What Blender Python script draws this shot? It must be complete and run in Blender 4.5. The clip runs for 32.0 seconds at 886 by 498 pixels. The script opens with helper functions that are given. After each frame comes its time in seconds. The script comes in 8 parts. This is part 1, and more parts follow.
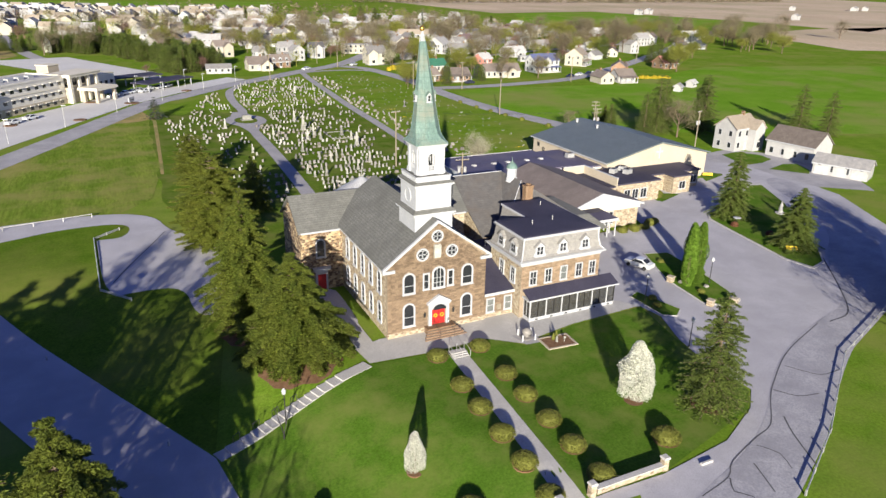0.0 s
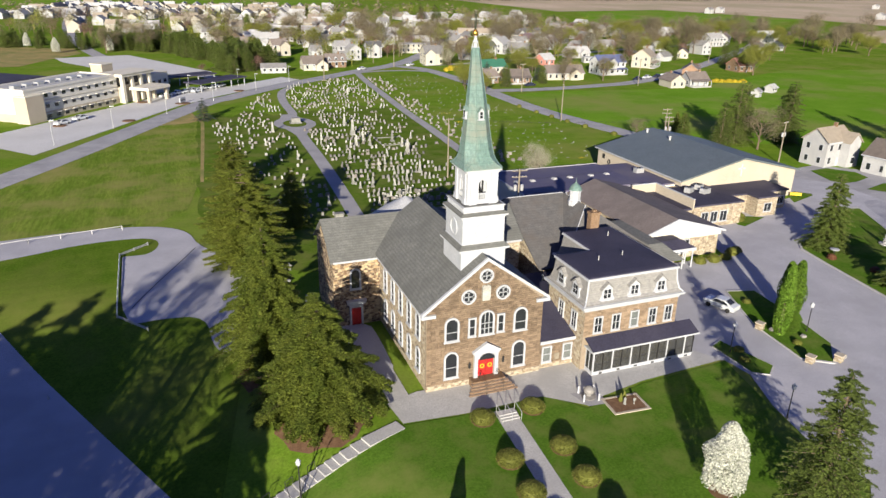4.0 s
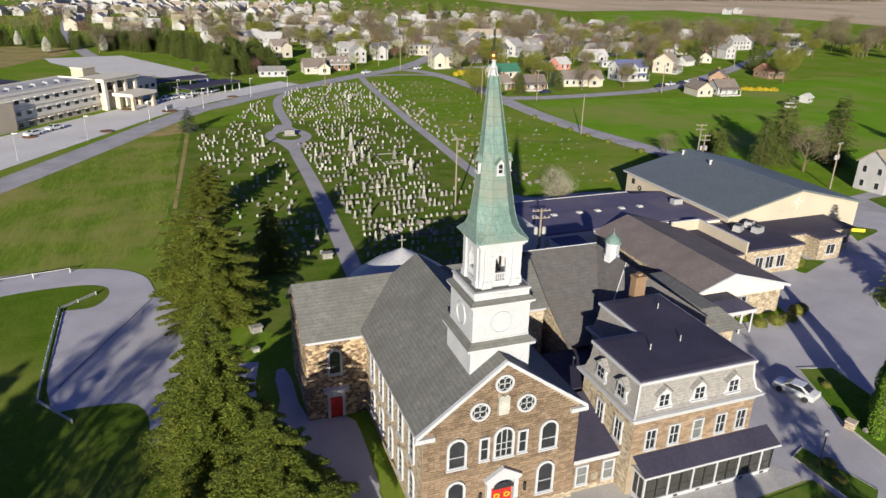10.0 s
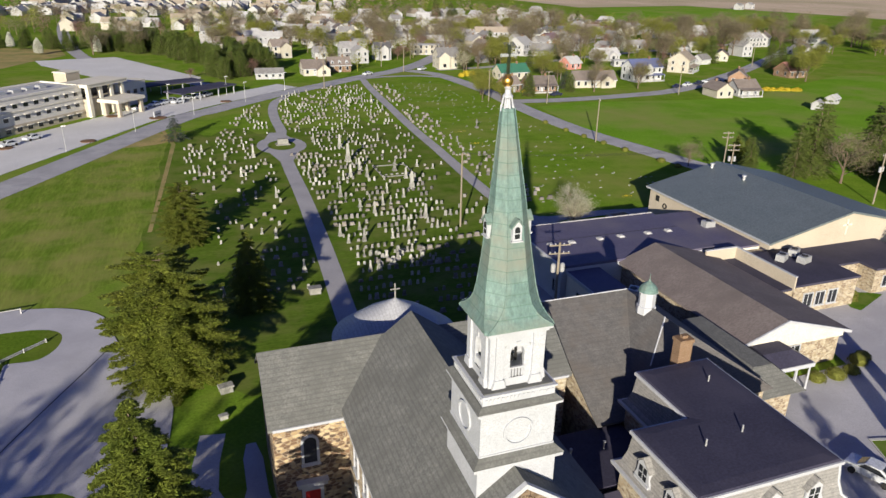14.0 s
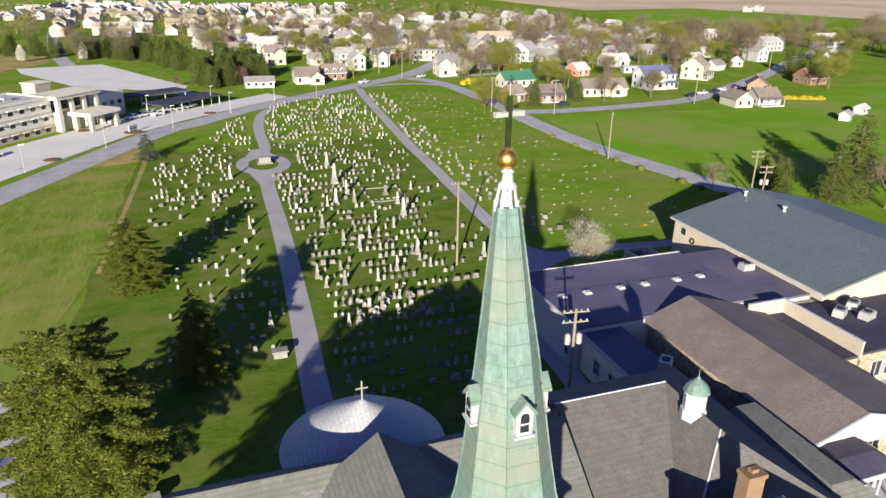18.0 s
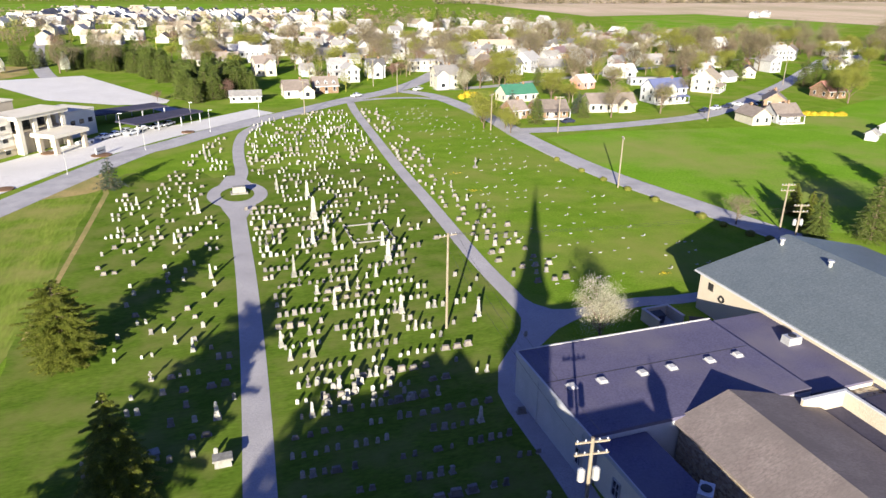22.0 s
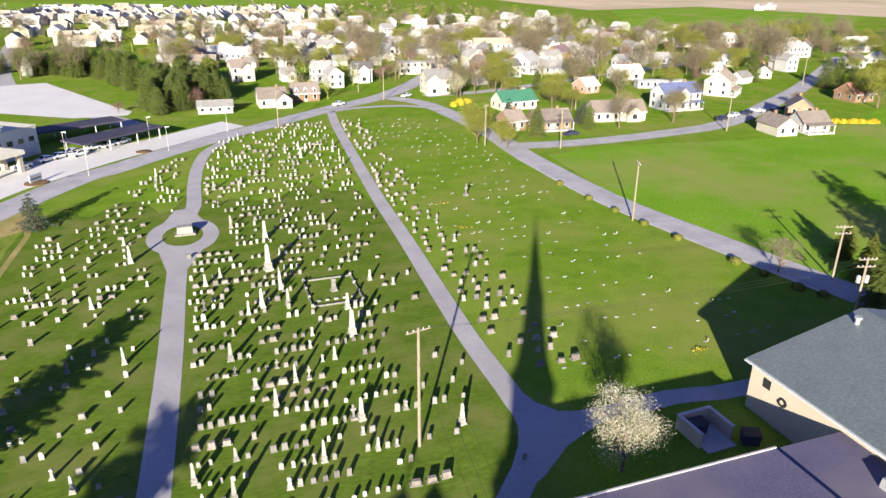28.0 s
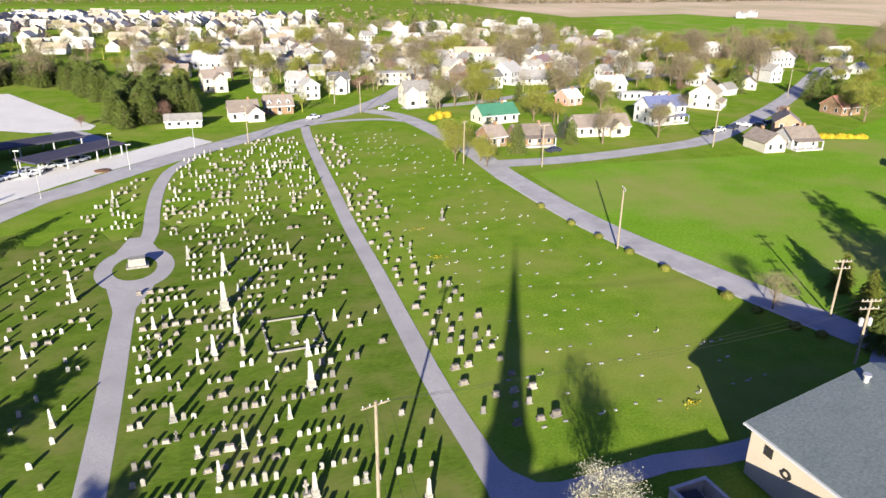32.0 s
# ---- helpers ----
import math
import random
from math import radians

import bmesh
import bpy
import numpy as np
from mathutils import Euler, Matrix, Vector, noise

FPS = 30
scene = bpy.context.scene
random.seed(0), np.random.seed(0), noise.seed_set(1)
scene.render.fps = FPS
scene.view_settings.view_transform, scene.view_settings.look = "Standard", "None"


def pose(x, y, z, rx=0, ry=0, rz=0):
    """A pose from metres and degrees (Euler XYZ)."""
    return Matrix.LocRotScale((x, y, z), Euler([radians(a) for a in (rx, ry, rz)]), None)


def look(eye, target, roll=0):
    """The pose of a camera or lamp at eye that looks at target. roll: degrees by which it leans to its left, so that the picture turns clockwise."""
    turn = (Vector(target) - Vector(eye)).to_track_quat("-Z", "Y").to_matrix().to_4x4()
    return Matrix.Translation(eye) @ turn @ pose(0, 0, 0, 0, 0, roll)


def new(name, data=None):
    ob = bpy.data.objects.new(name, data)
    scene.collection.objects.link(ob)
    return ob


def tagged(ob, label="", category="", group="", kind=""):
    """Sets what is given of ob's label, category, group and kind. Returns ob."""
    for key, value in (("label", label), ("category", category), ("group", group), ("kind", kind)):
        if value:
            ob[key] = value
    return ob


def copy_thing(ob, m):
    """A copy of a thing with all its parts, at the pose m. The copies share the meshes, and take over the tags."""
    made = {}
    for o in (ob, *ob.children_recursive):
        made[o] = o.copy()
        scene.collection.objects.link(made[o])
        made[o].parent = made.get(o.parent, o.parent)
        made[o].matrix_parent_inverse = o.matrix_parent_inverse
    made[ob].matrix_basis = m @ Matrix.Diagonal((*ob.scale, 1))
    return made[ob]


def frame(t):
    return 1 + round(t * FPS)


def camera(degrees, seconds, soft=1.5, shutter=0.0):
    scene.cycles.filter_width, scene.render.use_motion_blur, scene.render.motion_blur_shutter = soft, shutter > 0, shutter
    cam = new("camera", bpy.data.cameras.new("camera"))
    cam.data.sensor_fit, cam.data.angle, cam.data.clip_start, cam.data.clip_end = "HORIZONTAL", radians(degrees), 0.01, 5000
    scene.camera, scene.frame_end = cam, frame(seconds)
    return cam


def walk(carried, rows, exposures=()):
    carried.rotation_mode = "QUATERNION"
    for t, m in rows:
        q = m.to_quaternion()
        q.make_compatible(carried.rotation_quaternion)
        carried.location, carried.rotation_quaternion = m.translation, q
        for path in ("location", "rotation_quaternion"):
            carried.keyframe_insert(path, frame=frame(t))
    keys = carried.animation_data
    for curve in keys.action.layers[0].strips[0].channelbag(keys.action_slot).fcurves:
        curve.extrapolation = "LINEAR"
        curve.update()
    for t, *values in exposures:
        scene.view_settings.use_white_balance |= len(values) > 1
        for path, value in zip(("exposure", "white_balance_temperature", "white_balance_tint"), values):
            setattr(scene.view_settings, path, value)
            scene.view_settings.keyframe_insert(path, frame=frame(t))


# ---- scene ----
cam = camera(65.5, 32.0)
PATH = [
    (0, (-33.153, -68.82, 40.953), (-32.335, -67.149, 40.22), 1.2),
    (0.5, (-32.356, -67.413, 41.069), (-31.54, -65.743, 40.331), 1.5),
    (1, (-31.669, -66.171, 41.146), (-30.915, -64.473, 40.406), 1.1),
    (1.5, (-30.922, -64.873, 41.2), (-30.199, -63.162, 40.46), 1.1),
    (2, (-30.191, -63.523, 41.115), (-29.494, -61.801, 40.374), 1.0),
    (2.5, (-29.491, -62.126, 41.037), (-28.815, -60.395, 40.296), 1.0),
    (4.5, (-26.727, -56.212, 40.644), (-26.06, -54.478, 39.903), 1.1),
    (5, (-26.127, -54.759, 40.622), (-25.469, -53.022, 39.882), 1.1),
    (5.5, (-25.431, -53.283, 40.617), (-24.774, -51.545, 39.878), 1.0),
    (6, (-24.86, -51.607, 40.681), (-24.196, -49.872, 39.941), 1.2),
    (6.5, (-24.191, -50.166, 40.661), (-23.539, -48.426, 39.921), 1.0),
    (7, (-23.481, -48.638, 40.609), (-22.833, -46.896, 39.871), 0.9),
    (7.5, (-22.83, -47.098, 40.562), (-22.191, -45.353, 39.823), 1.0),
    (8, (-22.282, -45.524, 40.566), (-21.648, -43.777, 39.827), 1.0),
    (8.5, (-21.806, -44.062, 40.59), (-21.167, -42.317, 39.851), 1.2),
    (9, (-21.214, -42.508, 40.657), (-20.566, -40.767, 39.915), 1.3),
    (9.5, (-20.622, -40.963, 40.726), (-19.978, -39.222, 39.982), 1.2),
    (10, (-20.089, -39.421, 40.814), (-19.441, -37.682, 40.068), 1.4),
    (10.5, (-19.501, -37.94, 40.858), (-18.856, -36.199, 40.112), 1.4),
    (11, (-18.845, -36.412, 40.854), (-18.196, -34.672, 40.11), 1.3),
    (11.5, (-18.216, -34.857, 40.811), (-17.575, -33.115, 40.067), 1.3),
    (12, (-17.552, -33.345, 40.814), (-16.913, -31.603, 40.069), 1.2),
    (12.5, (-16.986, -31.759, 40.801), (-16.348, -30.016, 40.056), 1.2),
    (13, (-16.318, -30.208, 40.755), (-15.683, -28.465, 40.008), 1.1),
    (13.5, (-15.643, -28.547, 40.727), (-15.01, -26.805, 39.974), 1.1),
    (14, (-14.995, -26.965, 40.753), (-14.367, -25.222, 39.998), 1.0),
    (14.5, (-14.142, -25.331, 40.756), (-13.528, -23.584, 40.0), 1.0),
    (16.5, (-10.732, -17.86, 40.474), (-10.114, -16.112, 39.723), 1.0),
    (17, (-9.865, -15.926, 40.498), (-9.243, -14.179, 39.749), 1.0),
    (17.5, (-9.002, -13.9, 40.437), (-8.382, -12.152, 39.689), 1.0),
    (18, (-8.038, -12.04, 40.399), (-7.422, -10.29, 39.651), 0.8),
    (18.5, (-7.242, -10.102, 40.263), (-6.616, -8.356, 39.514), 1.1),
    (19, (-6.261, -8.183, 40.267), (-5.635, -6.436, 39.521), 0.9),
    (19.5, (-5.362, -6.304, 40.278), (-4.729, -4.558, 39.536), 0.9),
    (20, (-4.547, -4.499, 40.415), (-3.909, -2.754, 39.674), 0.9),
    (20.5, (-3.568, -2.594, 40.76), (-2.931, -0.85, 40.017), 0.8),
    (21, (-2.834, -0.828, 40.902), (-2.203, 0.921, 40.165), 0.8),
    (21.5, (-1.854, 1.001, 41.276), (-1.236, 2.754, 40.537), 0.8),
    (22, (-0.922, 2.82, 41.596), (-0.311, 4.575, 40.858), 0.8),
    (22.5, (0.095, 4.524, 41.964), (0.705, 6.278, 41.222), 0.8),
    (23, (1.026, 6.25, 42.274), (1.637, 8.003, 41.528), 0.7),
    (23.5, (1.731, 7.907, 42.415), (2.348, 9.656, 41.666), 0.8),
    (24, (2.432, 9.531, 42.43), (3.052, 11.277, 41.676), 0.8),
    (24.5, (3.329, 11.192, 42.331), (3.943, 12.938, 41.573), 0.7),
    (25, (4.198, 12.948, 42.258), (4.801, 14.696, 41.497), 0.6),
    (25.5, (5.153, 14.764, 42.191), (5.764, 16.51, 41.431), 0.6),
    (27.5, (8.604, 22.243, 42.358), (9.193, 23.997, 41.601), 0.2),
    (28, (9.422, 24.155, 42.389), (10.03, 25.904, 41.635), 0.3),
    (28.5, (10.35, 25.961, 42.566), (10.939, 27.72, 41.819), 0.1),
    (29, (11.271, 27.497, 42.806), (11.86, 29.259, 42.066), 0.0),
    (29.5, (11.873, 28.81, 42.993), (12.489, 30.563, 42.253), 0.1),
    (30, (12.351, 29.884, 43.177), (12.986, 31.63, 42.435), 0.3),
    (30.5, (12.902, 30.627, 43.31), (13.534, 32.373, 42.565), 0.3),
    (31, (13.378, 31.321, 43.438), (14.011, 33.068, 42.697), 0.5),
    (31.5, (13.837, 31.593, 43.57), (14.444, 33.345, 42.822), 0.4),
    (32, (14.065, 31.799, 43.642), (14.716, 33.538, 42.9), 0.6),
]
walk(cam, [(t, look(e, g, r)) for t, e, g, r in PATH], [(0.0, 1.15, 6500, 10), (6.0, 0.95, 6500, 10), (14.0, 0.8, 6500, 10), (17.0, 1.12, 6550, 10), (22.0, 1.74, 6600, 10), (32.0, 1.72, 6600, 10)])

# ---- light ----
SUN_AZ = (-0.457, -0.889)
SUN_EL = radians(14.6)
world = bpy.data.worlds.new("world")
scene.world = world
world.use_nodes = True
wn = world.node_tree.nodes
sky = wn.new("ShaderNodeTexSky")
sky.sky_type = "NISHITA"
sky.sun_disc = False
sky.sun_elevation = SUN_EL
sky.sun_rotation = math.atan2(SUN_AZ[0], SUN_AZ[1])
sky.air_density, sky.dust_density, sky.ozone_density = 1.0, 0.4, 4.0
tint = wn.new("ShaderNodeHueSaturation")
tint.inputs["Hue"].default_value, tint.inputs["Saturation"].default_value = 0.531, 1.1
world.node_tree.links.new(sky.outputs[0], tint.inputs["Color"])
world.node_tree.links.new(tint.outputs[0], wn["Background"].inputs[0])
wn["Background"].inputs[1].default_value = 0.058
sun_data = bpy.data.lights.new("sun", "SUN")
sun_data.energy, sun_data.angle, sun_data.color = 5.0, radians(0.55), (1.0, 0.905, 0.74)
sun = new("sun", sun_data)
sun.matrix_world = look((SUN_AZ[0] * 100, SUN_AZ[1] * 100, 100 * math.tan(SUN_EL)), (0, 0, 0))


# ---- materials ----
def ramp(nt, fac, c0, c1, lo=0.3, hi=0.7):
    r = nt.nodes.new("ShaderNodeValToRGB")
    r.color_ramp.elements[0].position, r.color_ramp.elements[1].position = lo, hi
    r.color_ramp.elements[0].color, r.color_ramp.elements[1].color = (*c0, 1), (*c1, 1)
    nt.links.new(fac, r.inputs[0])
    return r.outputs[0]


def mix(nt, kind, fac, a, b):
    m = nt.nodes.new("ShaderNodeMix")
    m.data_type, m.blend_type = "RGBA", kind
    for sock, v in ((m.inputs[0], fac), (m.inputs[6], a), (m.inputs[7], b)):
        if isinstance(v, bpy.types.NodeSocket):
            nt.links.new(v, sock)
        elif isinstance(v, tuple):
            sock.default_value = (*v, 1)
        else:
            sock.default_value = v
    return m.outputs[2]


def tex_noise(nt, co, scale, detail=4.0, rough=0.6, stretch=None):
    if stretch:
        mp = nt.nodes.new("ShaderNodeMapping")
        mp.inputs["Scale"].default_value = stretch
        nt.links.new(co, mp.inputs["Vector"])
        co = mp.outputs[0]
    n = nt.nodes.new("ShaderNodeTexNoise")
    n.inputs["Scale"].default_value, n.inputs["Detail"].default_value, n.inputs["Roughness"].default_value = scale, detail, rough
    nt.links.new(co, n.inputs["Vector"])
    return n.outputs[0]


def material(name, c0, c1, scale=1.0, rough=0.85, fine=20.0, bump=0.3, metal=0.0, vary=0.0, island=0.0, stretch=None, blotch=None, bscale=0.15, spec=0.3):
    """Two colours over noise, a fine grain with relief, large blotches and a tone for each object or island."""
    m = bpy.data.materials.new(name)
    m.use_nodes = True
    nt = m.node_tree
    bs = nt.nodes["Principled BSDF"]
    co = nt.nodes.new("ShaderNodeTexCoord").outputs["Object"]
    col = ramp(nt, tex_noise(nt, co, scale, stretch=stretch), c0, c1)
    grain = tex_noise(nt, co, fine, 3.0, 0.7, stretch)
    g = ramp(nt, grain, (0.72,) * 3, (1.22,) * 3)
    col = mix(nt, "MULTIPLY", 1.0, col, g)
    if blotch:
        f = nt.nodes.new("ShaderNodeMapRange")
        f.inputs[1].default_value, f.inputs[2].default_value = 0.45, 0.7
        nt.links.new(tex_noise(nt, co, bscale, 5.0), f.inputs[0])
        col = mix(nt, "MIX", f.outputs[0], col, blotch)
    for amount, node, sock in ((vary, "ShaderNodeObjectInfo", "Random"), (island, "ShaderNodeNewGeometry", "Random Per Island")):
        if amount:
            r = nt.nodes.new("ShaderNodeMapRange")
            r.inputs[3].default_value, r.inputs[4].default_value = 1 - amount, 1 + amount
            nt.links.new(nt.nodes.new(node).outputs[sock], r.inputs[0])
            h = nt.nodes.new("ShaderNodeHueSaturation")
            nt.links.new(r.outputs[0], h.inputs["Value"])
            nt.links.new(col, h.inputs["Color"])
            col = h.outputs[0]
    nt.links.new(col, bs.inputs["Base Color"])
    bs.inputs["Roughness"].default_value, bs.inputs["Metallic"].default_value = rough, metal
    bs.inputs["Specular IOR Level"].default_value = spec
    if bump:
        b = nt.nodes.new("ShaderNodeBump")
        b.inputs["Strength"].default_value, b.inputs["Distance"].default_value = bump, 0.03
        nt.links.new(grain, b.inputs["Height"])
        nt.links.new(b.outputs[0], bs.inputs["Normal"])
    return m


def leafy(name, c0, c1, island=0.35, trans=0.25):
    """Foliage: the tone changes from leaf to leaf, and a little light passes through."""
    m = material(name, c0, c1, 0.5, 0.75, 6.0, 0.0, vary=0.12, island=island)
    nt = m.node_tree
    bs = nt.nodes["Principled BSDF"]
    tr = nt.nodes.new("ShaderNodeBsdfTranslucent")
    sh = nt.nodes.new("ShaderNodeMixShader")
    sh.inputs[0].default_value = trans
    nt.links.new(bs.inputs["Base Color"].links[0].from_socket, tr.inputs[0])
    nt.links.new(bs.outputs[0], sh.inputs[1])
    nt.links.new(tr.outputs[0], sh.inputs[2])
    nt.links.new(sh.outputs[0], nt.nodes["Material Output"].inputs[0])
    return m


def rubble_material(name, cols, size=2.6, mortar=(0.42, 0.37, 0.30)):
    """Random rubble masonry: cells of several stone colours between pale joints."""
    m = bpy.data.materials.new(name)
    m.use_nodes = True
    nt = m.node_tree
    bs = nt.nodes["Principled BSDF"]
    co = nt.nodes.new("ShaderNodeTexCoord").outputs["Object"]
    mp = nt.nodes.new("ShaderNodeMapping")
    mp.inputs["Scale"].default_value = (1, 1, 1.7)
    nt.links.new(co, mp.inputs["Vector"])
    out = []
    for feature in ("F1", "DISTANCE_TO_EDGE"):
        v = nt.nodes.new("ShaderNodeTexVoronoi")
        v.feature = feature
        v.inputs["Scale"].default_value = size
        nt.links.new(mp.outputs[0], v.inputs["Vector"])
        out.append(v)
    sep = nt.nodes.new("ShaderNodeSeparateColor")
    nt.links.new(out[0].outputs["Color"], sep.inputs[0])
    r = nt.nodes.new("ShaderNodeValToRGB")
    r.color_ramp.interpolation = "CONSTANT"
    for i, c in enumerate(cols):
        e = r.color_ramp.elements[i] if i < 2 else r.color_ramp.elements.new(i / len(cols))
        e.position, e.color = i / len(cols), (*c, 1)
    nt.links.new(sep.outputs[0], r.inputs[0])
    edge = nt.nodes.new("ShaderNodeMapRange")
    edge.inputs[1].default_value, edge.inputs[2].default_value = 0.03, 0.09
    nt.links.new(out[1].outputs["Distance"], edge.inputs[0])
    grain = tex_noise(nt, co, 14.0, 4.0)
    col = mix(nt, "MULTIPLY", 1.0, r.outputs[0], ramp(nt, grain, (0.7,) * 3, (1.25,) * 3))
    col = mix(nt, "MIX", edge.outputs[0], mortar, col)
    nt.links.new(col, bs.inputs["Base Color"])
    bs.inputs["Roughness"].default_value = 0.92
    b = nt.nodes.new("ShaderNodeBump")
    b.inputs["Strength"].default_value, b.inputs["Distance"].default_value = 0.7, 0.05
    nt.links.new(edge.outputs[0], b.inputs["Height"])
    nt.links.new(b.outputs[0], bs.inputs["Normal"])
    return m


def glass_material(name, col, rough=0.08):
    m = material(name, col, tuple(c * 1.6 for c in col), 0.6, rough, 8.0, 0.03, spec=0.6)
    return m


def banded(m, step, dark, width=0.06, axis="Z", mixf=0.5):
    """Adds courses at a regular step along one axis: shingle rows, seams or boards."""
    nt = m.node_tree
    bs = nt.nodes["Principled BSDF"]
    src = bs.inputs["Base Color"].links[0].from_socket
    sep = nt.nodes.new("ShaderNodeSeparateXYZ")
    nt.links.new(nt.nodes.new("ShaderNodeTexCoord").outputs["Object"], sep.inputs[0])
    a = nt.nodes.new("ShaderNodeMath")
    a.operation = "MULTIPLY"
    a.inputs[1].default_value = 1 / step
    nt.links.new(sep.outputs[axis], a.inputs[0])
    f = nt.nodes.new("ShaderNodeMath")
    f.operation = "FRACT"
    nt.links.new(a.outputs[0], f.inputs[0])
    l = nt.nodes.new("ShaderNodeMath")
    l.operation = "LESS_THAN"
    l.inputs[1].default_value = width / step
    nt.links.new(f.outputs[0], l.inputs[0])
    k = nt.nodes.new("ShaderNodeMath")
    k.operation = "MULTIPLY"
    k.inputs[1].default_value = mixf
    nt.links.new(l.outputs[0], k.inputs[0])
    nt.links.new(mix(nt, "MIX", k.outputs[0], src, dark), bs.inputs["Base Color"])
    return m


MAT = {}
MAT["grass"] = material("grass", (0.104, 0.195, 0.017), (0.162, 0.252, 0.028), 0.25, 0.95, 3.0, 0.5, blotch=(0.2, 0.228, 0.055), bscale=0.05, spec=0.0)
# Grass colours scaled down, partly to put tree shade into the west lawn.
MAT["west_grass"] = material("rough lawn darkened for shade", (0.07, 0.132, 0.012), (0.112, 0.176, 0.02), 0.25, 0.95, 3.0, 0.5, blotch=(0.145, 0.165, 0.038), bscale=0.05, spec=0.0)
MAT["lawn"] = material("mown lawn", (0.066, 0.14, 0.014), (0.094, 0.175, 0.022), 0.3, 0.95, 4.0, 0.4, blotch=(0.14, 0.178, 0.042), bscale=0.22, spec=0.0)
MAT["meadow"] = material("meadow", (0.1, 0.175, 0.018), (0.19, 0.245, 0.042), 0.3, 0.95, 2.0, 0.4, stretch=(1, 0.16, 1), blotch=(0.25, 0.24, 0.08), bscale=0.08, spec=0.0)
MAT["old_turf"] = material("old cemetery turf", (0.074, 0.132, 0.015), (0.114, 0.173, 0.025), 0.35, 0.95, 3.0, 0.5, stretch=(0.35, 1, 1), blotch=(0.15, 0.168, 0.048), bscale=0.16, spec=0.0)
MAT["wheat"] = material("young crop", (0.118, 0.25, 0.018), (0.16, 0.295, 0.029), 0.08, 0.95, 2.0, 0.4, blotch=(0.23, 0.25, 0.075), bscale=0.03, spec=0.0)
MAT["tilled"] = material("tilled soil", (0.47, 0.37, 0.26), (0.58, 0.47, 0.34), 0.02, 0.95, 1.0, 0.3, stretch=(1, 0.3, 1), blotch=(0.36, 0.32, 0.19), bscale=0.006, spec=0.1)
MAT["dry_grass"] = material("dry grass", (0.27, 0.22, 0.085), (0.36, 0.285, 0.12), 0.3, 0.95, 3.0, 0.4, blotch=(0.16, 0.19, 0.05), bscale=0.12, spec=0.1)
MAT["asphalt"] = material("asphalt", (0.37, 0.37, 0.41), (0.45, 0.447, 0.487), 0.25, 0.9, 12.0, 0.2, blotch=(0.335, 0.333, 0.365), bscale=0.1)
MAT["road"] = material("old road asphalt", (0.32, 0.32, 0.345), (0.39, 0.387, 0.405), 0.3, 0.9, 10.0, 0.25, blotch=(0.26, 0.26, 0.275), bscale=0.18)
MAT["lot"] = material("bright concrete lot", (0.54, 0.54, 0.54), (0.63, 0.63, 0.625), 0.2, 0.9, 6.0, 0.2, blotch=(0.5, 0.5, 0.495), bscale=0.1)
MAT["lane"] = material("gravel lane", (0.31, 0.305, 0.325), (0.385, 0.378, 0.39), 0.4, 0.95, 9.0, 0.3, blotch=(0.27, 0.267, 0.28), bscale=0.2)
MAT["concrete"] = material("concrete paving", (0.41, 0.405, 0.40), (0.485, 0.48, 0.47), 0.3, 0.9, 8.0, 0.1, blotch=(0.385, 0.38, 0.375), bscale=0.2)
MAT["stone"] = material("brown sandstone block", (0.15, 0.108, 0.074), (0.245, 0.181, 0.126), 1.2, 0.92, 9.0, 0.5, vary=0.24, island=0.24)
MAT["mortar"] = material("stone mortar", (0.235, 0.19, 0.14), (0.30, 0.245, 0.185), 1.0, 0.95, 20.0, 0.3)
MAT["rubble"] = rubble_material("fieldstone rubble", [(0.31, 0.25, 0.165), (0.40, 0.34, 0.24), (0.25, 0.19, 0.125), (0.46, 0.405, 0.30), (0.21, 0.155, 0.105), (0.35, 0.28, 0.19)], 2.6, (0.36, 0.32, 0.26))
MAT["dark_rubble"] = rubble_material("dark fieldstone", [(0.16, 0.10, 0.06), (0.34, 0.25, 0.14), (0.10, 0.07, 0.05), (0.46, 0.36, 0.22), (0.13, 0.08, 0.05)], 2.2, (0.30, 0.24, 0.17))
MAT["white"] = material("white paint", (0.385, 0.402, 0.438), (0.445, 0.462, 0.498), 0.6, 0.55, 15.0, 0.06, blotch=(0.36, 0.377, 0.41), bscale=0.5)
MAT["shingle"] = banded(material("grey asphalt shingle", (0.115, 0.12, 0.116), (0.168, 0.17, 0.162), 1.6, 0.9, 7.0, 0.4, blotch=(0.108, 0.111, 0.106), bscale=0.3), 0.22, (0.075, 0.075, 0.075), 0.07, "Z", 0.32)
MAT["wing_shingle"] = banded(material("dark weathered shingle", (0.088, 0.087, 0.09), (0.128, 0.124, 0.125), 1.4, 0.9, 7.0, 0.4, blotch=(0.105, 0.095, 0.09), bscale=0.4), 0.22, (0.06, 0.06, 0.06), 0.07, "Z", 0.2)
MAT["slate"] = banded(material("grey slate", (0.20, 0.20, 0.20), (0.30, 0.29, 0.28), 3.0, 0.7, 12.0, 0.3), 0.25, (0.10, 0.10, 0.10), 0.04, "Z", 0.5)
MAT["copper"] = banded(material("green copper sheet", (0.09, 0.16, 0.148), (0.145, 0.222, 0.205), 0.5, 0.6, 5.0, 0.15, stretch=(1, 1, 0.35), blotch=(0.17, 0.19, 0.16), bscale=0.35, spec=0.4), 0.62, (0.07, 0.13, 0.10), 0.05, "Z", 0.55)
MAT["membrane"] = material("dark roof membrane", (0.032, 0.031, 0.055), (0.045, 0.043, 0.072), 0.3, 0.75, 5.0, 0.1, blotch=(0.055, 0.051, 0.078), bscale=0.12)
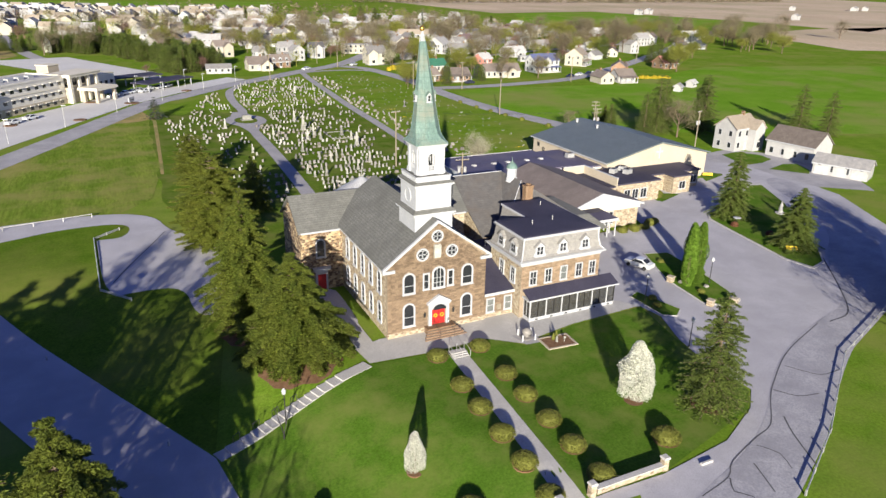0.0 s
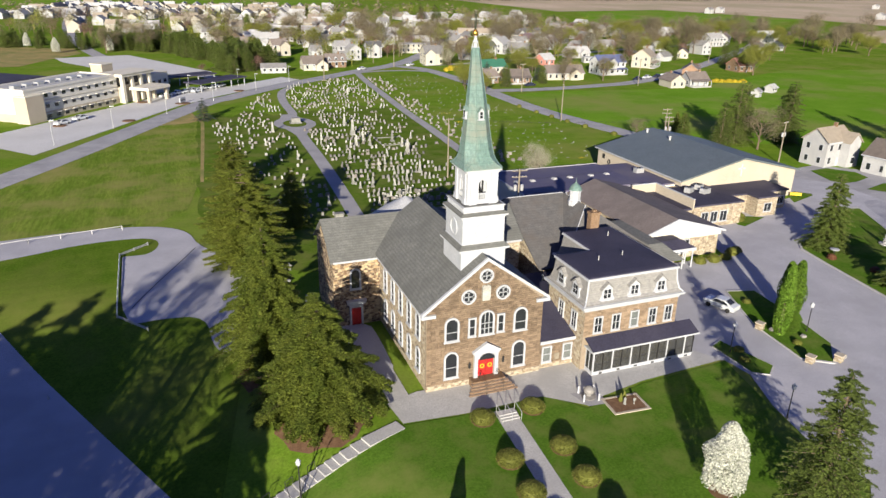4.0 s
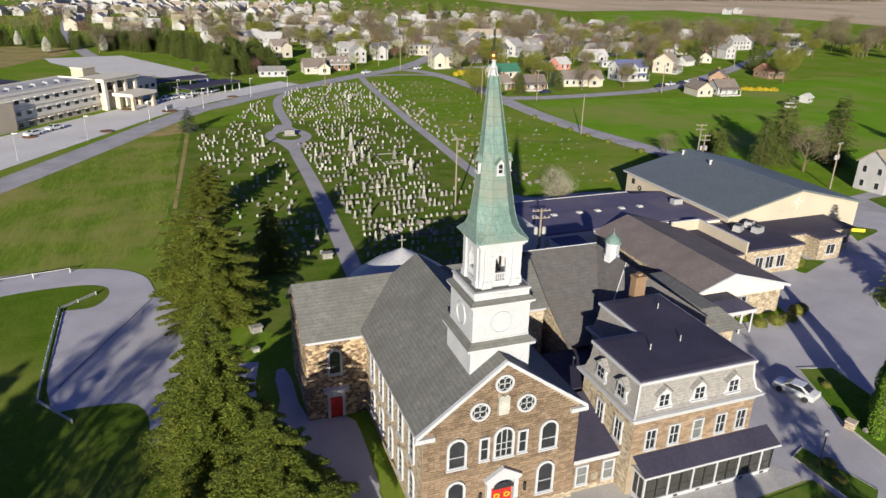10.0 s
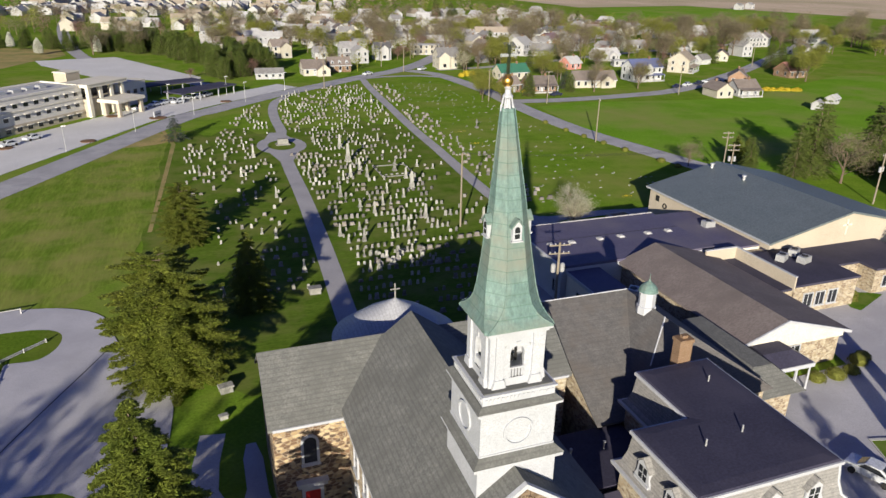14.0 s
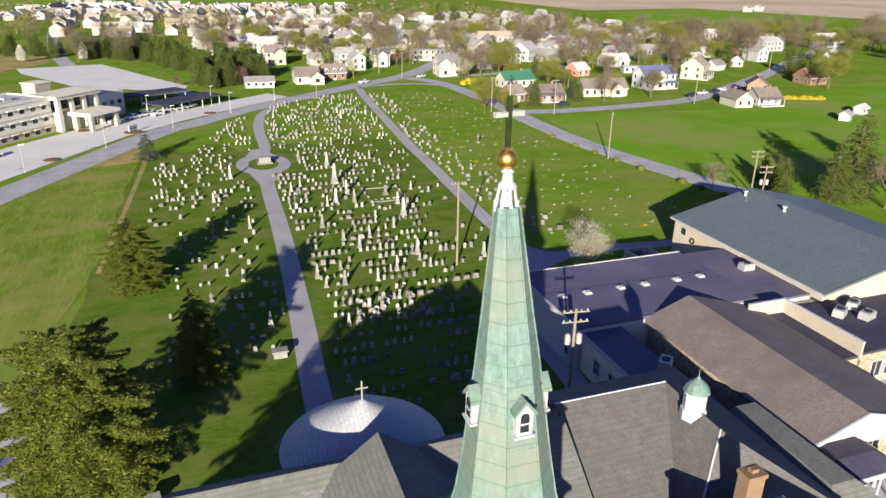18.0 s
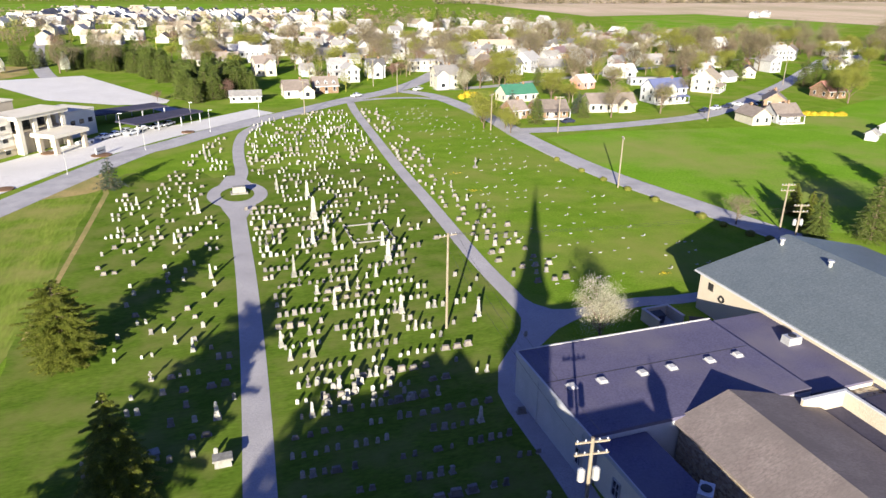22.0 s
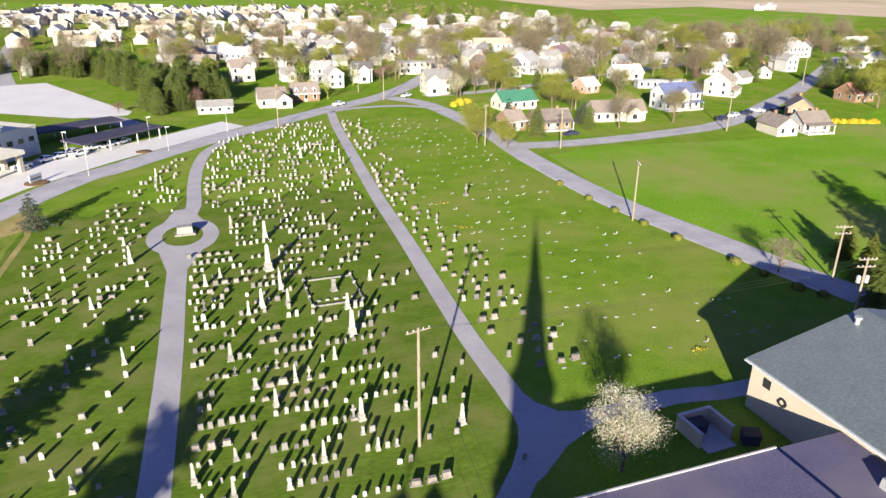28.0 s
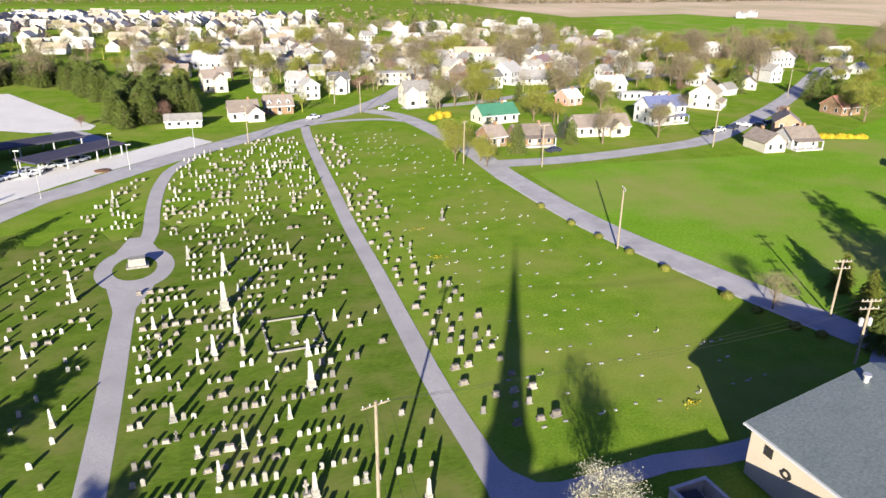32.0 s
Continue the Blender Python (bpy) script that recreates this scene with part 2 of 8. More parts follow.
MAT["annex_roof"] = material("faded blue-grey roof membrane", (0.082, 0.077, 0.135), (0.102, 0.096, 0.158), 0.3, 0.7, 5.0, 0.1, blotch=(0.125, 0.115, 0.15), bscale=0.12)
MAT["brown_roof"] = material("brown membrane roof", (0.15, 0.126, 0.122), (0.19, 0.165, 0.158), 0.5, 0.85, 6.0, 0.15, stretch=(0.3, 1, 1), blotch=(0.13, 0.112, 0.108), bscale=0.2)
MAT["metal_roof"] = banded(material("blue-grey standing seam roof", (0.135, 0.165, 0.175), (0.16, 0.19, 0.2), 0.3, 0.5, 4.0, 0.05, metal=0.3), 0.9, (0.09, 0.11, 0.12), 0.05, "Y", 0.3)
MAT["tan"] = material("tan stucco wall", (0.395, 0.35, 0.28), (0.465, 0.415, 0.335), 0.4, 0.9, 10.0, 0.15, blotch=(0.41, 0.355, 0.285), bscale=0.2)
MAT["cream"] = material("cream wall", (0.56, 0.53, 0.45), (0.64, 0.61, 0.53), 0.4, 0.9, 10.0, 0.1)
MAT["campus_white"] = material("off-white render wall", (0.58, 0.565, 0.53), (0.66, 0.645, 0.61), 0.4, 0.9, 10.0, 0.1, blotch=(0.54, 0.525, 0.49), bscale=0.2)
MAT["apse_metal"] = banded(material("pale ribbed metal roof", (0.36, 0.37, 0.40), (0.43, 0.44, 0.47), 0.4, 0.55, 6.0, 0.05, metal=0.1), 0.3, (0.26, 0.27, 0.28), 0.05, "X", 0.6)
MAT["screen"] = material("grey insect screen", (0.04, 0.042, 0.042), (0.065, 0.066, 0.064), 1.0, 0.8, 30.0, 0.1)
MAT["screen"].node_tree.nodes["Principled BSDF"].inputs["Alpha"].default_value = 0.6
MAT["glass"] = glass_material("dark window glass", (0.018, 0.020, 0.024))
MAT["grey_glass"] = glass_material("grey window glass", (0.10, 0.11, 0.11), 0.15)
MAT["red"] = material("red door paint", (0.36, 0.018, 0.020), (0.45, 0.030, 0.028), 1.5, 0.45, 20.0, 0.05)
MAT["gold"] = material("gilded ball", (0.75, 0.42, 0.08), (0.85, 0.52, 0.14), 2.0, 0.38, 10.0, 0.02, metal=1.0)
MAT["iron"] = material("dark iron", (0.03, 0.03, 0.032), (0.05, 0.05, 0.05), 3.0, 0.5, 20.0, 0.1, metal=0.4)
MAT["steel"] = material("galvanised steel", (0.42, 0.43, 0.44), (0.55, 0.56, 0.57), 2.0, 0.45, 15.0, 0.05, metal=0.5)
MAT["polished"] = material("tarnished polished metal", (0.30, 0.29, 0.27), (0.40, 0.38, 0.34), 2.0, 0.28, 12.0, 0.04, metal=1.0)
MAT["brick"] = banded(material("red brick", (0.13, 0.08, 0.045), (0.2, 0.125, 0.075), 4.0, 0.9, 20.0, 0.3, vary=0.1), 0.09, (0.42, 0.34, 0.27), 0.015, "Z", 0.6)
MAT["wood_pole"] = material("weathered pole wood", (0.17, 0.145, 0.11), (0.28, 0.245, 0.19), 1.0, 0.9, 14.0, 0.3, stretch=(1, 1, 0.1))
MAT["bark"] = material("bark", (0.09, 0.065, 0.045), (0.17, 0.13, 0.095), 2.0, 0.95, 14.0, 0.5, stretch=(1, 1, 0.3))
MAT["spruce"] = leafy("spruce needles", (0.09, 0.13, 0.017), (0.175, 0.207, 0.033), 0.45, 0.3)
MAT["juniper"] = leafy("juniper foliage", (0.118, 0.156, 0.019), (0.2, 0.225, 0.037), 0.42, 0.3)
MAT["pine"] = leafy("pine foliage", (0.105, 0.155, 0.03), (0.165, 0.215, 0.045), 0.35, 0.2)
MAT["cedar"] = leafy("arborvitae foliage", (0.12, 0.235, 0.022), (0.19, 0.31, 0.04), 0.35, 0.3)
MAT["blue_spruce"] = leafy("blue spruce needles", (0.055, 0.085, 0.060), (0.085, 0.115, 0.080), 0.3, 0.15)
MAT["blossom"] = leafy("white blossom", (0.56, 0.57, 0.5), (0.72, 0.73, 0.66), 0.3, 0.3)
MAT["pale_blossom"] = leafy("pale blossom with young leaves", (0.36, 0.36, 0.22), (0.62, 0.6, 0.48), 0.4, 0.3)
MAT["spring"] = leafy("spring leaves", (0.22, 0.245, 0.04), (0.32, 0.33, 0.07), 0.35, 0.35)
MAT["buds"] = leafy("budding twigs", (0.215, 0.185, 0.115), (0.31, 0.27, 0.17), 0.35, 0.35)
MAT["pinkbuds"] = leafy("reddish buds", (0.21, 0.125, 0.095), (0.29, 0.185, 0.145), 0.3, 0.3)
MAT["forsythia"] = leafy("yellow flowers", (0.42, 0.33, 0.02), (0.58, 0.46, 0.045), 0.3, 0.3)
MAT["box"] = leafy("clipped yew", (0.115, 0.13, 0.02), (0.165, 0.17, 0.034), 0.35, 0.15)
MAT["copper_bush"] = leafy("bronze barberry", (0.13, 0.055, 0.030), (0.18, 0.085, 0.045), 0.3, 0.2)
MAT["mulch"] = material("bark mulch", (0.13, 0.07, 0.038), (0.2, 0.12, 0.07), 2.0, 0.95, 12.0, 0.5)
MAT["marble"] = material("pale marble", (0.185, 0.185, 0.17), (0.315, 0.315, 0.295), 1.5, 0.75, 9.0, 0.15, vary=0.35, island=0.35)
MAT["granite"] = material("grey granite", (0.12, 0.12, 0.12), (0.22, 0.205, 0.195), 2.0, 0.6, 25.0, 0.1, vary=0.4, island=0.4)
MAT["rose_granite"] = material("rosy granite", (0.165, 0.15, 0.135), (0.26, 0.24, 0.22), 2.0, 0.6, 25.0, 0.1, vary=0.3, island=0.3)
# Also colours the strip that paints a pole's shadow on the pad.
MAT["tar"] = material("tar seam", (0.075, 0.075, 0.085), (0.12, 0.12, 0.135), 2.0, 0.8, 12.0, 0.1)
MAT["worn_road"] = material("worn cracked asphalt", (0.31, 0.313, 0.35), (0.39, 0.39, 0.425), 0.4, 0.9, 6.0, 0.3, blotch=(0.26, 0.262, 0.295), bscale=0.25)
MAT["roof_a"] = material("grey house shingles", (0.19, 0.19, 0.20), (0.29, 0.285, 0.28), 1.0, 0.9, 8.0, 0.2, vary=0.3)
MAT["roof_b"] = material("brown house shingles", (0.145, 0.122, 0.11), (0.205, 0.176, 0.16), 1.0, 0.9, 8.0, 0.2, vary=0.25)
MAT["roof_dark"] = material("charcoal house shingles", (0.085, 0.085, 0.092), (0.14, 0.14, 0.148), 1.0, 0.9, 8.0, 0.2, vary=0.25)
MAT["roof_tan"] = material("tan house shingles", (0.26, 0.222, 0.178), (0.34, 0.295, 0.24), 1.0, 0.9, 8.0, 0.2, vary=0.2)
MAT["roof_purple"] = material("plum slate house roof", (0.15, 0.10, 0.12), (0.21, 0.145, 0.165), 1.0, 0.8, 8.0, 0.2)
MAT["roof_navy"] = material("dark blue metal house roof", (0.09, 0.11, 0.22), (0.125, 0.145, 0.27), 1.0, 0.5, 8.0, 0.1)
MAT["siding_pink"] = material("faded red wall", (0.42, 0.17, 0.14), (0.52, 0.24, 0.2), 0.6, 0.85, 8.0, 0.1)
MAT["siding_brown"] = material("brown shingled wall", (0.24, 0.15, 0.1), (0.33, 0.22, 0.15), 0.8, 0.9, 8.0, 0.2)
MAT["brick_orange"] = material("orange brick", (0.42, 0.22, 0.11), (0.52, 0.29, 0.15), 2.0, 0.9, 16.0, 0.3)
MAT["roof_green"] = material("green metal house roof", (0.035, 0.135, 0.090), (0.05, 0.165, 0.11), 1.0, 0.6, 8.0, 0.1)
MAT["roof_red"] = material("red metal house roof", (0.34, 0.16, 0.13), (0.42, 0.21, 0.17), 1.0, 0.7, 8.0, 0.1)
MAT["roof_light"] = material("pale shed roof", (0.35, 0.352, 0.36), (0.45, 0.45, 0.455), 1.0, 0.8, 8.0, 0.1, vary=0.1)
MAT["siding_white"] = banded(material("white house siding", (0.335, 0.338, 0.348), (0.405, 0.408, 0.418), 0.5, 0.7, 8.0, 0.05, vary=0.08), 0.2, (0.34, 0.34, 0.34), 0.03, "Z", 0.5)
MAT["siding_cream"] = banded(material("cream house siding", (0.39, 0.365, 0.305), (0.46, 0.435, 0.37), 0.5, 0.7, 8.0, 0.05, vary=0.12), 0.2, (0.35, 0.325, 0.275), 0.03, "Z", 0.5)
MAT["siding_grey"] = banded(material("grey house siding", (0.42, 0.43, 0.43), (0.50, 0.51, 0.51), 0.5, 0.7, 8.0, 0.05, vary=0.12), 0.2, (0.30, 0.31, 0.31), 0.03, "Z", 0.5)
MAT["car_paint"] = material("pale silver car paint", (0.62, 0.65, 0.68), (0.66, 0.69, 0.72), 1.0, 0.25, 5.0, 0.0, metal=0.2, spec=0.6)
MAT["car_dark"] = material("dark car paint", (0.02, 0.025, 0.05), (0.03, 0.035, 0.06), 1.0, 0.25, 5.0, 0.0, spec=0.6)
MAT["tyre"] = material("tyre rubber", (0.015, 0.015, 0.015), (0.03, 0.03, 0.03), 5.0, 0.85, 20.0, 0.1)
MAT["oxide"] = material("faded yellow paint", (0.62, 0.42, 0.02), (0.70, 0.50, 0.05), 1.0, 0.6, 8.0, 0.05)


# ---- mesh helpers ----
class Shape:
    """Collects corners and faces for one mesh."""

    def __init__(self):
        self.v, self.f = [], []

    def face(self, *pts):
        n = len(self.v)
        self.v.extend(pts)
        self.f.append(tuple(range(n, n + len(pts))))
        return self

    def box(self, x0, x1, y0, y1, z0, z1, b=0.0):
        """A box; b: how far its top is drawn in, for a chamfered or battered block."""
        n = len(self.v)
        self.v.extend([(x0, y0, z0), (x1, y0, z0), (x1, y1, z0), (x0, y1, z0), (x0 + b, y0 + b, z1), (x1 - b, y0 + b, z1), (x1 - b, y1 - b, z1), (x0 + b, y1 - b, z1)])
        self.f.extend(tuple(n + i for i in q) for q in ((3, 2, 1, 0), (4, 5, 6, 7), (0, 1, 5, 4), (1, 2, 6, 5), (2, 3, 7, 6), (3, 0, 4, 7)))
        return self

    def loft(self, rings, cap=True):
        """Joins rings of equal length."""
        n, k = len(self.v), len(rings[0])
        for r in rings:
            self.v.extend(r)
        for i in range(len(rings) - 1):
            for j in range(k):
                a, b = n + i * k + j, n + i * k + (j + 1) % k
                self.f.append((a, b, b + k, a + k))
        if cap:
            self.f.append(tuple(n + j for j in reversed(range(k))))
            self.f.append(tuple(n + (len(rings) - 1) * k + j for j in range(k)))
        return self

    def lathe(self, x, y, profile, k=12, turn=0.0):
        """A turned body: profile of (radius, z)."""
        return self.loft([[(x + r * math.cos(turn + 2 * math.pi * j / k), y + r * math.sin(turn + 2 * math.pi * j / k), z) for j in range(k)] for r, z in profile])

    def tube(self, a, b, r0, r1=None, k=6):
        a, b = Vector(a), Vector(b)
        d = (b - a).normalized()
        u = d.orthogonal().normalized()
        w = d.cross(u)
        r1 = r0 if r1 is None else r1
        return self.loft([[tuple(p + (u * math.cos(2 * math.pi * j / k) + w * math.sin(2 * math.pi * j / k)) * r) for j in range(k)] for p, r in ((a, r0), (b, r1))])

    def prism(self, poly, axis, lo, hi):
        """A flat outline of (a, b) pushed along an axis. axis y: outline in x, z; x: in y, z; z: in x, y."""
        def at(p, c):
            return {"x": (c, p[0], p[1]), "y": (p[0], c, p[1]), "z": (p[0], p[1], c)}[axis]
        return self.loft([[at(p, lo) for p in poly], [at(p, hi) for p in poly]])

    def ring(self, outer, inner, axis, lo, hi):
        """A frame between two outlines of equal length."""
        def at(p, c):
            return {"x": (c, p[0], p[1]), "y": (p[0], c, p[1]), "z": (p[0], p[1], c)}[axis]
        n, k = len(self.v), len(outer)
        for poly, c in ((outer, lo), (inner, lo), (outer, hi), (inner, hi)):
            self.v.extend(at(p, c) for p in poly)
        for j in range(k):
            i = (j + 1) % k
            a = [n + j, n + i]
            self.f.append((a[0], a[1], a[1] + k, a[0] + k))
            self.f.append((a[0] + 2 * k, a[1] + 2 * k, a[1] + 3 * k, a[0] + 3 * k))
            self.f.append((a[0], a[1], a[1] + 2 * k, a[0] + 2 * k))
            self.f.append((a[0] + k, a[1] + k, a[1] + 3 * k, a[0] + 3 * k))
        return self

    def mesh(self, name, mat):
        me = bpy.data.meshes.new(name)
        me.from_pydata(self.v, [], self.f)
        me.materials.append(MAT[mat])
        return me


def arch(cx, z0, z1, hw, n=8):
    """Outline of a round-headed opening in (across, up)."""
    zs = z1 - hw
    return [(cx - hw, z0), (cx + hw, z0)] + [(cx + hw * math.cos(math.pi * i / n), zs + hw * math.sin(math.pi * i / n)) for i in range(n + 1)]


def rect(a0, a1, b0, b1):
    return [(a0, b0), (a1, b0), (a1, b1), (a0, b1)]


def circle(cx, cz, r, n=18):
    return [(cx + r * math.cos(2 * math.pi * i / n), cz + r * math.sin(2 * math.pi * i / n)) for i in range(n)]


def base(name, x, y, z=0.0, turn=0.0, label="", category="", group="", kind=""):
    ob = new(name)
    ob.empty_display_size = 0.3
    ob.matrix_world = pose(x, y, z, 0, 0, turn)
    return tagged(ob, label, category, group, kind)


def part(name, shape, mat, parent=None, label="", at=None, **tags):
    """One mesh object, in its parent's own axes."""
    ob = new(name, shape if isinstance(shape, bpy.types.Mesh) else shape.mesh(name, mat))
    if at is not None:
        ob.matrix_basis = at
    if parent is not None:
        ob.parent = parent
    return tagged(ob, label, **tags)


def smooth(ob):
    ob.data.shade_smooth()
    return ob


# ---- lie of the land ----
def step01(a, b, v):
    t = min(1.0, max(0.0, (v - a) / (b - a)))
    return t * t * (3 - 2 * t)


def ground_z(x, y):
    """The lawn falls from the church to the road west of it."""
    d = (x + 28.6) * 0.884 + (y + 11.0) * 0.468
    return -2.4 * (1 - step01(0.0, 17.0, d)) * (1 - step01(18.0, 46.0, y))


def lines(lo, hi, fine_lo, fine_hi, fine):
    v = [fine_lo + fine * i for i in range(int((fine_hi - fine_lo) / fine) + 1)]
    s, a = fine, v[-1]
    while a < hi:
        s *= 1.35
        a += s
        v.append(a)
    s, a = fine, v[0]
    while a > lo:
        s *= 1.35
        a -= s
        v.insert(0, a)
    return v


def rounded(poly, times=2):
    """Cuts the corners of an outline, again and again, into curves."""
    for _ in range(times):
        out = []
        for (ax, ay), (bx, by) in zip(poly, poly[1:] + poly[:1]):
            out += [(ax * 0.75 + bx * 0.25, ay * 0.75 + by * 0.25), (ax * 0.25 + bx * 0.75, ay * 0.25 + by * 0.75)]
        poly = out
    return poly


def sheet(name, poly, mat, off, label, kind="structure", category="", cuts=4.0):
    """A paved or planted area laid over the ground, cut finely enough to follow it."""
    bm = bmesh.new()
    vs = [bm.verts.new((x, y, 0)) for x, y in poly]
    bm.faces.new(vs)
    xs, ys = [p[0] for p in poly], [p[1] for p in poly]
    for axis, lo, hi in (((1, 0, 0), min(xs), max(xs)), ((0, 1, 0), min(ys), max(ys))):
        n = min(60, int((hi - lo) / cuts))
        for i in range(1, n):
            c = lo + (hi - lo) * i / n
            bmesh.ops.bisect_plane(bm, geom=bm.verts[:] + bm.edges[:] + bm.faces[:], plane_co=tuple(c * a for a in axis), plane_no=axis)
    bmesh.ops.triangulate(bm, faces=bm.faces[:])
    for v in bm.verts:
        v.co.z = ground_z(v.co.x, v.co.y) + off
    bmesh.ops.recalc_face_normals(bm, faces=bm.faces[:])
    if bm.faces and sum(f.normal.z for f in bm.faces) < 0:
        bmesh.ops.reverse_faces(bm, faces=bm.faces[:])
    me = bpy.data.meshes.new(name)
    bm.to_mesh(me)
    bm.free()
    me.materials.append(MAT[mat])
    return tagged(new(name, me), label, category or name, kind=kind)


def strip(name, pts, width, mat, off, label, step=3.0):
    """A road or path of even width along a line, rounded at its bends."""
    fine = []
    P = [Vector((*p, 0)) for p in pts]
    P = [2 * P[0] - P[1]] + P + [2 * P[-1] - P[-2]]
    for i in range(1, len(P) - 2):
        n = max(1, int((P[i + 1] - P[i]).length / step))
        for j in range(n):
            t = j / n
            a, b, c, d = P[i - 1], P[i], P[i + 1], P[i + 2]
            fine.append(0.5 * (2 * b + (c - a) * t + (2 * a - 5 * b + 4 * c - d) * t * t + (3 * b - a - 3 * c + d) * t ** 3))
    fine.append(P[-2])
    s = Shape()
    for i, p in enumerate(fine):
        d = (fine[min(i + 1, len(fine) - 1)] - fine[max(i - 1, 0)]).normalized()
        nrm = Vector((-d.y, d.x, 0))
        for k in (-0.5, -0.17, 0.17, 0.5):
            q = p + nrm * (k * width)
            s.v.append((q.x, q.y, ground_z(q.x, q.y) + off))
    for i in range(len(fine) - 1):
        for k in range(3):
            a = i * 4 + k
            s.f.append((a + 1, a, a + 4, a + 5))
    return tagged(part(name, s, mat), label, name, kind="structure")


# ---- ground, roads and paving ----
gx, gy = lines(-3200, 4200, -120, 200, 2.0), lines(-900, 4600, -90, 300, 2.0)
gs = Shape()
gs.v = [(x, y, ground_z(x, y)) for y in gy for x in gx]
gs.f = [(j * len(gx) + i, j * len(gx) + i + 1, (j + 1) * len(gx) + i + 1, (j + 1) * len(gx) + i) for j in range(len(gy) - 1) for i in range(len(gx) - 1)]
tagged(part("ground", gs, "grass"), "green spring grass running out to farmland", "ground", kind="structure")

sheet("meadow", [(-300, 60), (-52, 62), (-34, 63), (-28, 70), (-24, 95), (-22, 148), (-25.5, 170), (-62, 98), (-80, 70), (-300, 40)], "meadow", 0.03, "mown hay meadow with dry streaks", category="meadow")
rag = random.Random(91)
turf = [(-19, 36)] + [(-25.5 + rag.uniform(-1.0, 1.0) + 0.02 * i * i, 66 + 7.2 * i) for i in range(13)]
turf += [(-18 + 4.6 * i, 160 + rag.uniform(-9, 9)) for i in range(13)]
turf += [(39.4, 135), (37.6, 111), (36.6, 94), (36.4, 80), (34, 72), (26.4, 60), (26.2, 44), (25, 34), (5, 33)]
sheet("cemetery_turf", rounded(turf, 1), "old_turf", 0.036, "older olive green cemetery turf", category="lawn")
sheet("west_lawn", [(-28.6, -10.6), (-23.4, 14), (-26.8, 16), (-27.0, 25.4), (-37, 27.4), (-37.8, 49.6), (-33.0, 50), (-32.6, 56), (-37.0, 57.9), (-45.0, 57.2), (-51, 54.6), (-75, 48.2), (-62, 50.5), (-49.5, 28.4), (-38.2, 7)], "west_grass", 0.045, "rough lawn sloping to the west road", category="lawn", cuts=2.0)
sheet("lawn", [(-28, -12), (-10.5, -4.5), (-3.8, -5), (5, -4.6), (8, -8), (16, -6), (28, -5.2), (26, -14), (25, -26), (22, -28.6), (7, -32.6), (-3, -32.3), (-14, -30), (-27, -20)], "lawn", 0.05, "mown church lawn with faint mowing stripes", category="lawn", cuts=1.0)
sheet("crop_field", [(96, 92), (140, 70), (230, 40), (420, 60), (420, 150), (330, 190), (250, 205), (165, 168), (105, 176), (88, 172), (86, 140)], "wheat", 0.03, "bright green grass field beside the road", category="field")
sheet("crop_field", [(318, 480), (336, 436), (414, 440), (520, 488), (640, 560), (610, 765), (450, 727)], "wheat", 0.05, "bright green winter wheat field", category="field")
sheet("tilled_field", [(430, 740), (606, 775), (655, 560), (640, 380), (1900, 900), (2600, 3500), (480, 3500)], "tilled", 0.04, "pale brown tilled fields to the horizon", category="field")
sheet("tilled_field", [(600, 420), (480, 380), (430, 250), (700, 150), (1800, 500)], "tilled", 0.04, "pale brown tilled field", category="field")
sheet("crop_field", [(-500, 760), (150, 900), (250, 1100), (-700, 1050)], "wheat", 0.05, "green field beyond the town", category="field")
sheet("dirt_path", [(-24.9, 88), (-24.2, 88), (-22.0, 128), (-20.9, 150), (-24, 168), (-25.5, 171), (-21.9, 150), (-22.9, 128)], "dry_grass", 0.05, "worn brown track along the meadow edge", category="path")

strip("upper_road", [(-230, -110), (-118, 26), (-80, 74), (-58, 109), (-22, 178), (-11, 191.5), (9, 213.5), (28, 230), (49, 249), (70, 266), (95, 300), (140, 380), (190, 520)], 7.6, "road", 0.06, "grey two-lane road between cemetery and campus")
strip("side_road", [(72, 262), (80.5, 246), (84, 205), (82.5, 172), (83.5, 138), (88, 113), (93.5, 88), (99, 72), (103, 52)], 6.4, "road", 0.07, "narrow grey road beside the cemetery")
strip("village_street", [(84, 183), (104, 181.5), (131, 184), (156, 190), (195, 213), (240, 243), (330, 310)], 6.6, "road", 0.065, "grey village street with parked cars")
strip("village_street", [(85, 262), (120, 268), (200, 300), (300, 330)], 5.5, "road", 0.055, "grey village street among houses")
strip("village_street", [(-10, 240), (-60, 330), (-95, 520), (-110, 700)], 6.5, "road", 0.055, "grey street into the housing estate")
sheet("worn_road", rounded([(4, -37.6), (7.3, -36.2), (16.2, -33.6), (22.8, -30.3), (29.5, -25.1), (37.7, -20.7), (47, -17.6), (56, -15.6), (67.4, -3.2), (79.4, 4.4), (88, 16), (97, 36), (104, 34), (94.8, 11.1), (85, 0.1), (76.8, -7.2), (62, -17.5), (52.2, -21.6), (44.7, -24.2), (34.3, -29.8), (26.6, -34.6), (15.8, -39.5), (5, -43)], 2), "worn_road", 0.072, "worn curving asphalt road with tarred cracks", category="road")
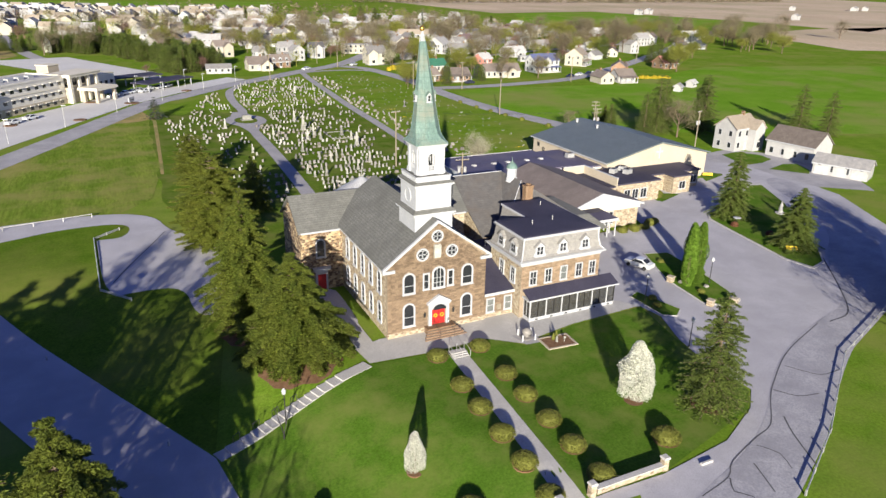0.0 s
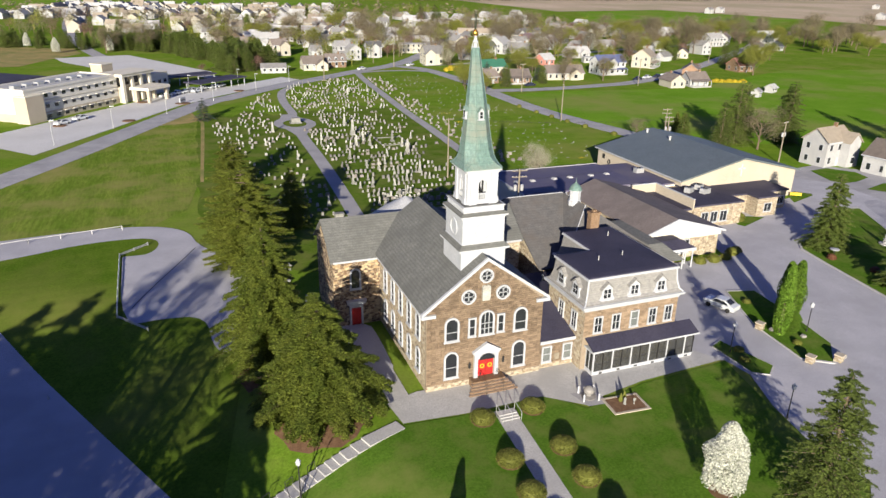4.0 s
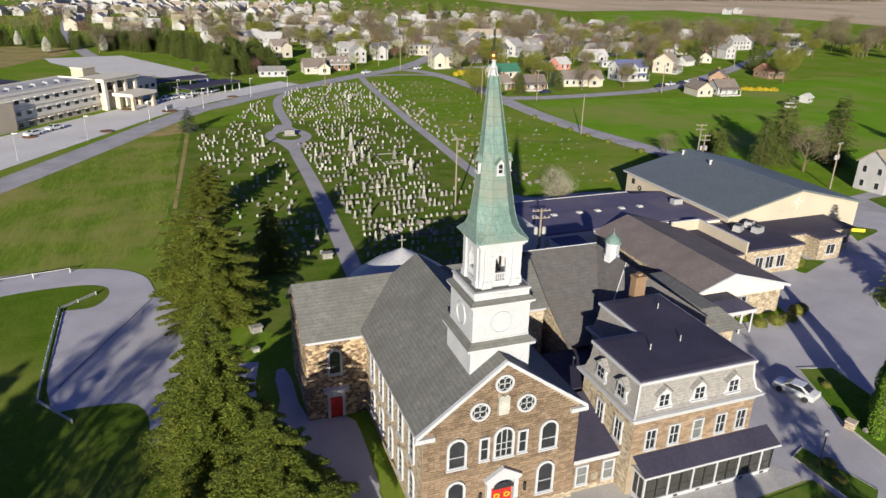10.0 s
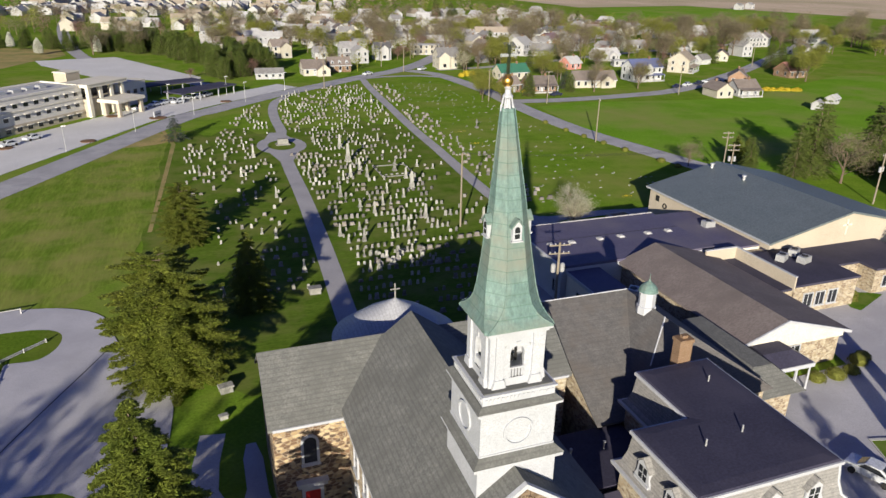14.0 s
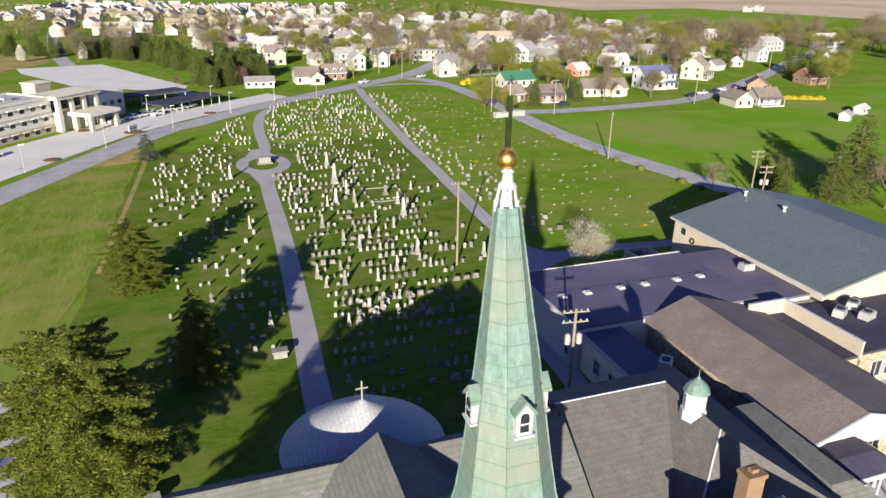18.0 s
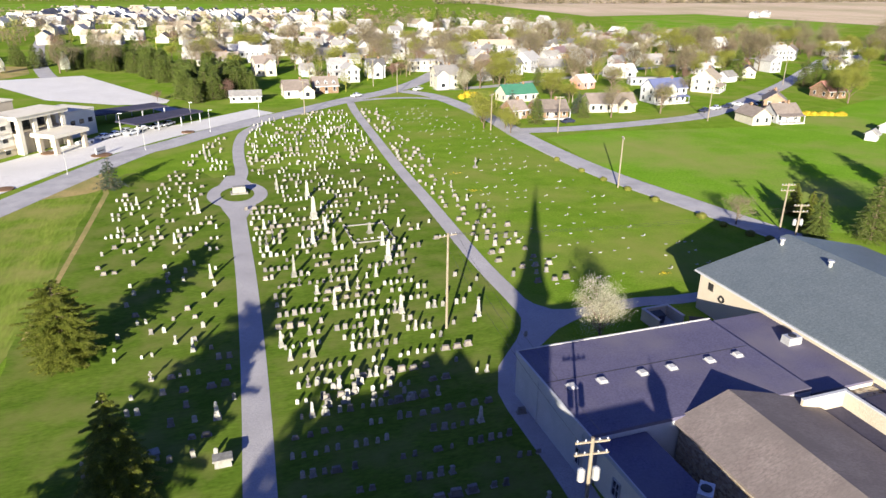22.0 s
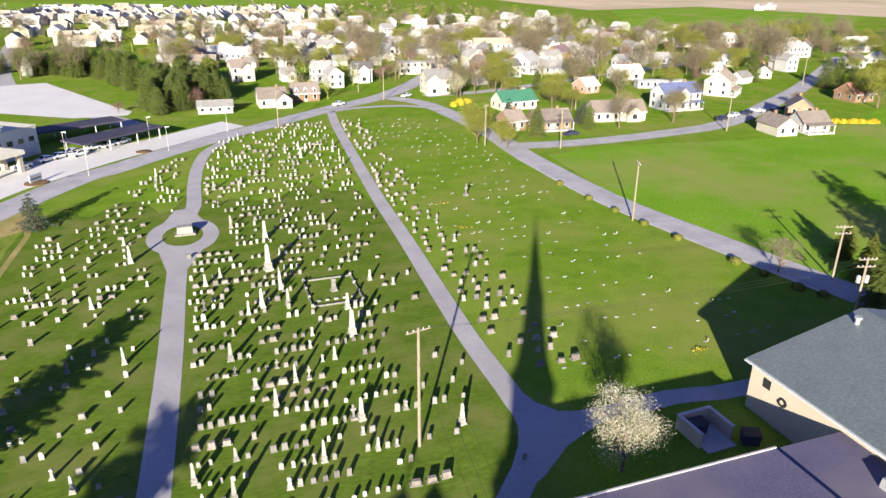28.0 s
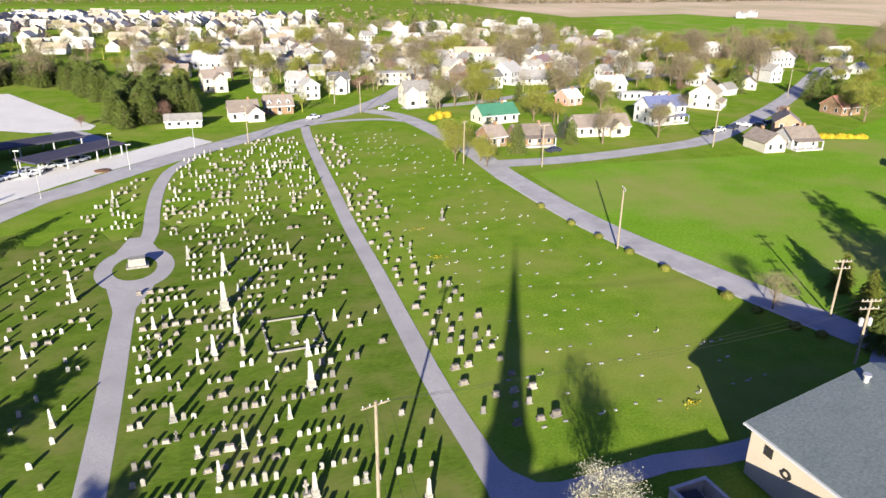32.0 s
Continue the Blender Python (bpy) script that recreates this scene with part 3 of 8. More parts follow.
for pts, wd in ((((8, -36.3), (12, -35.4), (14, -34), (19, -32.3), (22, -31.4), (26, -28), (29, -25.9), (36, -21.9), (46, -18.3)), 0.12), (((24.4, -31), (22.8, -33.4), (20.6, -37.8)), 0.16), (((15.6, -35), (14.9, -36.8), (14.2, -38.5)), 0.14), (((12, -35.6), (11, -37), (12, -38.2), (10, -40)), 0.14), (((27.5, -27), (29, -29), (31.5, -29.6)), 0.12), (((33, -24), (35, -27), (38, -27.2)), 0.12), (((18, -33.2), (19, -35), (18.2, -37)), 0.1), (((48, -18.6), (53, -17.6), (60, -11), (70, 0)), 0.2)):
    strip("tar_seam", list(pts), wd, "tar", 0.082, "dark strip for tar seams and a painted pole shadow", 0.8)
strip("curb_strip", [(79.3, 172), (80.2, 138), (84.4, 113), (89.6, 89)], 0.5, "concrete", 0.12, "pale concrete edge of the road")
sheet("parking_lot", [(24.2, -4.5), (28, -5), (28.5, -8.5), (26.3, -14), (25, -20), (25.4, -26), (22.5, -28.5), (16, -31.5), (7, -32.7), (-3, -32.4), (-14, -30.2), (-22, -25.5), (-27.5, -19), (-32, -26), (-30, -48), (5, -43.5), (16, -39.6), (25.5, -35.1), (33.8, -30.2), (41, -25.7), (54, -21.1), (76, -13), (93, 3), (103, 20), (107, 44), (103, 58), (97, 60), (88, 42), (66, 36.5), (55, 34), (51, 21), (27, 20), (24.2, 12)], "asphalt", 0.06, "worn grey asphalt drive and car park", category="parking lot")
sheet("west_road", [(-28.6, -11), (-38, 6.7), (-49.3, 28.1), (-84, 93), (-92, 88), (-58, 24), (-39, -13), (-31, -34), (-30, -48), (-22, -25.5), (-27.5, -18)], "asphalt", 0.07, "grey asphalt road in tree shade", category="road", cuts=2.2)
sheet("turning_pad", rounded([(-86, 58), (-75, 60), (-52.5, 63.0), (-45.9, 63.6), (-38.0, 63.6), (-32.3, 62.0), (-28.2, 58.2), (-27.0, 51.5), (-24.5, 47), (-20.5, 44), (-20.5, 30), (-24, 15), (-26.8, 16), (-27.0, 25.4), (-32.6, 26.6), (-37.2, 27.0), (-37.9, 48.6), (-37.9, 49.6), (-37.0, 49.6), (-34.2, 49.4), (-32.6, 52.8), (-33.2, 56.2), (-37.0, 57.6), (-45.0, 57.0), (-50.9, 54.4), (-75, 48), (-86, 45)], 2), "asphalt", 0.07, "grey asphalt turning pad and drive", category="parking pad", cuts=2.0)
sheet("farm_yard", [(99, 52), (101, 58), (112, 60), (119, 54), (121, 41), (117, 36), (118, 26), (113, 19), (104, 26), (103, 36), (104, 46)], "road", 0.064, "grey paved yard before the barn", category="yard")
for poly in ([(107.2, 56.3), (104.6, 48.5), (105.5, 45.8), (110, 46), (115.3, 47.8), (116.5, 52), (112.9, 56.9)], [(106.6, 41.0), (111.8, 34.3), (115, 36.5), (117.5, 42), (114.3, 43.3)], [(86.4, 42.6), (84.0, 38.6), (91.8, 41.2), (92.4, 42.2), (90, 44.5)], [(63.6, 31.6), (64.2, 30.6), (71.4, 33.4), (70.0, 34.4), (65.2, 36.2)]):
    sheet("grass_plot", poly, "lawn", 0.085, "small mown grass plot between paved drives", category="lawn")
# Shadow of a lamp post across the pad, painted as a dark strip.
strip("tar_seam", [(-27.4, 50.2), (-29.6, 45.2), (-32.4, 39.1), (-36, 31)], 0.16, "tar", 0.08, "dark strip for tar seams and a painted pole shadow", 0.8)
sheet("door_path", rounded([(-8.2, 16.9), (-8.0, 13), (-8.4, 4), (-10.8, 4), (-12.4, 10), (-13.4, 13.6), (-17, 14.4), (-20, 15.5), (-20, 18.5), (-17, 18.8), (-14.6, 19.5), (-14.6, 27.6), (-12.9, 27.6), (-12.9, 18.2), (-11, 17.0)], 1), "asphalt", 0.066, "dark paved path to the transept door", category="path")
sheet("dry_patch", [(-140, 296), (-90, 297), (-82, 322), (-70, 345), (-76, 372), (-110, 388), (-180, 350)], "dry_grass", 0.05, "dry brown slope beyond the campus", category="grass")
sheet("dry_patch", rounded([(-46, 141), (-38, 149), (-30, 149), (-22, 152), (-22, 160), (-27, 166), (-33, 158), (-42, 148)], 2), "dry_grass", 0.052, "dry straw-coloured grass at the meadow edge", category="grass")
sheet("campus_lot", [(-60, 122), (-27, 180), (-13, 197), (9, 219), (20, 229), (14, 238), (-8, 218), (-29, 206), (-50, 178), (-78, 142)], "lot", 0.06, "bright concrete car park of the campus", category="parking lot")
sheet("campus_lot", [(-13, 256), (-12, 262), (-18, 273), (-48, 335), (-80, 327), (-75, 310), (-52, 272), (-28, 256)], "lot", 0.06, "pale concrete car park behind the campus", category="parking lot")
strip("cemetery_lane", [(-0.6, 33), (-0.4, 42), (0.0, 52), (0.6, 62), (1.4, 78), (2.2, 100), (2.6, 122), (3.0, 133.5)], 2.9, "lane", 0.05, "grey gravel cemetery lane")
strip("cemetery_lane", [(4.0, 150.5), (5.4, 158), (5.6, 172), (6.5, 187), (8.6, 200), (11.5, 207), (14, 212)], 2.8, "lane", 0.05, "grey gravel cemetery lane")
strip("cemetery_lane", [(47.7, 245), (45.2, 222), (42.2, 182), (40.1, 152), (39.1, 130), (38.0, 111), (37.1, 94), (37.0, 81), (36.6, 75), (33.3, 69.4), (28.9, 64.6), (26.9, 60), (26.6, 54), (26.4, 44), (25, 33)], 2.7, "lane", 0.05, "grey gravel cemetery lane")
for apron in ([(1.3, 126.5), (4.1, 126.5), (6.9, 135.6), (3.5, 136.2), (-0.2, 135.6)], [(0.0, 148.8), (3.5, 148.2), (7.0, 148.8), (5.0, 156.5), (2.0, 156.5)]):
    sheet("lane_apron", apron, "lane", 0.054, "gravel flare where the lane meets the circle", category="lane")
sheet("lane_apron", [(35.6, 80.5), (35.6, 76), (35.2, 72.4), (33.0, 69.6), (31.4, 66.6), (34.6, 68.2), (38.6, 71.3), (41.4, 72.6), (43.4, 73.4), (43.4, 75.6), (40.4, 76.6), (38.8, 78.9), (38.4, 80.5)], "lane", 0.056, "gravel apron where the cemetery lanes meet", category="lane")
strip("cemetery_lane", [(40, 74.8), (46, 74.6), (53, 75.0), (62, 73.9), (80, 76), (94, 84)], 2.6, "lane", 0.055, "grey service lane behind the hall")
strip("cemetery_lane", [(46, 243), (58, 247), (72, 246), (80, 240)], 3.0, "lane", 0.05, "grey lane joining the village road")
rs = Shape()
rs.v = [(3.5 + r * math.cos(2 * math.pi * i / 40), 142.2 + r * 1.52 * math.sin(2 * math.pi * i / 40), 0.052) for r in (3.3, 5.9) for i in range(40)]
rs.f = [(i, (i + 1) % 40, 40 + (i + 1) % 40, 40 + i) for i in range(40)]
tagged(part("lane_circle", rs, "lane"), "gravel turning circle round a monument", "lane", kind="structure")
strip("side_path", [(-9.6, -1), (-9.8, 8), (-10.8, 13.5), (-15, 16), (-18, 22), (-17, 30)], 2.3, "concrete", 0.06, "grey concrete path beside the church")
sheet("front_plaza", [(-11, -0.6), (-10.5, -4.3), (-3.8, -4.8), (4.5, -4.6), (8.2, -7.6), (10, -6.8), (16.3, -5.6), (26, -5), (27.8, -4.8), (24.3, 0.5), (-7.6, 0.5)], "concrete", 0.08, "pale concrete forecourt of the church", category="pavement")
strip("central_walk", [(-0.3, -5.5), (-1.2, -18), (-2.3, -33)], 2.1, "concrete", 0.07, "straight concrete walk across the lawn")


def island(poly, label):
    """A planted island with a raised kerb."""
    th = base("planted_island", poly[0][0], poly[0][1], 0.0, label=label, category="island", kind="structure")
    x0, y0 = poly[0]
    loc = [(x - x0, y - y0) for x, y in poly]
    cx, cy = sum(p[0] for p in loc) / len(loc), sum(p[1] for p in loc) / len(loc)
    inner = [(cx + (x - cx) * 0.965, cy + (y - cy) * 0.965) for x, y in loc]
    part("kerb", Shape().ring(loc, inner, "z", 0.0, 0.17), "concrete", th)
    part("turf", Shape().prism(inner, "z", 0.0, 0.15), "lawn", th)


island([(28.7, -2.0), (30.6, -1.2), (32.4, -8.0), (30.5, -9.4), (28.9, -8.4)], "narrow grass island with low shrubs")
island([(41.5, 10.0), (37.6, 0.5), (36.6, -8.0), (39.5, -10.0), (43.0, -6.5), (44.6, 1), (45.5, 9)], "grass island with cedars and boulders")
island([(61.9, -5.6), (61.0, -1.3), (62.4, 6.3), (63.6, 13), (64.9, 19.0), (66.6, 21.0), (80, 27), (91.5, 33), (94.0, 32.4), (87.1, 20.6), (78, 8.6), (68.4, -1.9), (65.6, -4.6)], "grass island with spruces beside the drive")


# ---- church ----
EAVE, RIDGE, RX = 9.3, 14.35, -0.15
church = base("church", 0, 0.2, 0, label="brown stone church with slate roof, white tower and copper spire", category="church")
C = church
TE = 8.85


def cpart(name, s, m, parent=None, label=""):
    """A part given in world axes, hung under the church or one of its parts."""
    s.v = [(x, y - 0.2, z) for x, y, z in s.v]
    return part(name, s, m, parent or C, label)


pent = [(-6.6, 0), (6.6, 0), (6.6, EAVE), (RX, RIDGE - 0.1), (-6.6, EAVE)]
nave = cpart("nave_wall", Shape().prism(pent, "y", 0.4, 22.0), "rubble", label="tan fieldstone side walls")
facade = cpart("facade_wall", Shape().prism(pent, "y", 0.14, 0.4), "mortar", label="mortar bed of the stone front")
cpart("plinth", Shape().box(-6.66, 6.66, -0.02, 0.3, 0, 0.68), "rubble", label="pale fieldstone plinth")
for side in (-1, 1):
    xo, xi = side * 12.4, side * 6.0
    gable = [(17.2, 0), (26.8, 0), (26.8, TE), (22, 12.3), (17.2, TE)]
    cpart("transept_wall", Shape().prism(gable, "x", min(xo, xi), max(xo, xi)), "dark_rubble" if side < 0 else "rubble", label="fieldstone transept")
    e = 0.35
    tr = Shape()
    for ye, yr in ((17.2 - e, 22.0), (26.8 + e, 22.0)):
        x0, x1 = side * 12.75, 0.0
        tr.loft([[(x0, ye, TE - 0.25), (x0, ye, TE), (x0, yr, 12.6), (x0, yr, 12.35)], [(x1, ye, TE - 0.25), (x1, ye, TE), (x1, yr, 12.6), (x1, yr, 12.35)]])
    cpart("transept_roof", tr, "shingle", label="grey shingle transept roof")
    tf = Shape().box(min(side * 12.4, side * 6.9), max(side * 12.4, side * 6.9), 16.74, 16.86, TE - 0.26, TE - 0.04)
    cpart("fascia", tf, "white")
    nr = Shape().loft([[(side * 7.1, y, EAVE - 0.35), (side * 7.1, y, EAVE - 0.1), (RX, y, RIDGE + 0.12), (RX, y, RIDGE - 0.15)] for y in (0.16, 21.8)])
    cpart("nave_roof", nr, "shingle", label="grey shingle nave roof")
    rk = Shape().loft([[(side * 7.2, y, EAVE - 0.42), (side * 7.2, y, EAVE - 0.08), (RX, y, RIDGE + 0.16), (RX, y, RIDGE - 0.17)] for y in (-0.16, 0.155)])
    cpart("gable_rake", rk, "white", label="white gable cornice")
    cpart("eave_return", Shape().box(min(side * 7.25, side * 5.7), max(side * 7.25, side * 5.7), -0.2, 0.13, EAVE - 0.62, EAVE - 0.26), "white")
    cpart("gutter", Shape().box(min(side * 7.12, side * 6.62), max(side * 7.12, side * 6.62), 0.5, 16.7, EAVE - 0.5, EAVE - 0.3), "white")
cpart("ridge_hip", Shape().loft([[(-2.2, 21.8, 12.45), (2.2, 21.8, 12.45), (RX, 21.8, RIDGE + 0.12)], [(-0.05, 24.0, 12.0), (0.05, 24.0, 12.0), (0.0, 24.0, 12.05)]]), "shingle")
ap = Shape().lathe(0, 28.2, [(5.5, 0), (5.5, 8.8)], 40)
cpart("apse_wall", ap, "rubble", label="round fieldstone apse")
cpart("apse_roof", Shape().lathe(0.3, 28.3, [(5.95, 8.6), (5.95, 8.8), (3.2, 10.75), (0.15, 12.45), (0.02, 12.5)], 40), "apse_metal", label="pale conical apse roof")
cpart("apse_cross", Shape().box(0.25, 0.35, 28.25, 28.35, 12.3, 14.0).box(-0.14, 0.74, 28.26, 28.34, 13.35, 13.46), "marble", label="pale stone cross")



def window_on(parent, axis, wall, out, poly_f, cx, z0, z1, hw, bars=(1, 2), trim=0.2, mat_glass="glass", name="window", sill=True):
    """A window on a wall at axis = wall that faces the way of out (+1 or -1): trim, pane, bars and sill."""
    inner, outer = poly_f(cx, z0, z1, hw), poly_f(cx, z0 - trim * 0.6, z1 + trim, hw + trim)
    a, b = sorted((wall, wall + out * 0.14))
    win = part(name, Shape().ring(outer, inner, axis, a, b), "white", parent)
    p0, p1 = sorted((wall + out * 0.015, wall + out * 0.05))
    part("pane", Shape().prism(inner, axis, p0, p1), mat_glass, win)
    q0, q1 = sorted((wall + out * 0.05, wall + out * 0.09))

    def slab(a0, a1, b0, b1):
        part("glazing_bar", Shape().prism(rect(a0, a1, b0, b1), axis, q0, q1), "white", win)
    for i in range(bars[0]):
        u = cx - hw + 2 * hw * (i + 1) / (bars[0] + 1)
        slab(u - 0.035, u + 0.035, z0, z1 - 0.03)
    top = z1 - hw if poly_f is arch else z1
    for i in range(bars[1]):
        w = z0 + (top - z0) * (i + 1) / (bars[1] + 1)
        slab(cx - hw, cx + hw, w - 0.03, w + 0.03)
    if sill:
        s0, s1 = sorted((wall, wall + out * 0.22))
        part("sill", Shape().prism(rect(cx - hw - trim - 0.05, cx + hw + trim + 0.05, z0 - trim * 0.6 - 0.12, z0 - trim * 0.6), axis, s0, s1), "white", win)
    return win


def square(cx, z0, z1, hw):
    return rect(cx - hw, cx + hw, z0, z1)


front = 0.0 - 0.2
for cx in (-3.9, 3.9):
    for z0, z1 in ((5.8, 8.2), (1.45, 4.25)):
        window_on(C, "y", front, -1, arch, cx, z0, z1, 0.62, (0, 1))
window_on(C, "y", front, -1, arch, 0, 5.95, 8.45, 0.68, (2, 2))
for cx in (-1.65, 1.6):
    window_on(C, "y", front, -1, square, cx, 6.0, 7.85, 0.28, (0, 1), 0.16)
for cx, cz, r in ((-0.25, 12.55, 0.62), (-2.15, 10.45, 0.66), (1.7, 10.45, 0.66)):
    rose = part("rose_window", Shape().ring(circle(cx, cz, r + 0.16), circle(cx, cz, r), "y", front - 0.14, front), "white", C, "round white rose window")
    part("pane", Shape().prism(circle(cx, cz, r), "y", front - 0.05, front - 0.01), "glass", rose)
    tracery = Shape()
    for i in range(4):
        a = math.pi / 2 * i + 0.785
        tracery.ring(circle(cx + r * 0.52 * math.cos(a), cz + r * 0.52 * math.sin(a), r * 0.46, 12), circle(cx + r * 0.52 * math.cos(a), cz + r * 0.52 * math.sin(a), r * 0.37, 12), "y", front - 0.09, front - 0.05)
    part("tracery", tracery, "white", rose)
    vs = Shape().loft([[(-0.05, y, r + 0.17), (0.05, y, r + 0.17), (0.075, y, r + 0.40), (-0.075, y, r + 0.40)] for y in (-0.06, 0.02)]).mesh("voussoir", "stone")
    for i in range(26):
        ob = new("voussoir", vs)
        ob.parent = rose
        ob.matrix_basis = pose(cx, front + 0.02, cz, 0, 360 / 26 * i, 0)
cpart("date_stone", Shape().prism([(-0.57, 9.8), (0.2, 9.8), (0.27, 10.2), (0.27, 11.3), (0.05, 11.55), (-0.18, 11.4), (-0.41, 11.55), (-0.63, 11.3), (-0.63, 10.2)], "y", -0.12, 0.14), "marble", label="pale carved stone plaque")

# front door with its pedimented surround
door = base("front_door", 0.05, -0.2, 0)
door.parent = C
tagged(door, "red double door in a white pedimented surround")
for sx in (-1, 1):
    part("pilaster", Shape().box(sx * 1.18 - 0.2, sx * 1.18 + 0.2, -0.32, 0, 0.9, 3.75, 0.02).box(sx * 1.18 - 0.26, sx * 1.18 + 0.26, -0.36, 0, 3.6, 3.8), "white", door)
    leaf = part("door_leaf", Shape().box(0.03 if sx > 0 else -0.86, 0.86 if sx > 0 else -0.03, -0.1, 0, 0.95, 3.0), "red", door)
    for zz in (1.1, 1.85, 2.4):
        part("panel", Shape().box(sx * 0.44 - 0.28, sx * 0.44 + 0.28, -0.125, -0.1, zz, zz + 0.5, 0.02), "red", leaf)
    wr = Shape().ring(circle(sx * 0.44, 2.15, 0.27, 14), circle(sx * 0.44, 2.15, 0.15, 14), "y", -0.2, -0.12)
    part("wreath", wr, "forsythia", leaf, "yellow spring wreath")
    part("lantern", Shape().lathe(sx * 1.95, -0.3, [(0.06, 2.2), (0.14, 2.3), (0.16, 2.7), (0.03, 2.9)], 6), "iron", door, "black wall lantern")
part("pediment", Shape().prism([(-1.6, 3.8), (1.6, 3.8), (1.6, 3.98), (0, 4.95), (-1.6, 3.98)], "y", -0.4, 0), "white", door)
part("fanlight", Shape().prism([(0.88 * math.cos(math.pi * i / 10), 3.05 + 0.62 * math.sin(math.pi * i / 10)) for i in range(11)], "y", -0.44, -0.40), "glass", door)
part("door_head", Shape().box(-0.98, 0.98, -0.16, 0, 3.0, 3.8), "white", door)
stp = base("front_steps", 0.1, -0.2, 0)
stp.parent = C
tagged(stp, "brown stone entrance steps")
for i in range(5):
    h = 0.18 * (5 - i)
    part("step", Shape().box(-1.9 - 0.22 * i, 1.9 + 0.22 * i, -1.1 - 0.32 * i, -0.8 - 0.32 * i if i else 0, h - 0.18 if i else 0, h, 0.012), "brick", stp)
for sx in (-1, 1):
    rl = Shape().tube((sx * 0.95, -0.7, 1.8), (sx * 0.95, -2.6, 0.95), 0.03).tube((sx * 0.95, -0.7, 0.9), (sx * 0.95, -0.7, 1.8), 0.03).tube((sx * 0.95, -2.6, 0.1), (sx * 0.95, -2.6, 0.95), 0.03)
    part("handrail", rl, "iron", stp)

# side windows and transept doors
for side in (-1, 1):
    for yy in (2.6, 5.6, 8.6, 11.6, 14.6):
        for z0, z1 in ((1.5, 4.0), (5.4, 8.1)):
            window_on(C, "x", side * 6.6, side, arch, yy - 0.2, z0, z1, 0.5, (0, 2), 0.18)
    window_on(C, "y", 17.0, -1, arch, side * 9.7, 5.0, 7.4, 0.5, (0, 0), 0.2)
    td = base("transept_door", side * 9.7, 17.0, 0)
    td.parent = C
    tagged(td, "dark red side door under a flat white hood")
    part("surround", Shape().ring(rect(-0.85, 0.85, 0, 3.0), rect(-0.6, 0.6, 0, 2.4), "y", -0.2, 0), "white", td)
    part("door_leaf", Shape().box(-0.6, 0.6, -0.08, 0, 0.05, 2.4), "red", td)
    part("hood", Shape().box(-1.15, 1.15, -0.55, 0, 3.0, 3.35).box(-1.25, 1.25, -0.62, 0, 3.35, 3.45), "white", td)

# tower: two stages, belfry and copper spire
TY = 4.0


def stage(name, hw, z0, z1, mat="white", label="", b=0.0, parent=None):
    return cpart(name, Shape().box(-hw, hw, TY - hw, TY + hw, z0, z1, b), mat, parent, label)


stage("tower_base", 2.45, 8.5, 14.72, label="plain white boarded tower stage")
stage("tower_skirt", 2.56, 14.6, 14.75)
stage("tower_skirt", 2.78, 14.75, 15.0)
stage("skirt_roof", 2.84, 15.0, 15.42, "shingle", b=0.52)
clock = stage("clock_stage", 2.3, 15.3, 18.2, label="white stage with blank round panels")
for sx, ax in ((-1, "y"), (1, "y"), (-1, "x"), (1, "x")):
    c0 = (TY - 0.2 if ax == "y" else 0) + sx * 2.3
    lo, hi = sorted((c0, c0 + sx * 0.1))
    cu = 0 if ax == "y" else TY - 0.2
    part("dial_panel", Shape().ring(circle(cu, 16.75, 0.92, 28), circle(cu, 16.75, 0.78, 28), ax, lo, hi), "white", clock)
    part("base_board", Shape().prism(rect(cu - 2.32, cu + 2.32, 15.36, 15.5), ax, *sorted((c0, c0 + sx * 0.05))), "white", clock)
stage("clock_cornice", 2.4, 18.1, 18.28)
stage("clock_cornice", 2.58, 18.28, 18.45)
stage("cornice_roof", 2.62, 18.45, 18.72, "shingle", b=0.36)
bal = stage("balustrade", 2.2, 18.68, 19.26, label="white dentilled parapet")
for i in range(17):
    u = -2.0 + 4.0 * i / 16
    for b0, b1 in ((TY - 2.26, TY - 2.2), (TY + 2.2, TY + 2.26)):
        part("dentil", Shape().box(u - 0.08, u + 0.08, b0 - 0.2, b1 - 0.2, 18.9, 19.12), "white", bal)
    for xx in (-2.26, 2.2):
        part("dentil", Shape().box(xx, xx + 0.06, TY + u - 0.28, TY + u - 0.12, 18.9, 19.12), "white", bal)
stage("parapet_cap", 2.3, 19.26, 19.36)
stage("parapet_deck", 2.1, 19.36, 19.42, "shingle")
belfry = stage("belfry", 1.66, 19.4, 19.9, label="white open belfry with corner piers")
cpart("belfry_head", Shape().box(-1.66, 1.66, TY - 1.66, TY + 1.66, 21.95, 22.7), "white", belfry)
for sx in (-1, 1):
    for sy in (-1, 1):
        cpart("corner_pier", Shape().box(sx * 1.2 - 0.45, sx * 1.2 + 0.45, TY + sy * 1.2 - 0.45, TY + sy * 1.2 + 0.45, 19.9, 21.95), "white", belfry)
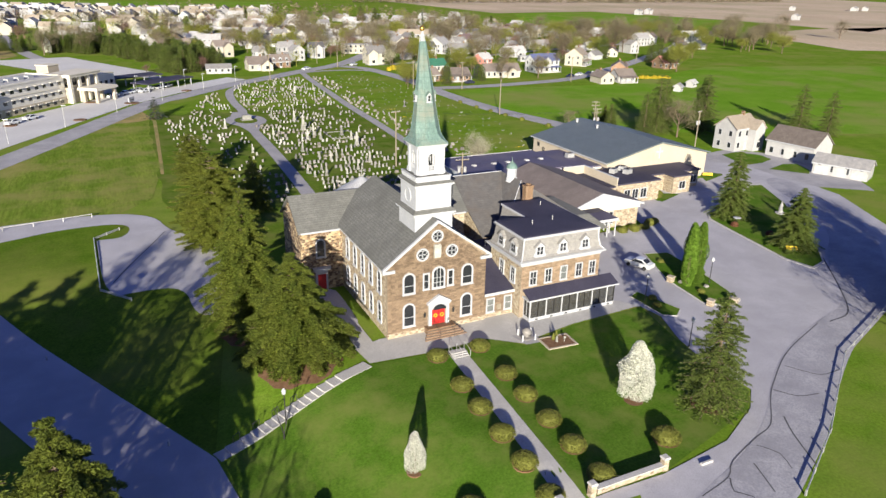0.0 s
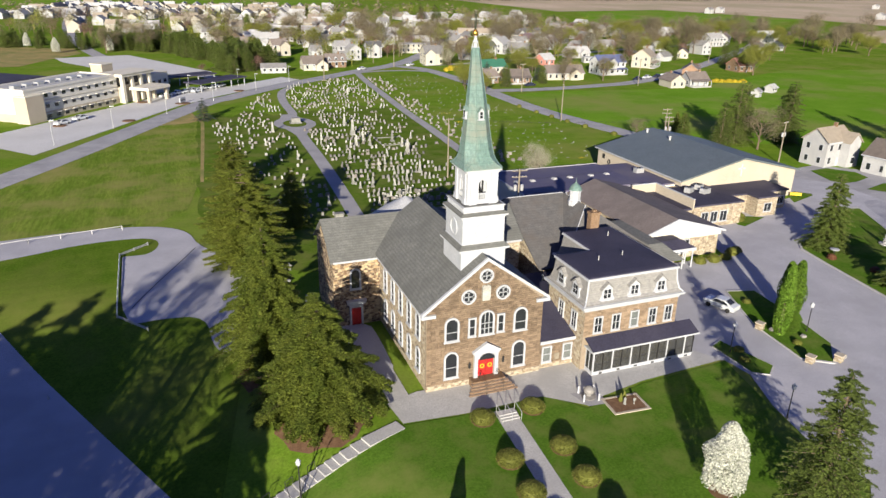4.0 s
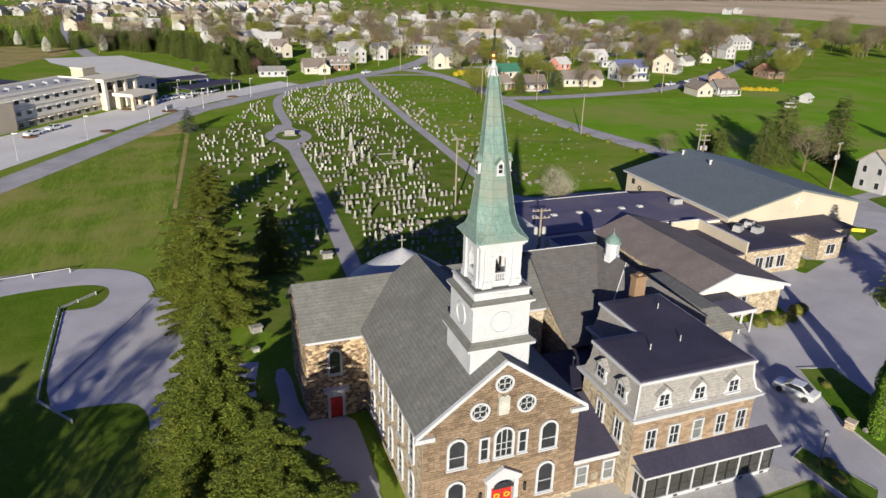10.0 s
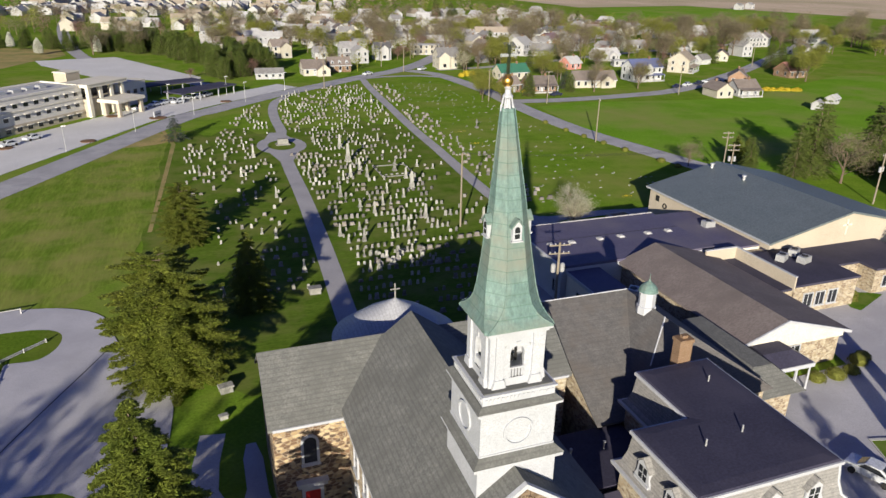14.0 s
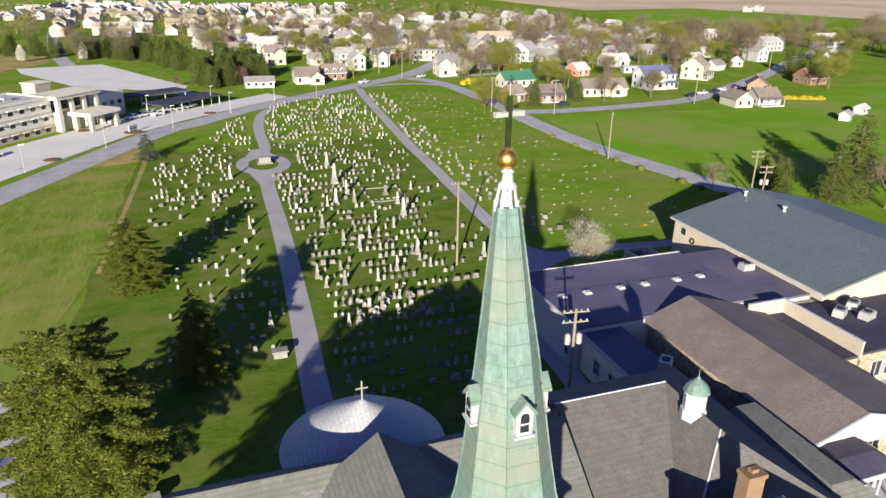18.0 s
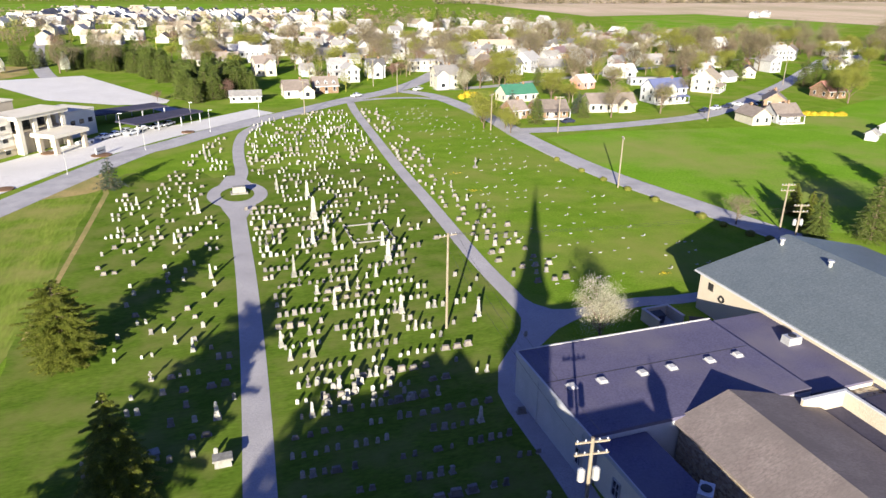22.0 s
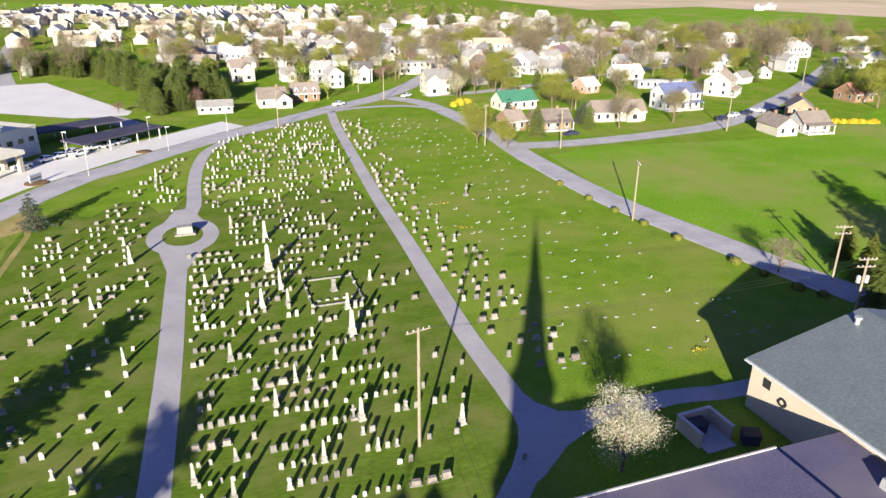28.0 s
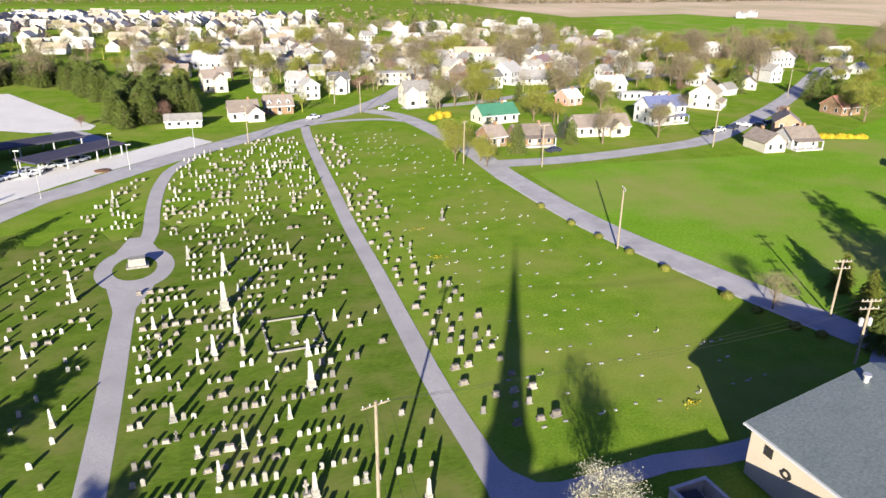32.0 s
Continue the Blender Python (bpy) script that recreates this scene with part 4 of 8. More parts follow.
for ax in ("y", "x"):
    for sx in (-1, 1):
        c0 = (TY - 0.2 if ax == "y" else 0) + sx * 1.64
        lo, hi = sorted((c0, c0 - sx * 0.2))
        cu = 0 if ax == "y" else TY - 0.2
        fr = Shape().ring(arch(cu, 19.8, 22.35, 0.78), arch(cu, 19.9, 21.85, 0.42), ax, lo, hi)
        bo = part("belfry_opening", fr, "white", belfry)
        part("keystone", Shape().prism([(cu - 0.08, 21.85), (cu + 0.08, 21.85), (cu + 0.13, 22.15), (cu - 0.13, 22.15)], ax, *sorted((c0, c0 + sx * 0.08))), "white", bo)
        part("rail", Shape().prism(rect(cu - 0.42, cu + 0.42, 20.4, 20.5), ax, lo + 0.03, hi - 0.03), "white", bo)
        for i in range(5):
            u = cu - 0.36 + 0.18 * i
            part("baluster", Shape().prism(rect(u - 0.045, u + 0.045, 19.9, 20.4), ax, lo + 0.04, hi - 0.04), "white", bo)
        for u in (-1, 1):
            part("pilaster", Shape().prism(rect(cu + u * 1.1 - 0.24, cu + u * 1.1 + 0.24, 19.7, 22.6), ax, *sorted((c0, c0 + sx * 0.14))), "white", belfry)
            part("pilaster_foot", Shape().prism([(cu + u * 1.1 - 0.42, 19.42), (cu + u * 1.1 + 0.42, 19.42), (cu + u * 1.1 + 0.27, 19.95), (cu + u * 1.1 - 0.27, 19.95)], ax, *sorted((c0, c0 + sx * 0.22))), "white", belfry)
cpart("bell", Shape().lathe(0, TY, [(0.55, 20.2), (0.46, 20.5), (0.34, 21.0), (0.1, 21.3)], 16), "iron", belfry, "dark bronze bell")
cpart("bell_frame", Shape().box(-0.75, -0.65, TY - 0.08, TY + 0.08, 19.9, 21.5).box(0.65, 0.75, TY - 0.08, TY + 0.08, 19.9, 21.5).box(-0.75, 0.75, TY - 0.08, TY + 0.08, 21.4, 21.55), "iron", belfry)
stage("belfry_cornice", 1.78, 22.6, 22.78)
stage("belfry_cornice", 1.92, 22.78, 22.98)


def spire_axis(z):
    """The spire stands a little out of plumb."""
    k = (z - 23.0) / 12.4
    return -0.08 - 0.13 * k, TY + 0.62 * k + 0.33 * max(0.0, (z - 29.0) / 6.6)


def octo(hw, b, z):
    ox, oy = spire_axis(z)
    return [(x + ox, oy + y, z) for x, y in ((hw, -b), (hw, b), (b, hw), (-b, hw), (-hw, b), (-hw, -b), (-b, -hw), (b, -hw))]


prof = [(2.04, 1.9, 22.98), (2.02, 1.84, 23.12), (1.84, 1.4, 23.4), (1.68, 1.05, 23.75), (1.58, 0.8, 24.2), (1.47, 0.64, 24.9), (1.25, 0.52, 26.5), (0.88, 0.365, 29.6), (0.67, 0.28, 31.3), (0.33, 0.14, 34.3)]
spire = cpart("spire", Shape().loft([octo(*p) for p in prof]), "copper", label="verdigris copper spire with flared foot")
for i in range(8):
    seams = Shape()
    for j in range(len(prof) - 1):
        a, b = octo(*prof[j])[i], octo(*prof[j + 1])[i]
        seams.tube((a[0], a[1] - 0.2, a[2]), (b[0], b[1] - 0.2, b[2]), 0.04, 0.035, 4)
    part("hip_seam", seams, "copper", spire)


def spire_at(z):
    """Half width and corner of the spire at a height."""
    for (h0, b0, z0), (h1, b1, z1) in zip(prof, prof[1:]):
        if z0 <= z <= z1:
            k = (z - z0) / (z1 - z0)
            return h0 + (h1 - h0) * k, b0 + (b1 - b0) * k
    return prof[-1][:2]


z, rng = 23.5, random.Random(77)
while z < 34.0:
    for i in range(8):
        zi = z + rng.uniform(-0.12, 0.12)
        h0, b0 = spire_at(zi)
        h1, b1 = spire_at(zi + 0.05)
        lower, upper = octo(h0 + 0.018, b0 + 0.006, zi), octo(h1 + 0.002, b1, zi + 0.05)
        a, b, c, d = lower[i], lower[(i + 1) % 8], upper[(i + 1) % 8], upper[i]
        part("sheet_lap", Shape().face(*[(p[0], p[1] - 0.2, p[2]) for p in (a, b, c, d)]), "copper", spire)
    z += rng.uniform(0.5, 0.72)
lx, ly = spire_axis(28.2)
for ax, sx in (("y", -1), ("y", 1), ("x", -1), ("x", 1)):
    c0 = (ly - 0.2 if ax == "y" else lx) + sx * 1.27
    lo, hi = sorted((c0, c0 - sx * 0.7))
    cu = lx if ax == "y" else ly - 0.2
    lu = part("lucarne", Shape().prism([(cu - 0.26, 27.72), (cu + 0.26, 27.72), (cu + 0.26, 28.5), (cu, 28.82), (cu - 0.26, 28.5)], ax, lo, hi), "white", spire, "small white louvred dormer")
    part("louvre", Shape().prism(arch(cu, 27.85, 28.5, 0.14, 8), ax, *sorted((c0, c0 + sx * 0.02))), "glass", lu)
    part("glazing_bar", Shape().prism(rect(cu - 0.14, cu + 0.14, 28.12, 28.17), ax, *sorted((c0 + sx * 0.02, c0 + sx * 0.04))), "white", lu)
    part("sill", Shape().prism(rect(cu - 0.33, cu + 0.33, 27.66, 27.74), ax, *sorted((c0 + sx * 0.07, c0 - sx * 0.5))), "white", lu)
    part("lucarne_roof", Shape().prism([(cu - 0.36, 28.42), (cu, 28.8), (cu + 0.36, 28.42), (cu + 0.36, 28.52), (cu, 28.94), (cu - 0.36, 28.52)], ax, *sorted((c0 + sx * 0.07, c0 - sx * 0.6))), "copper", lu)
fx, fy = spire_axis(34.8)
finial = cpart("finial", Shape().lathe(fx, fy, [(0.36, 34.12), (0.35, 34.22), (0.2, 34.28), (0.15, 34.72), (0.28, 34.82), (0.26, 34.9), (0.17, 34.99), (0.14, 35.2), (0.2, 35.27), (0.1, 35.35)], 10), "white", label="white turned finial")
for i in range(8):
    a = 2 * math.pi * i / 8
    part("console", Shape().tube((fx + 0.35 * math.cos(a), fy - 0.2 + 0.35 * math.sin(a), 34.15), (fx + 0.22 * math.cos(a), fy - 0.2 + 0.22 * math.sin(a), 34.84), 0.05, 0.035, 5), "white", finial)
    part("knop", Shape().lathe(fx + 0.33 * math.cos(a), fy - 0.2 + 0.33 * math.sin(a), [(0.01, 34.24), (0.065, 34.3), (0.05, 34.38), (0.01, 34.44)], 6), "white", finial)
fx, fy = spire_axis(35.6)
ballp = Shape().lathe(fx, fy, [(0.29 * math.sin(math.pi * i / 16) + 0.002, 35.6 - 0.29 * math.cos(math.pi * i / 16)) for i in range(17)], 28)
smooth(cpart("gilded_ball", ballp, "gold", label="gilded ball under the cross"))
crs = base("spire_cross", fx, fy - 0.2, 35.85, 8)
crs.parent = C
tagged(crs, "tarnished box-section metal cross")
part("upright", Shape().box(-0.062, 0.062, -0.062, 0.062, 0, 1.5), "polished", crs)
part("foot_collar", Shape().box(-0.13, 0.13, -0.13, 0.13, 0, 0.09, 0.03), "gold", crs)
# The sky's reflection is put in as a paler metal than the upright's.
part("crossarm", Shape().box(-0.45, -0.063, -0.065, 0.065, 0.93, 1.06).box(0.063, 0.45, -0.065, 0.065, 0.93, 1.06), "steel", crs, "box arms, paler for the sky they reflect")
for u in (-0.463, 0.45):
    part("end_cap", Shape().box(u, u + 0.013, -0.07, 0.07, 0.925, 1.065), "steel", crs)
spk = Shape()
for i in range(22):
    u = -0.44 + 0.042 * i
    if abs(u) > 0.1:
        for v in (-0.03, 0.03):
            spk.tube((u, v, 1.06), (u + 0.005, v * 1.5, 1.09), 0.003, 0.0015, 3)
part("bird_spikes", spk, "steel", crs, kind="stuff")
part("rod", Shape().tube((0, 0, 1.5), (0, 0, 1.85), 0.012, 0.006, 5), "steel", crs)


# ---- manse ----
manse = base("manse", 17.2, -1.3, 0, label="stone manse with slate mansard roof and white trim", category="house")


def mpart(name, s, m, parent=None, label=""):
    s.v = [(x - 17.2, y + 1.3, z) for x, y, z in s.v]
    return part(name, s, m, parent or manse, label)


plan = [(11.0, -1.3), (23.2, -1.3), (23.2, 12.9), (15.7, 12.9), (15.7, 6.5), (11.0, 6.5)]
mpart("wall", Shape().prism(plan, "z", 0, 7.7), "rubble")
manse_front = mpart("front_wall", Shape().box(11.0, 23.2, -1.36, -1.3, 0, 7.3), "mortar", label="brown coursed stone front")


def inset(d):
    return [(11.0 + d, -1.3 + d), (23.2 - d, -1.3 + d), (23.2 - d, 12.9 - d), (15.7 + d, 12.9 - d), (15.7 + d, 6.5 - d), (11.0 + d, 6.5 - d)]


def ringz(d, z):
    return [(x, y, z) for x, y in inset(d)]


mpart("cornice", Shape().loft([ringz(-0.1, 7.2), ringz(-0.15, 7.55), ringz(-0.5, 7.65), ringz(-0.55, 7.9), ringz(0.1, 7.98)]), "white")
mpart("mansard", Shape().loft([ringz(-0.35, 7.95), ringz(0.0, 8.25), ringz(0.25, 9.2), ringz(0.38, 10.6)]), "slate", label="grey slate mansard slope")
mpart("curb_moulding", Shape().loft([ringz(0.4, 10.5), ringz(0.2, 10.6), ringz(0.2, 10.85), ringz(0.5, 10.87)]), "white")
mpart("flat_roof", Shape().loft([ringz(0.32, 10.86), ringz(0.45, 10.96), ringz(1.2, 11.02)]), "membrane", label="dark flat roof")
for (x, y), sx, sy in (((11.0, -1.3), 1, 1), ((23.2, -1.3), -1, 1), ((23.2, 12.9), -1, -1)):
    hips = Shape()
    for (d0, z0), (d1, z1) in (((-0.35, 7.95), (0.0, 8.25)), ((0.0, 8.25), (0.25, 9.2)), ((0.25, 9.2), (0.38, 10.6))):
        hips.tube((x + sx * d0, y + sy * d0, z0), (x + sx * d1, y + sy * d1, z1), 0.1, 0.1, 5)
    mpart("hip_moulding", hips, "white")
for i, cx in enumerate((12.75, 15.05, 17.45, 19.85, 22.0)):
    window_on(manse, "y", -0.07, -1, square, cx - 17.2, 4.55, 6.3, 0.43, (0 if i == 2 else 1, 1), 0.13, "grey_glass" if i == 2 else "glass")
for yy in (0.6, 3.4):
    window_on(manse, "x", 11.0 - 17.2, -1, square, yy + 1.3, 4.5, 6.4, 0.45, (1, 1), 0.14)
for yy in (1.0, 4.5, 8.0, 11.2):
    window_on(manse, "x", 23.2 - 17.2, 1, square, yy + 1.3, 4.5, 6.4, 0.48, (1, 1), 0.14)
    window_on(manse, "x", 23.2 - 17.2, 1, square, yy + 1.3, 1.3, 3.2, 0.48, (1, 1), 0.14)


def dormer(x, y, turn):
    d = base("dormer", x - 17.2, y + 1.3, 8.3, turn)
    d.parent = manse
    tagged(d, "white gabled dormer window")
    part("dormer_front", Shape().prism([(-0.62, 0), (0.62, 0), (0.62, 1.3), (0, 1.85), (-0.62, 1.3)], "y", 0.0, 0.9), "white", d)
    part("dormer_roof", Shape().loft([[(-0.85, yy, 1.15), (0, yy, 1.9), (0.85, yy, 1.15), (0.85, yy, 1.27), (0, yy, 2.04), (-0.85, yy, 1.27)] for yy in (-0.15, 1.1)]), "slate", d)
    for sx in (-1, 1):
        part("pane", Shape().box(sx * 0.24 - 0.17, sx * 0.24 + 0.17, -0.04, 0, 0.2, 1.2), "glass", d)
        part("bracket", Shape().prism([(sx * 0.62, 0), (sx * 0.95, 0), (sx * 0.7, 0.5), (sx * 0.62, 1.1)], "y", 0.0, 0.12), "white", d)
        part("glazing_bar", Shape().box(sx * 0.24 - 0.17, sx * 0.24 + 0.17, -0.07, -0.04, 0.68, 0.74), "white", d)
    part("sill", Shape().box(-0.8, 0.8, -0.12, 0.05, -0.1, 0.08), "white", d)
    return d


for cx in (13.6, 17.1, 20.6):
    dormer(cx, -1.32, 0)
for cy in (0.9, 4.0):
    dormer(10.98, cy, -90)
for cy in (1.5, 5.5, 9.5):
    dormer(23.22, cy, 90)
for x, y in ((18.5, 3.5), (15.0, 3.0), (20.5, 9.5)):
    mpart("vent_pipe", Shape().lathe(x, y, [(0.06, 10.9), (0.06, 11.6)], 8), "steel")

# screened porch of the manse
porch = base("screened_porch", 17.9, -3.4, 0)
porch.parent = manse
porch.matrix_basis = pose(1.1, -1.6, 0)
tagged(porch, "screened porch with dark mesh and a lean-to roof")
part("porch_floor", Shape().box(-6.7, 6.7, 0, 1.52, 0.0, 0.5), "white", porch)
part("porch_roof", Shape().loft([[(x, -0.4, 3.12), (x, -0.4, 3.24), (x, 1.5, 4.05), (x, 1.5, 3.9)] for x in (-7.0, 7.0)]), "membrane", porch, "dark lean-to porch roof")
part("roof_edge", Shape().box(-7.04, 7.04, -0.46, -0.4, 3.06, 3.25).box(-7.06, -7.0, -0.4, 1.4, 3.0, 3.2), "white", porch, "white roof edge")
part("porch_beam", Shape().box(-6.8, 6.8, -0.1, 0.1, 2.95, 3.11).box(-6.8, -6.62, 0.1, 1.5, 2.95, 3.11).box(6.62, 6.8, 0.1, 1.5, 2.95, 3.11), "white", porch)
for i in range(12):
    u = -6.66 + 1.21 * i
    b = 0.07 if i % 2 == 0 else 0.035
    part("post", Shape().box(u - b, u + b, -0.08, 0.08, 0.5, 2.95), "white" if i % 2 == 0 else "iron", porch)
    if i < 11:
        sc = part("screen", Shape().box(u + 0.08, u + 1.13, -0.01, 0.01, 0.56, 2.94), "screen", porch, "grey insect screen")
        part("screen_rail", Shape().box(u + 0.08, u + 1.13, -0.03, 0.03, 1.35, 1.4), "iron", sc)
part("sill_rail", Shape().box(-6.8, 6.8, -0.12, 0.12, 0.5, 0.56), "white", porch)
for v in (0.75, 1.45):
    part("post", Shape().box(-6.72, -6.64, v - 0.04, v + 0.04, 0.5, 2.95), "white", porch)
part("side_screen", Shape().box(-6.69, -6.67, 0.1, 1.45, 0.56, 2.94), "screen", porch)
for u in (-5.0, -2.4, 0.2, 2.8, 5.2):
    window_on(manse, "y", -0.07, -1, square, u, 1.2, 2.9, 0.45, (1, 1), 0.13, sill=False)
for i in range(6):
    part("vent_block", Shape().box(-5.8 + 2.3 * i, -5.4 + 2.3 * i, -0.03, 0, 0.14, 0.34), "iron", porch)

# connector between church and manse
con = base("connector", 8.9, 0.3, 0, label="low stone link building with dark roof", category="building")
part("wall", Shape().box(-2.3, 2.1, 0, 6.0, 0, 3.4), "rubble", con)
link_front = part("front_wall", Shape().box(-2.3, 2.1, -0.05, 0, 0.66, 3.35), "mortar", con, "brown coursed stone front")
part("roof", Shape().loft([[(x, -0.3, 3.4), (x, -0.3, 3.6), (x, 6.0, 5.6), (x, 6.0, 5.4)] for x in (-2.3, 2.15)]), "membrane", con, "dark lean-to roof")
part("fascia", Shape().box(-2.3, 2.1, -0.36, -0.3, 3.25, 3.62), "white", con)
for u in (-1.35, 1.25):
    window_on(con, "y", -0.07, -1, square, u, 1.0, 2.7, 0.45, (0, 1), 0.15, "grey_glass")
part("plaque", Shape().box(-0.35, 0.3, -0.13, 0, 1.0, 1.8), "wood_pole", con)

# parish wing with cupola, behind the manse
wing = base("parish_wing", 20, 13.5, 0, label="stone parish wing with grey hipped roof", category="building")
part("wall", Shape().box(-6.4, 11.0, 0, 19.8, 0, 6.0), "rubble", wing)
part("gable_wall", Shape().prism([(0, 6.0), (19.8, 6.0), (10.5, 11.8)], "x", -6.4, -6.1), "rubble", wing)
RW = {"sw": (-6.8, -0.5), "se": (11.5, -0.5), "ne": (11.5, 20.3), "nw": (-6.8, 20.3)}
ra, rb, rc, rd = (-6.8, 10.5, 12.0), (2.4, 10.5, 12.0), (2.4, 4.4, 12.0), (-3.2, -0.5, 5.8)


def low_at(key, z=5.8):
    return (*RW[key], z)


def slope(*pts):
    return Shape().loft([list(pts), [(x, y, z + 0.18) for x, y, z in pts]])


part("roof_slope", slope(low_at("sw"), rd, rb, ra), "wing_shingle", wing, "grey shingle south slope")
part("roof_slope", slope(rd, rc, rb), "wing_shingle", wing, "grey shingle west slope")
part("roof_slope", slope(rd, low_at("se"), rc), "wing_shingle", wing, "grey shingle end hip")
part("roof_slope", slope(low_at("se"), low_at("ne"), rb, rc), "wing_shingle", wing, "grey shingle east slope")
part("roof_slope", slope(low_at("ne"), low_at("nw"), ra, rb), "wing_shingle", wing, "grey shingle north slope")
part("hip_flashing", Shape().tube((2.4, 4.4, 12.2), (-0.4, 1.95, 9.1), 0.07, 0.07, 5), "white", wing, "pale metal hip flashing")
part("ridge_trim", Shape().tube((-6.8, 10.5, 12.2), (2.4, 10.5, 12.2), 0.07, 0.07, 5), "white", wing, "white ridge trim")
for u in (-5.0, -3.4, -1.8):
    window_on(wing, "y", 0, -1, square, u, 3.6, 5.3, 0.5, (1, 1), 0.14)
cup = base("cupola", 2.3, 7.1, 12.0)
cup.parent = wing
tagged(cup, "white cupola with a green copper dome")
part("drum", Shape().lathe(0, 0, [(0.9, -0.6), (0.9, 0.1), (0.78, 0.16), (0.78, 1.45), (0.92, 1.5), (0.92, 1.6)], 8), "white", cup)
part("dome", Shape().lathe(0, 0, [(0.92, 1.58), (0.86, 1.7), (0.82, 1.9), (0.6, 2.2), (0.28, 2.45), (0.12, 2.6), (0.1, 2.7), (0.04, 2.75), (0.02, 3.3)], 12), "copper", cup)
chim = Shape().box(-0.62, 0.62, -0.45, 0.45, 7, 12.7).box(-0.7, 0.7, -0.53, 0.53, 12.7, 13.0).box(-0.25, 0.25, -0.2, 0.2, 13.0, 13.25)
tagged(part("chimney", chim, "brick", at=pose(20.6, 13.1, 0)), "tall red brick chimney stack", "chimney")
low = base("flat_link", 12.0, 9.8, 0, label="dark flat-roofed link with air units", category="building")
part("wall", Shape().box(-4.6, 3.6, -2.6, 3.6, 0, 5.2), "rubble", low)
part("roof", Shape().box(-4.8, 3.65, -2.8, 3.65, 5.2, 5.5), "membrane", low)
for u in (-2.5, 0.5):
    part("vent_pipe", Shape().lathe(u, 1.0, [(0.07, 5.4), (0.07, 6.1), (0.12, 6.15), (0.12, 6.3)], 8), "steel", low)

# lower wing with a porch towards the car park
lw = base("entrance_wing", 34.3, 19.2, 0, label="stone entrance wing with white portico", category="building")
part("wall", Shape().box(-3.2, 1.6, -4.5, 8, 0, 3.7), "rubble", lw)
part("roof", Shape().loft([[(-3.9, -5.0, 3.7), (3.0, -5.0, 3.7), (3.0, 8, 3.7), (-3.9, 8, 3.7)], [(-1.5, -2.4, 5.6), (0.8, -2.4, 5.6), (0.8, 8, 5.6), (-1.5, 8, 5.6)]]), "shingle", lw, "grey hipped roof")
part("portico_roof", Shape().loft([[(1.0, -0.7, 3.3), (8.5, -0.7, 3.3), (8.5, 2.9, 3.3), (1.0, 2.9, 3.3)], [(2.6, 0.9, 4.25), (6.9, 0.9, 4.25), (6.9, 2.9, 4.25), (2.6, 2.9, 4.25)]]), "membrane", lw, "dark hipped portico roof")
part("portico_fascia", Shape().box(1.0, 8.6, -0.8, 2.8, 2.85, 3.3), "white", lw)
for px, py in ((8.3, -0.5), (8.3, 1.0), (8.3, 2.5), (6.6, -0.5), (4.9, -0.5)):
    part("column", Shape().lathe(px, py, [(0.17, 0), (0.17, 0.12), (0.12, 0.18), (0.1, 2.7), (0.16, 2.86)], 10), "white", lw)

# brown-roofed gable hall
bh = base("gable_hall", 42, 21, 0, label="stone hall with broad brown low gable roof", category="building")
part("wall", Shape().prism([(-5.7, 0), (8.4, 0), (8.4, 4.1), (-0.5, 6.6), (-5.7, 4.75)], "y", 1.3, 23.5), "rubble", bh)
part("gable_front", Shape().prism([(-5.9, 3.3), (8.6, 3.3), (8.6, 4.1), (-0.5, 6.6), (-5.9, 4.75)], "y", 1.05, 1.3), "cream", bh, "cream gable panel")
part("fascia", Shape().loft([[(-6.2, y, 4.5), (-6.2, y, 4.85), (-0.5, y, 6.95), (8.9, y, 4.3), (8.9, y, 3.95), (-0.5, y, 6.6)] for y in (0.3, 0.48)]), "white", bh)
for xe, ze in ((-6.2, 4.58), (8.9, 4.03)):
    part("roof", Shape().loft([[(xe, y, ze), (xe, y, ze + 0.25), (-0.5, y, 6.9), (-0.5, y, 6.65)] for y in (0.49, 23.96)]), "brown_roof", bh, "brown membrane roof")
for u in (-1.6, 0.2, 2.0):
    window_on(bh, "y", 1.3, -1, square, u, 0.9, 3.0, 0.75, (1, 0), 0.1)
part("hedge", Shape().box(-1, 8.5, -2.0, -0.2, 0, 0.05), "mulch", bh)

# flat-roofed annex with skylights
an = base("flat_annex", 39.4, 51.7, 0, label="long annex with dark flat roof and skylights", category="building")
part("wall", Shape().box(-12.2, 12.0, -7.0, 7.9, 0, 4.9), "white", an)
part("roof", Shape().box(-12.2, 12.0, -7.0, 7.9, 4.9, 5.25), "annex_roof", an, "dark membrane roof")
part("side_wall", Shape().box(-11.4, -6.65, -17.9, -7.16, 0, 4.3), "cream", an)
part("side_roof", Shape().box(-11.5, -6.62, -18.0, -7.16, 4.3, 4.55), "annex_roof", an, "dark roof strip beside the hall")
part("side_fascia", Shape().box(-11.62, -11.5, -18.0, -7.16, 4.2, 4.62), "white", an)
for v in (-16.0, -13.2, -10.4):
    window_on(an, "x", -11.4, -1, square, v, 1.4, 2.9, 0.45, (1, 1), 0.1, sill=False)
part("far_coping", Shape().box(-12.3, 12.05, 7.88, 8.05, 4.8, 5.36), "roof_light", an, "pale coping along the far edge")
part("side_coping", Shape().box(-12.34, -12.14, -7.1, 7.87, 4.7, 5.33), "white", an, "thin white coping")
part("link_wall", Shape().box(12.16, 20.0, -7.0, 8.3, 0, 4.3), "cream", an)
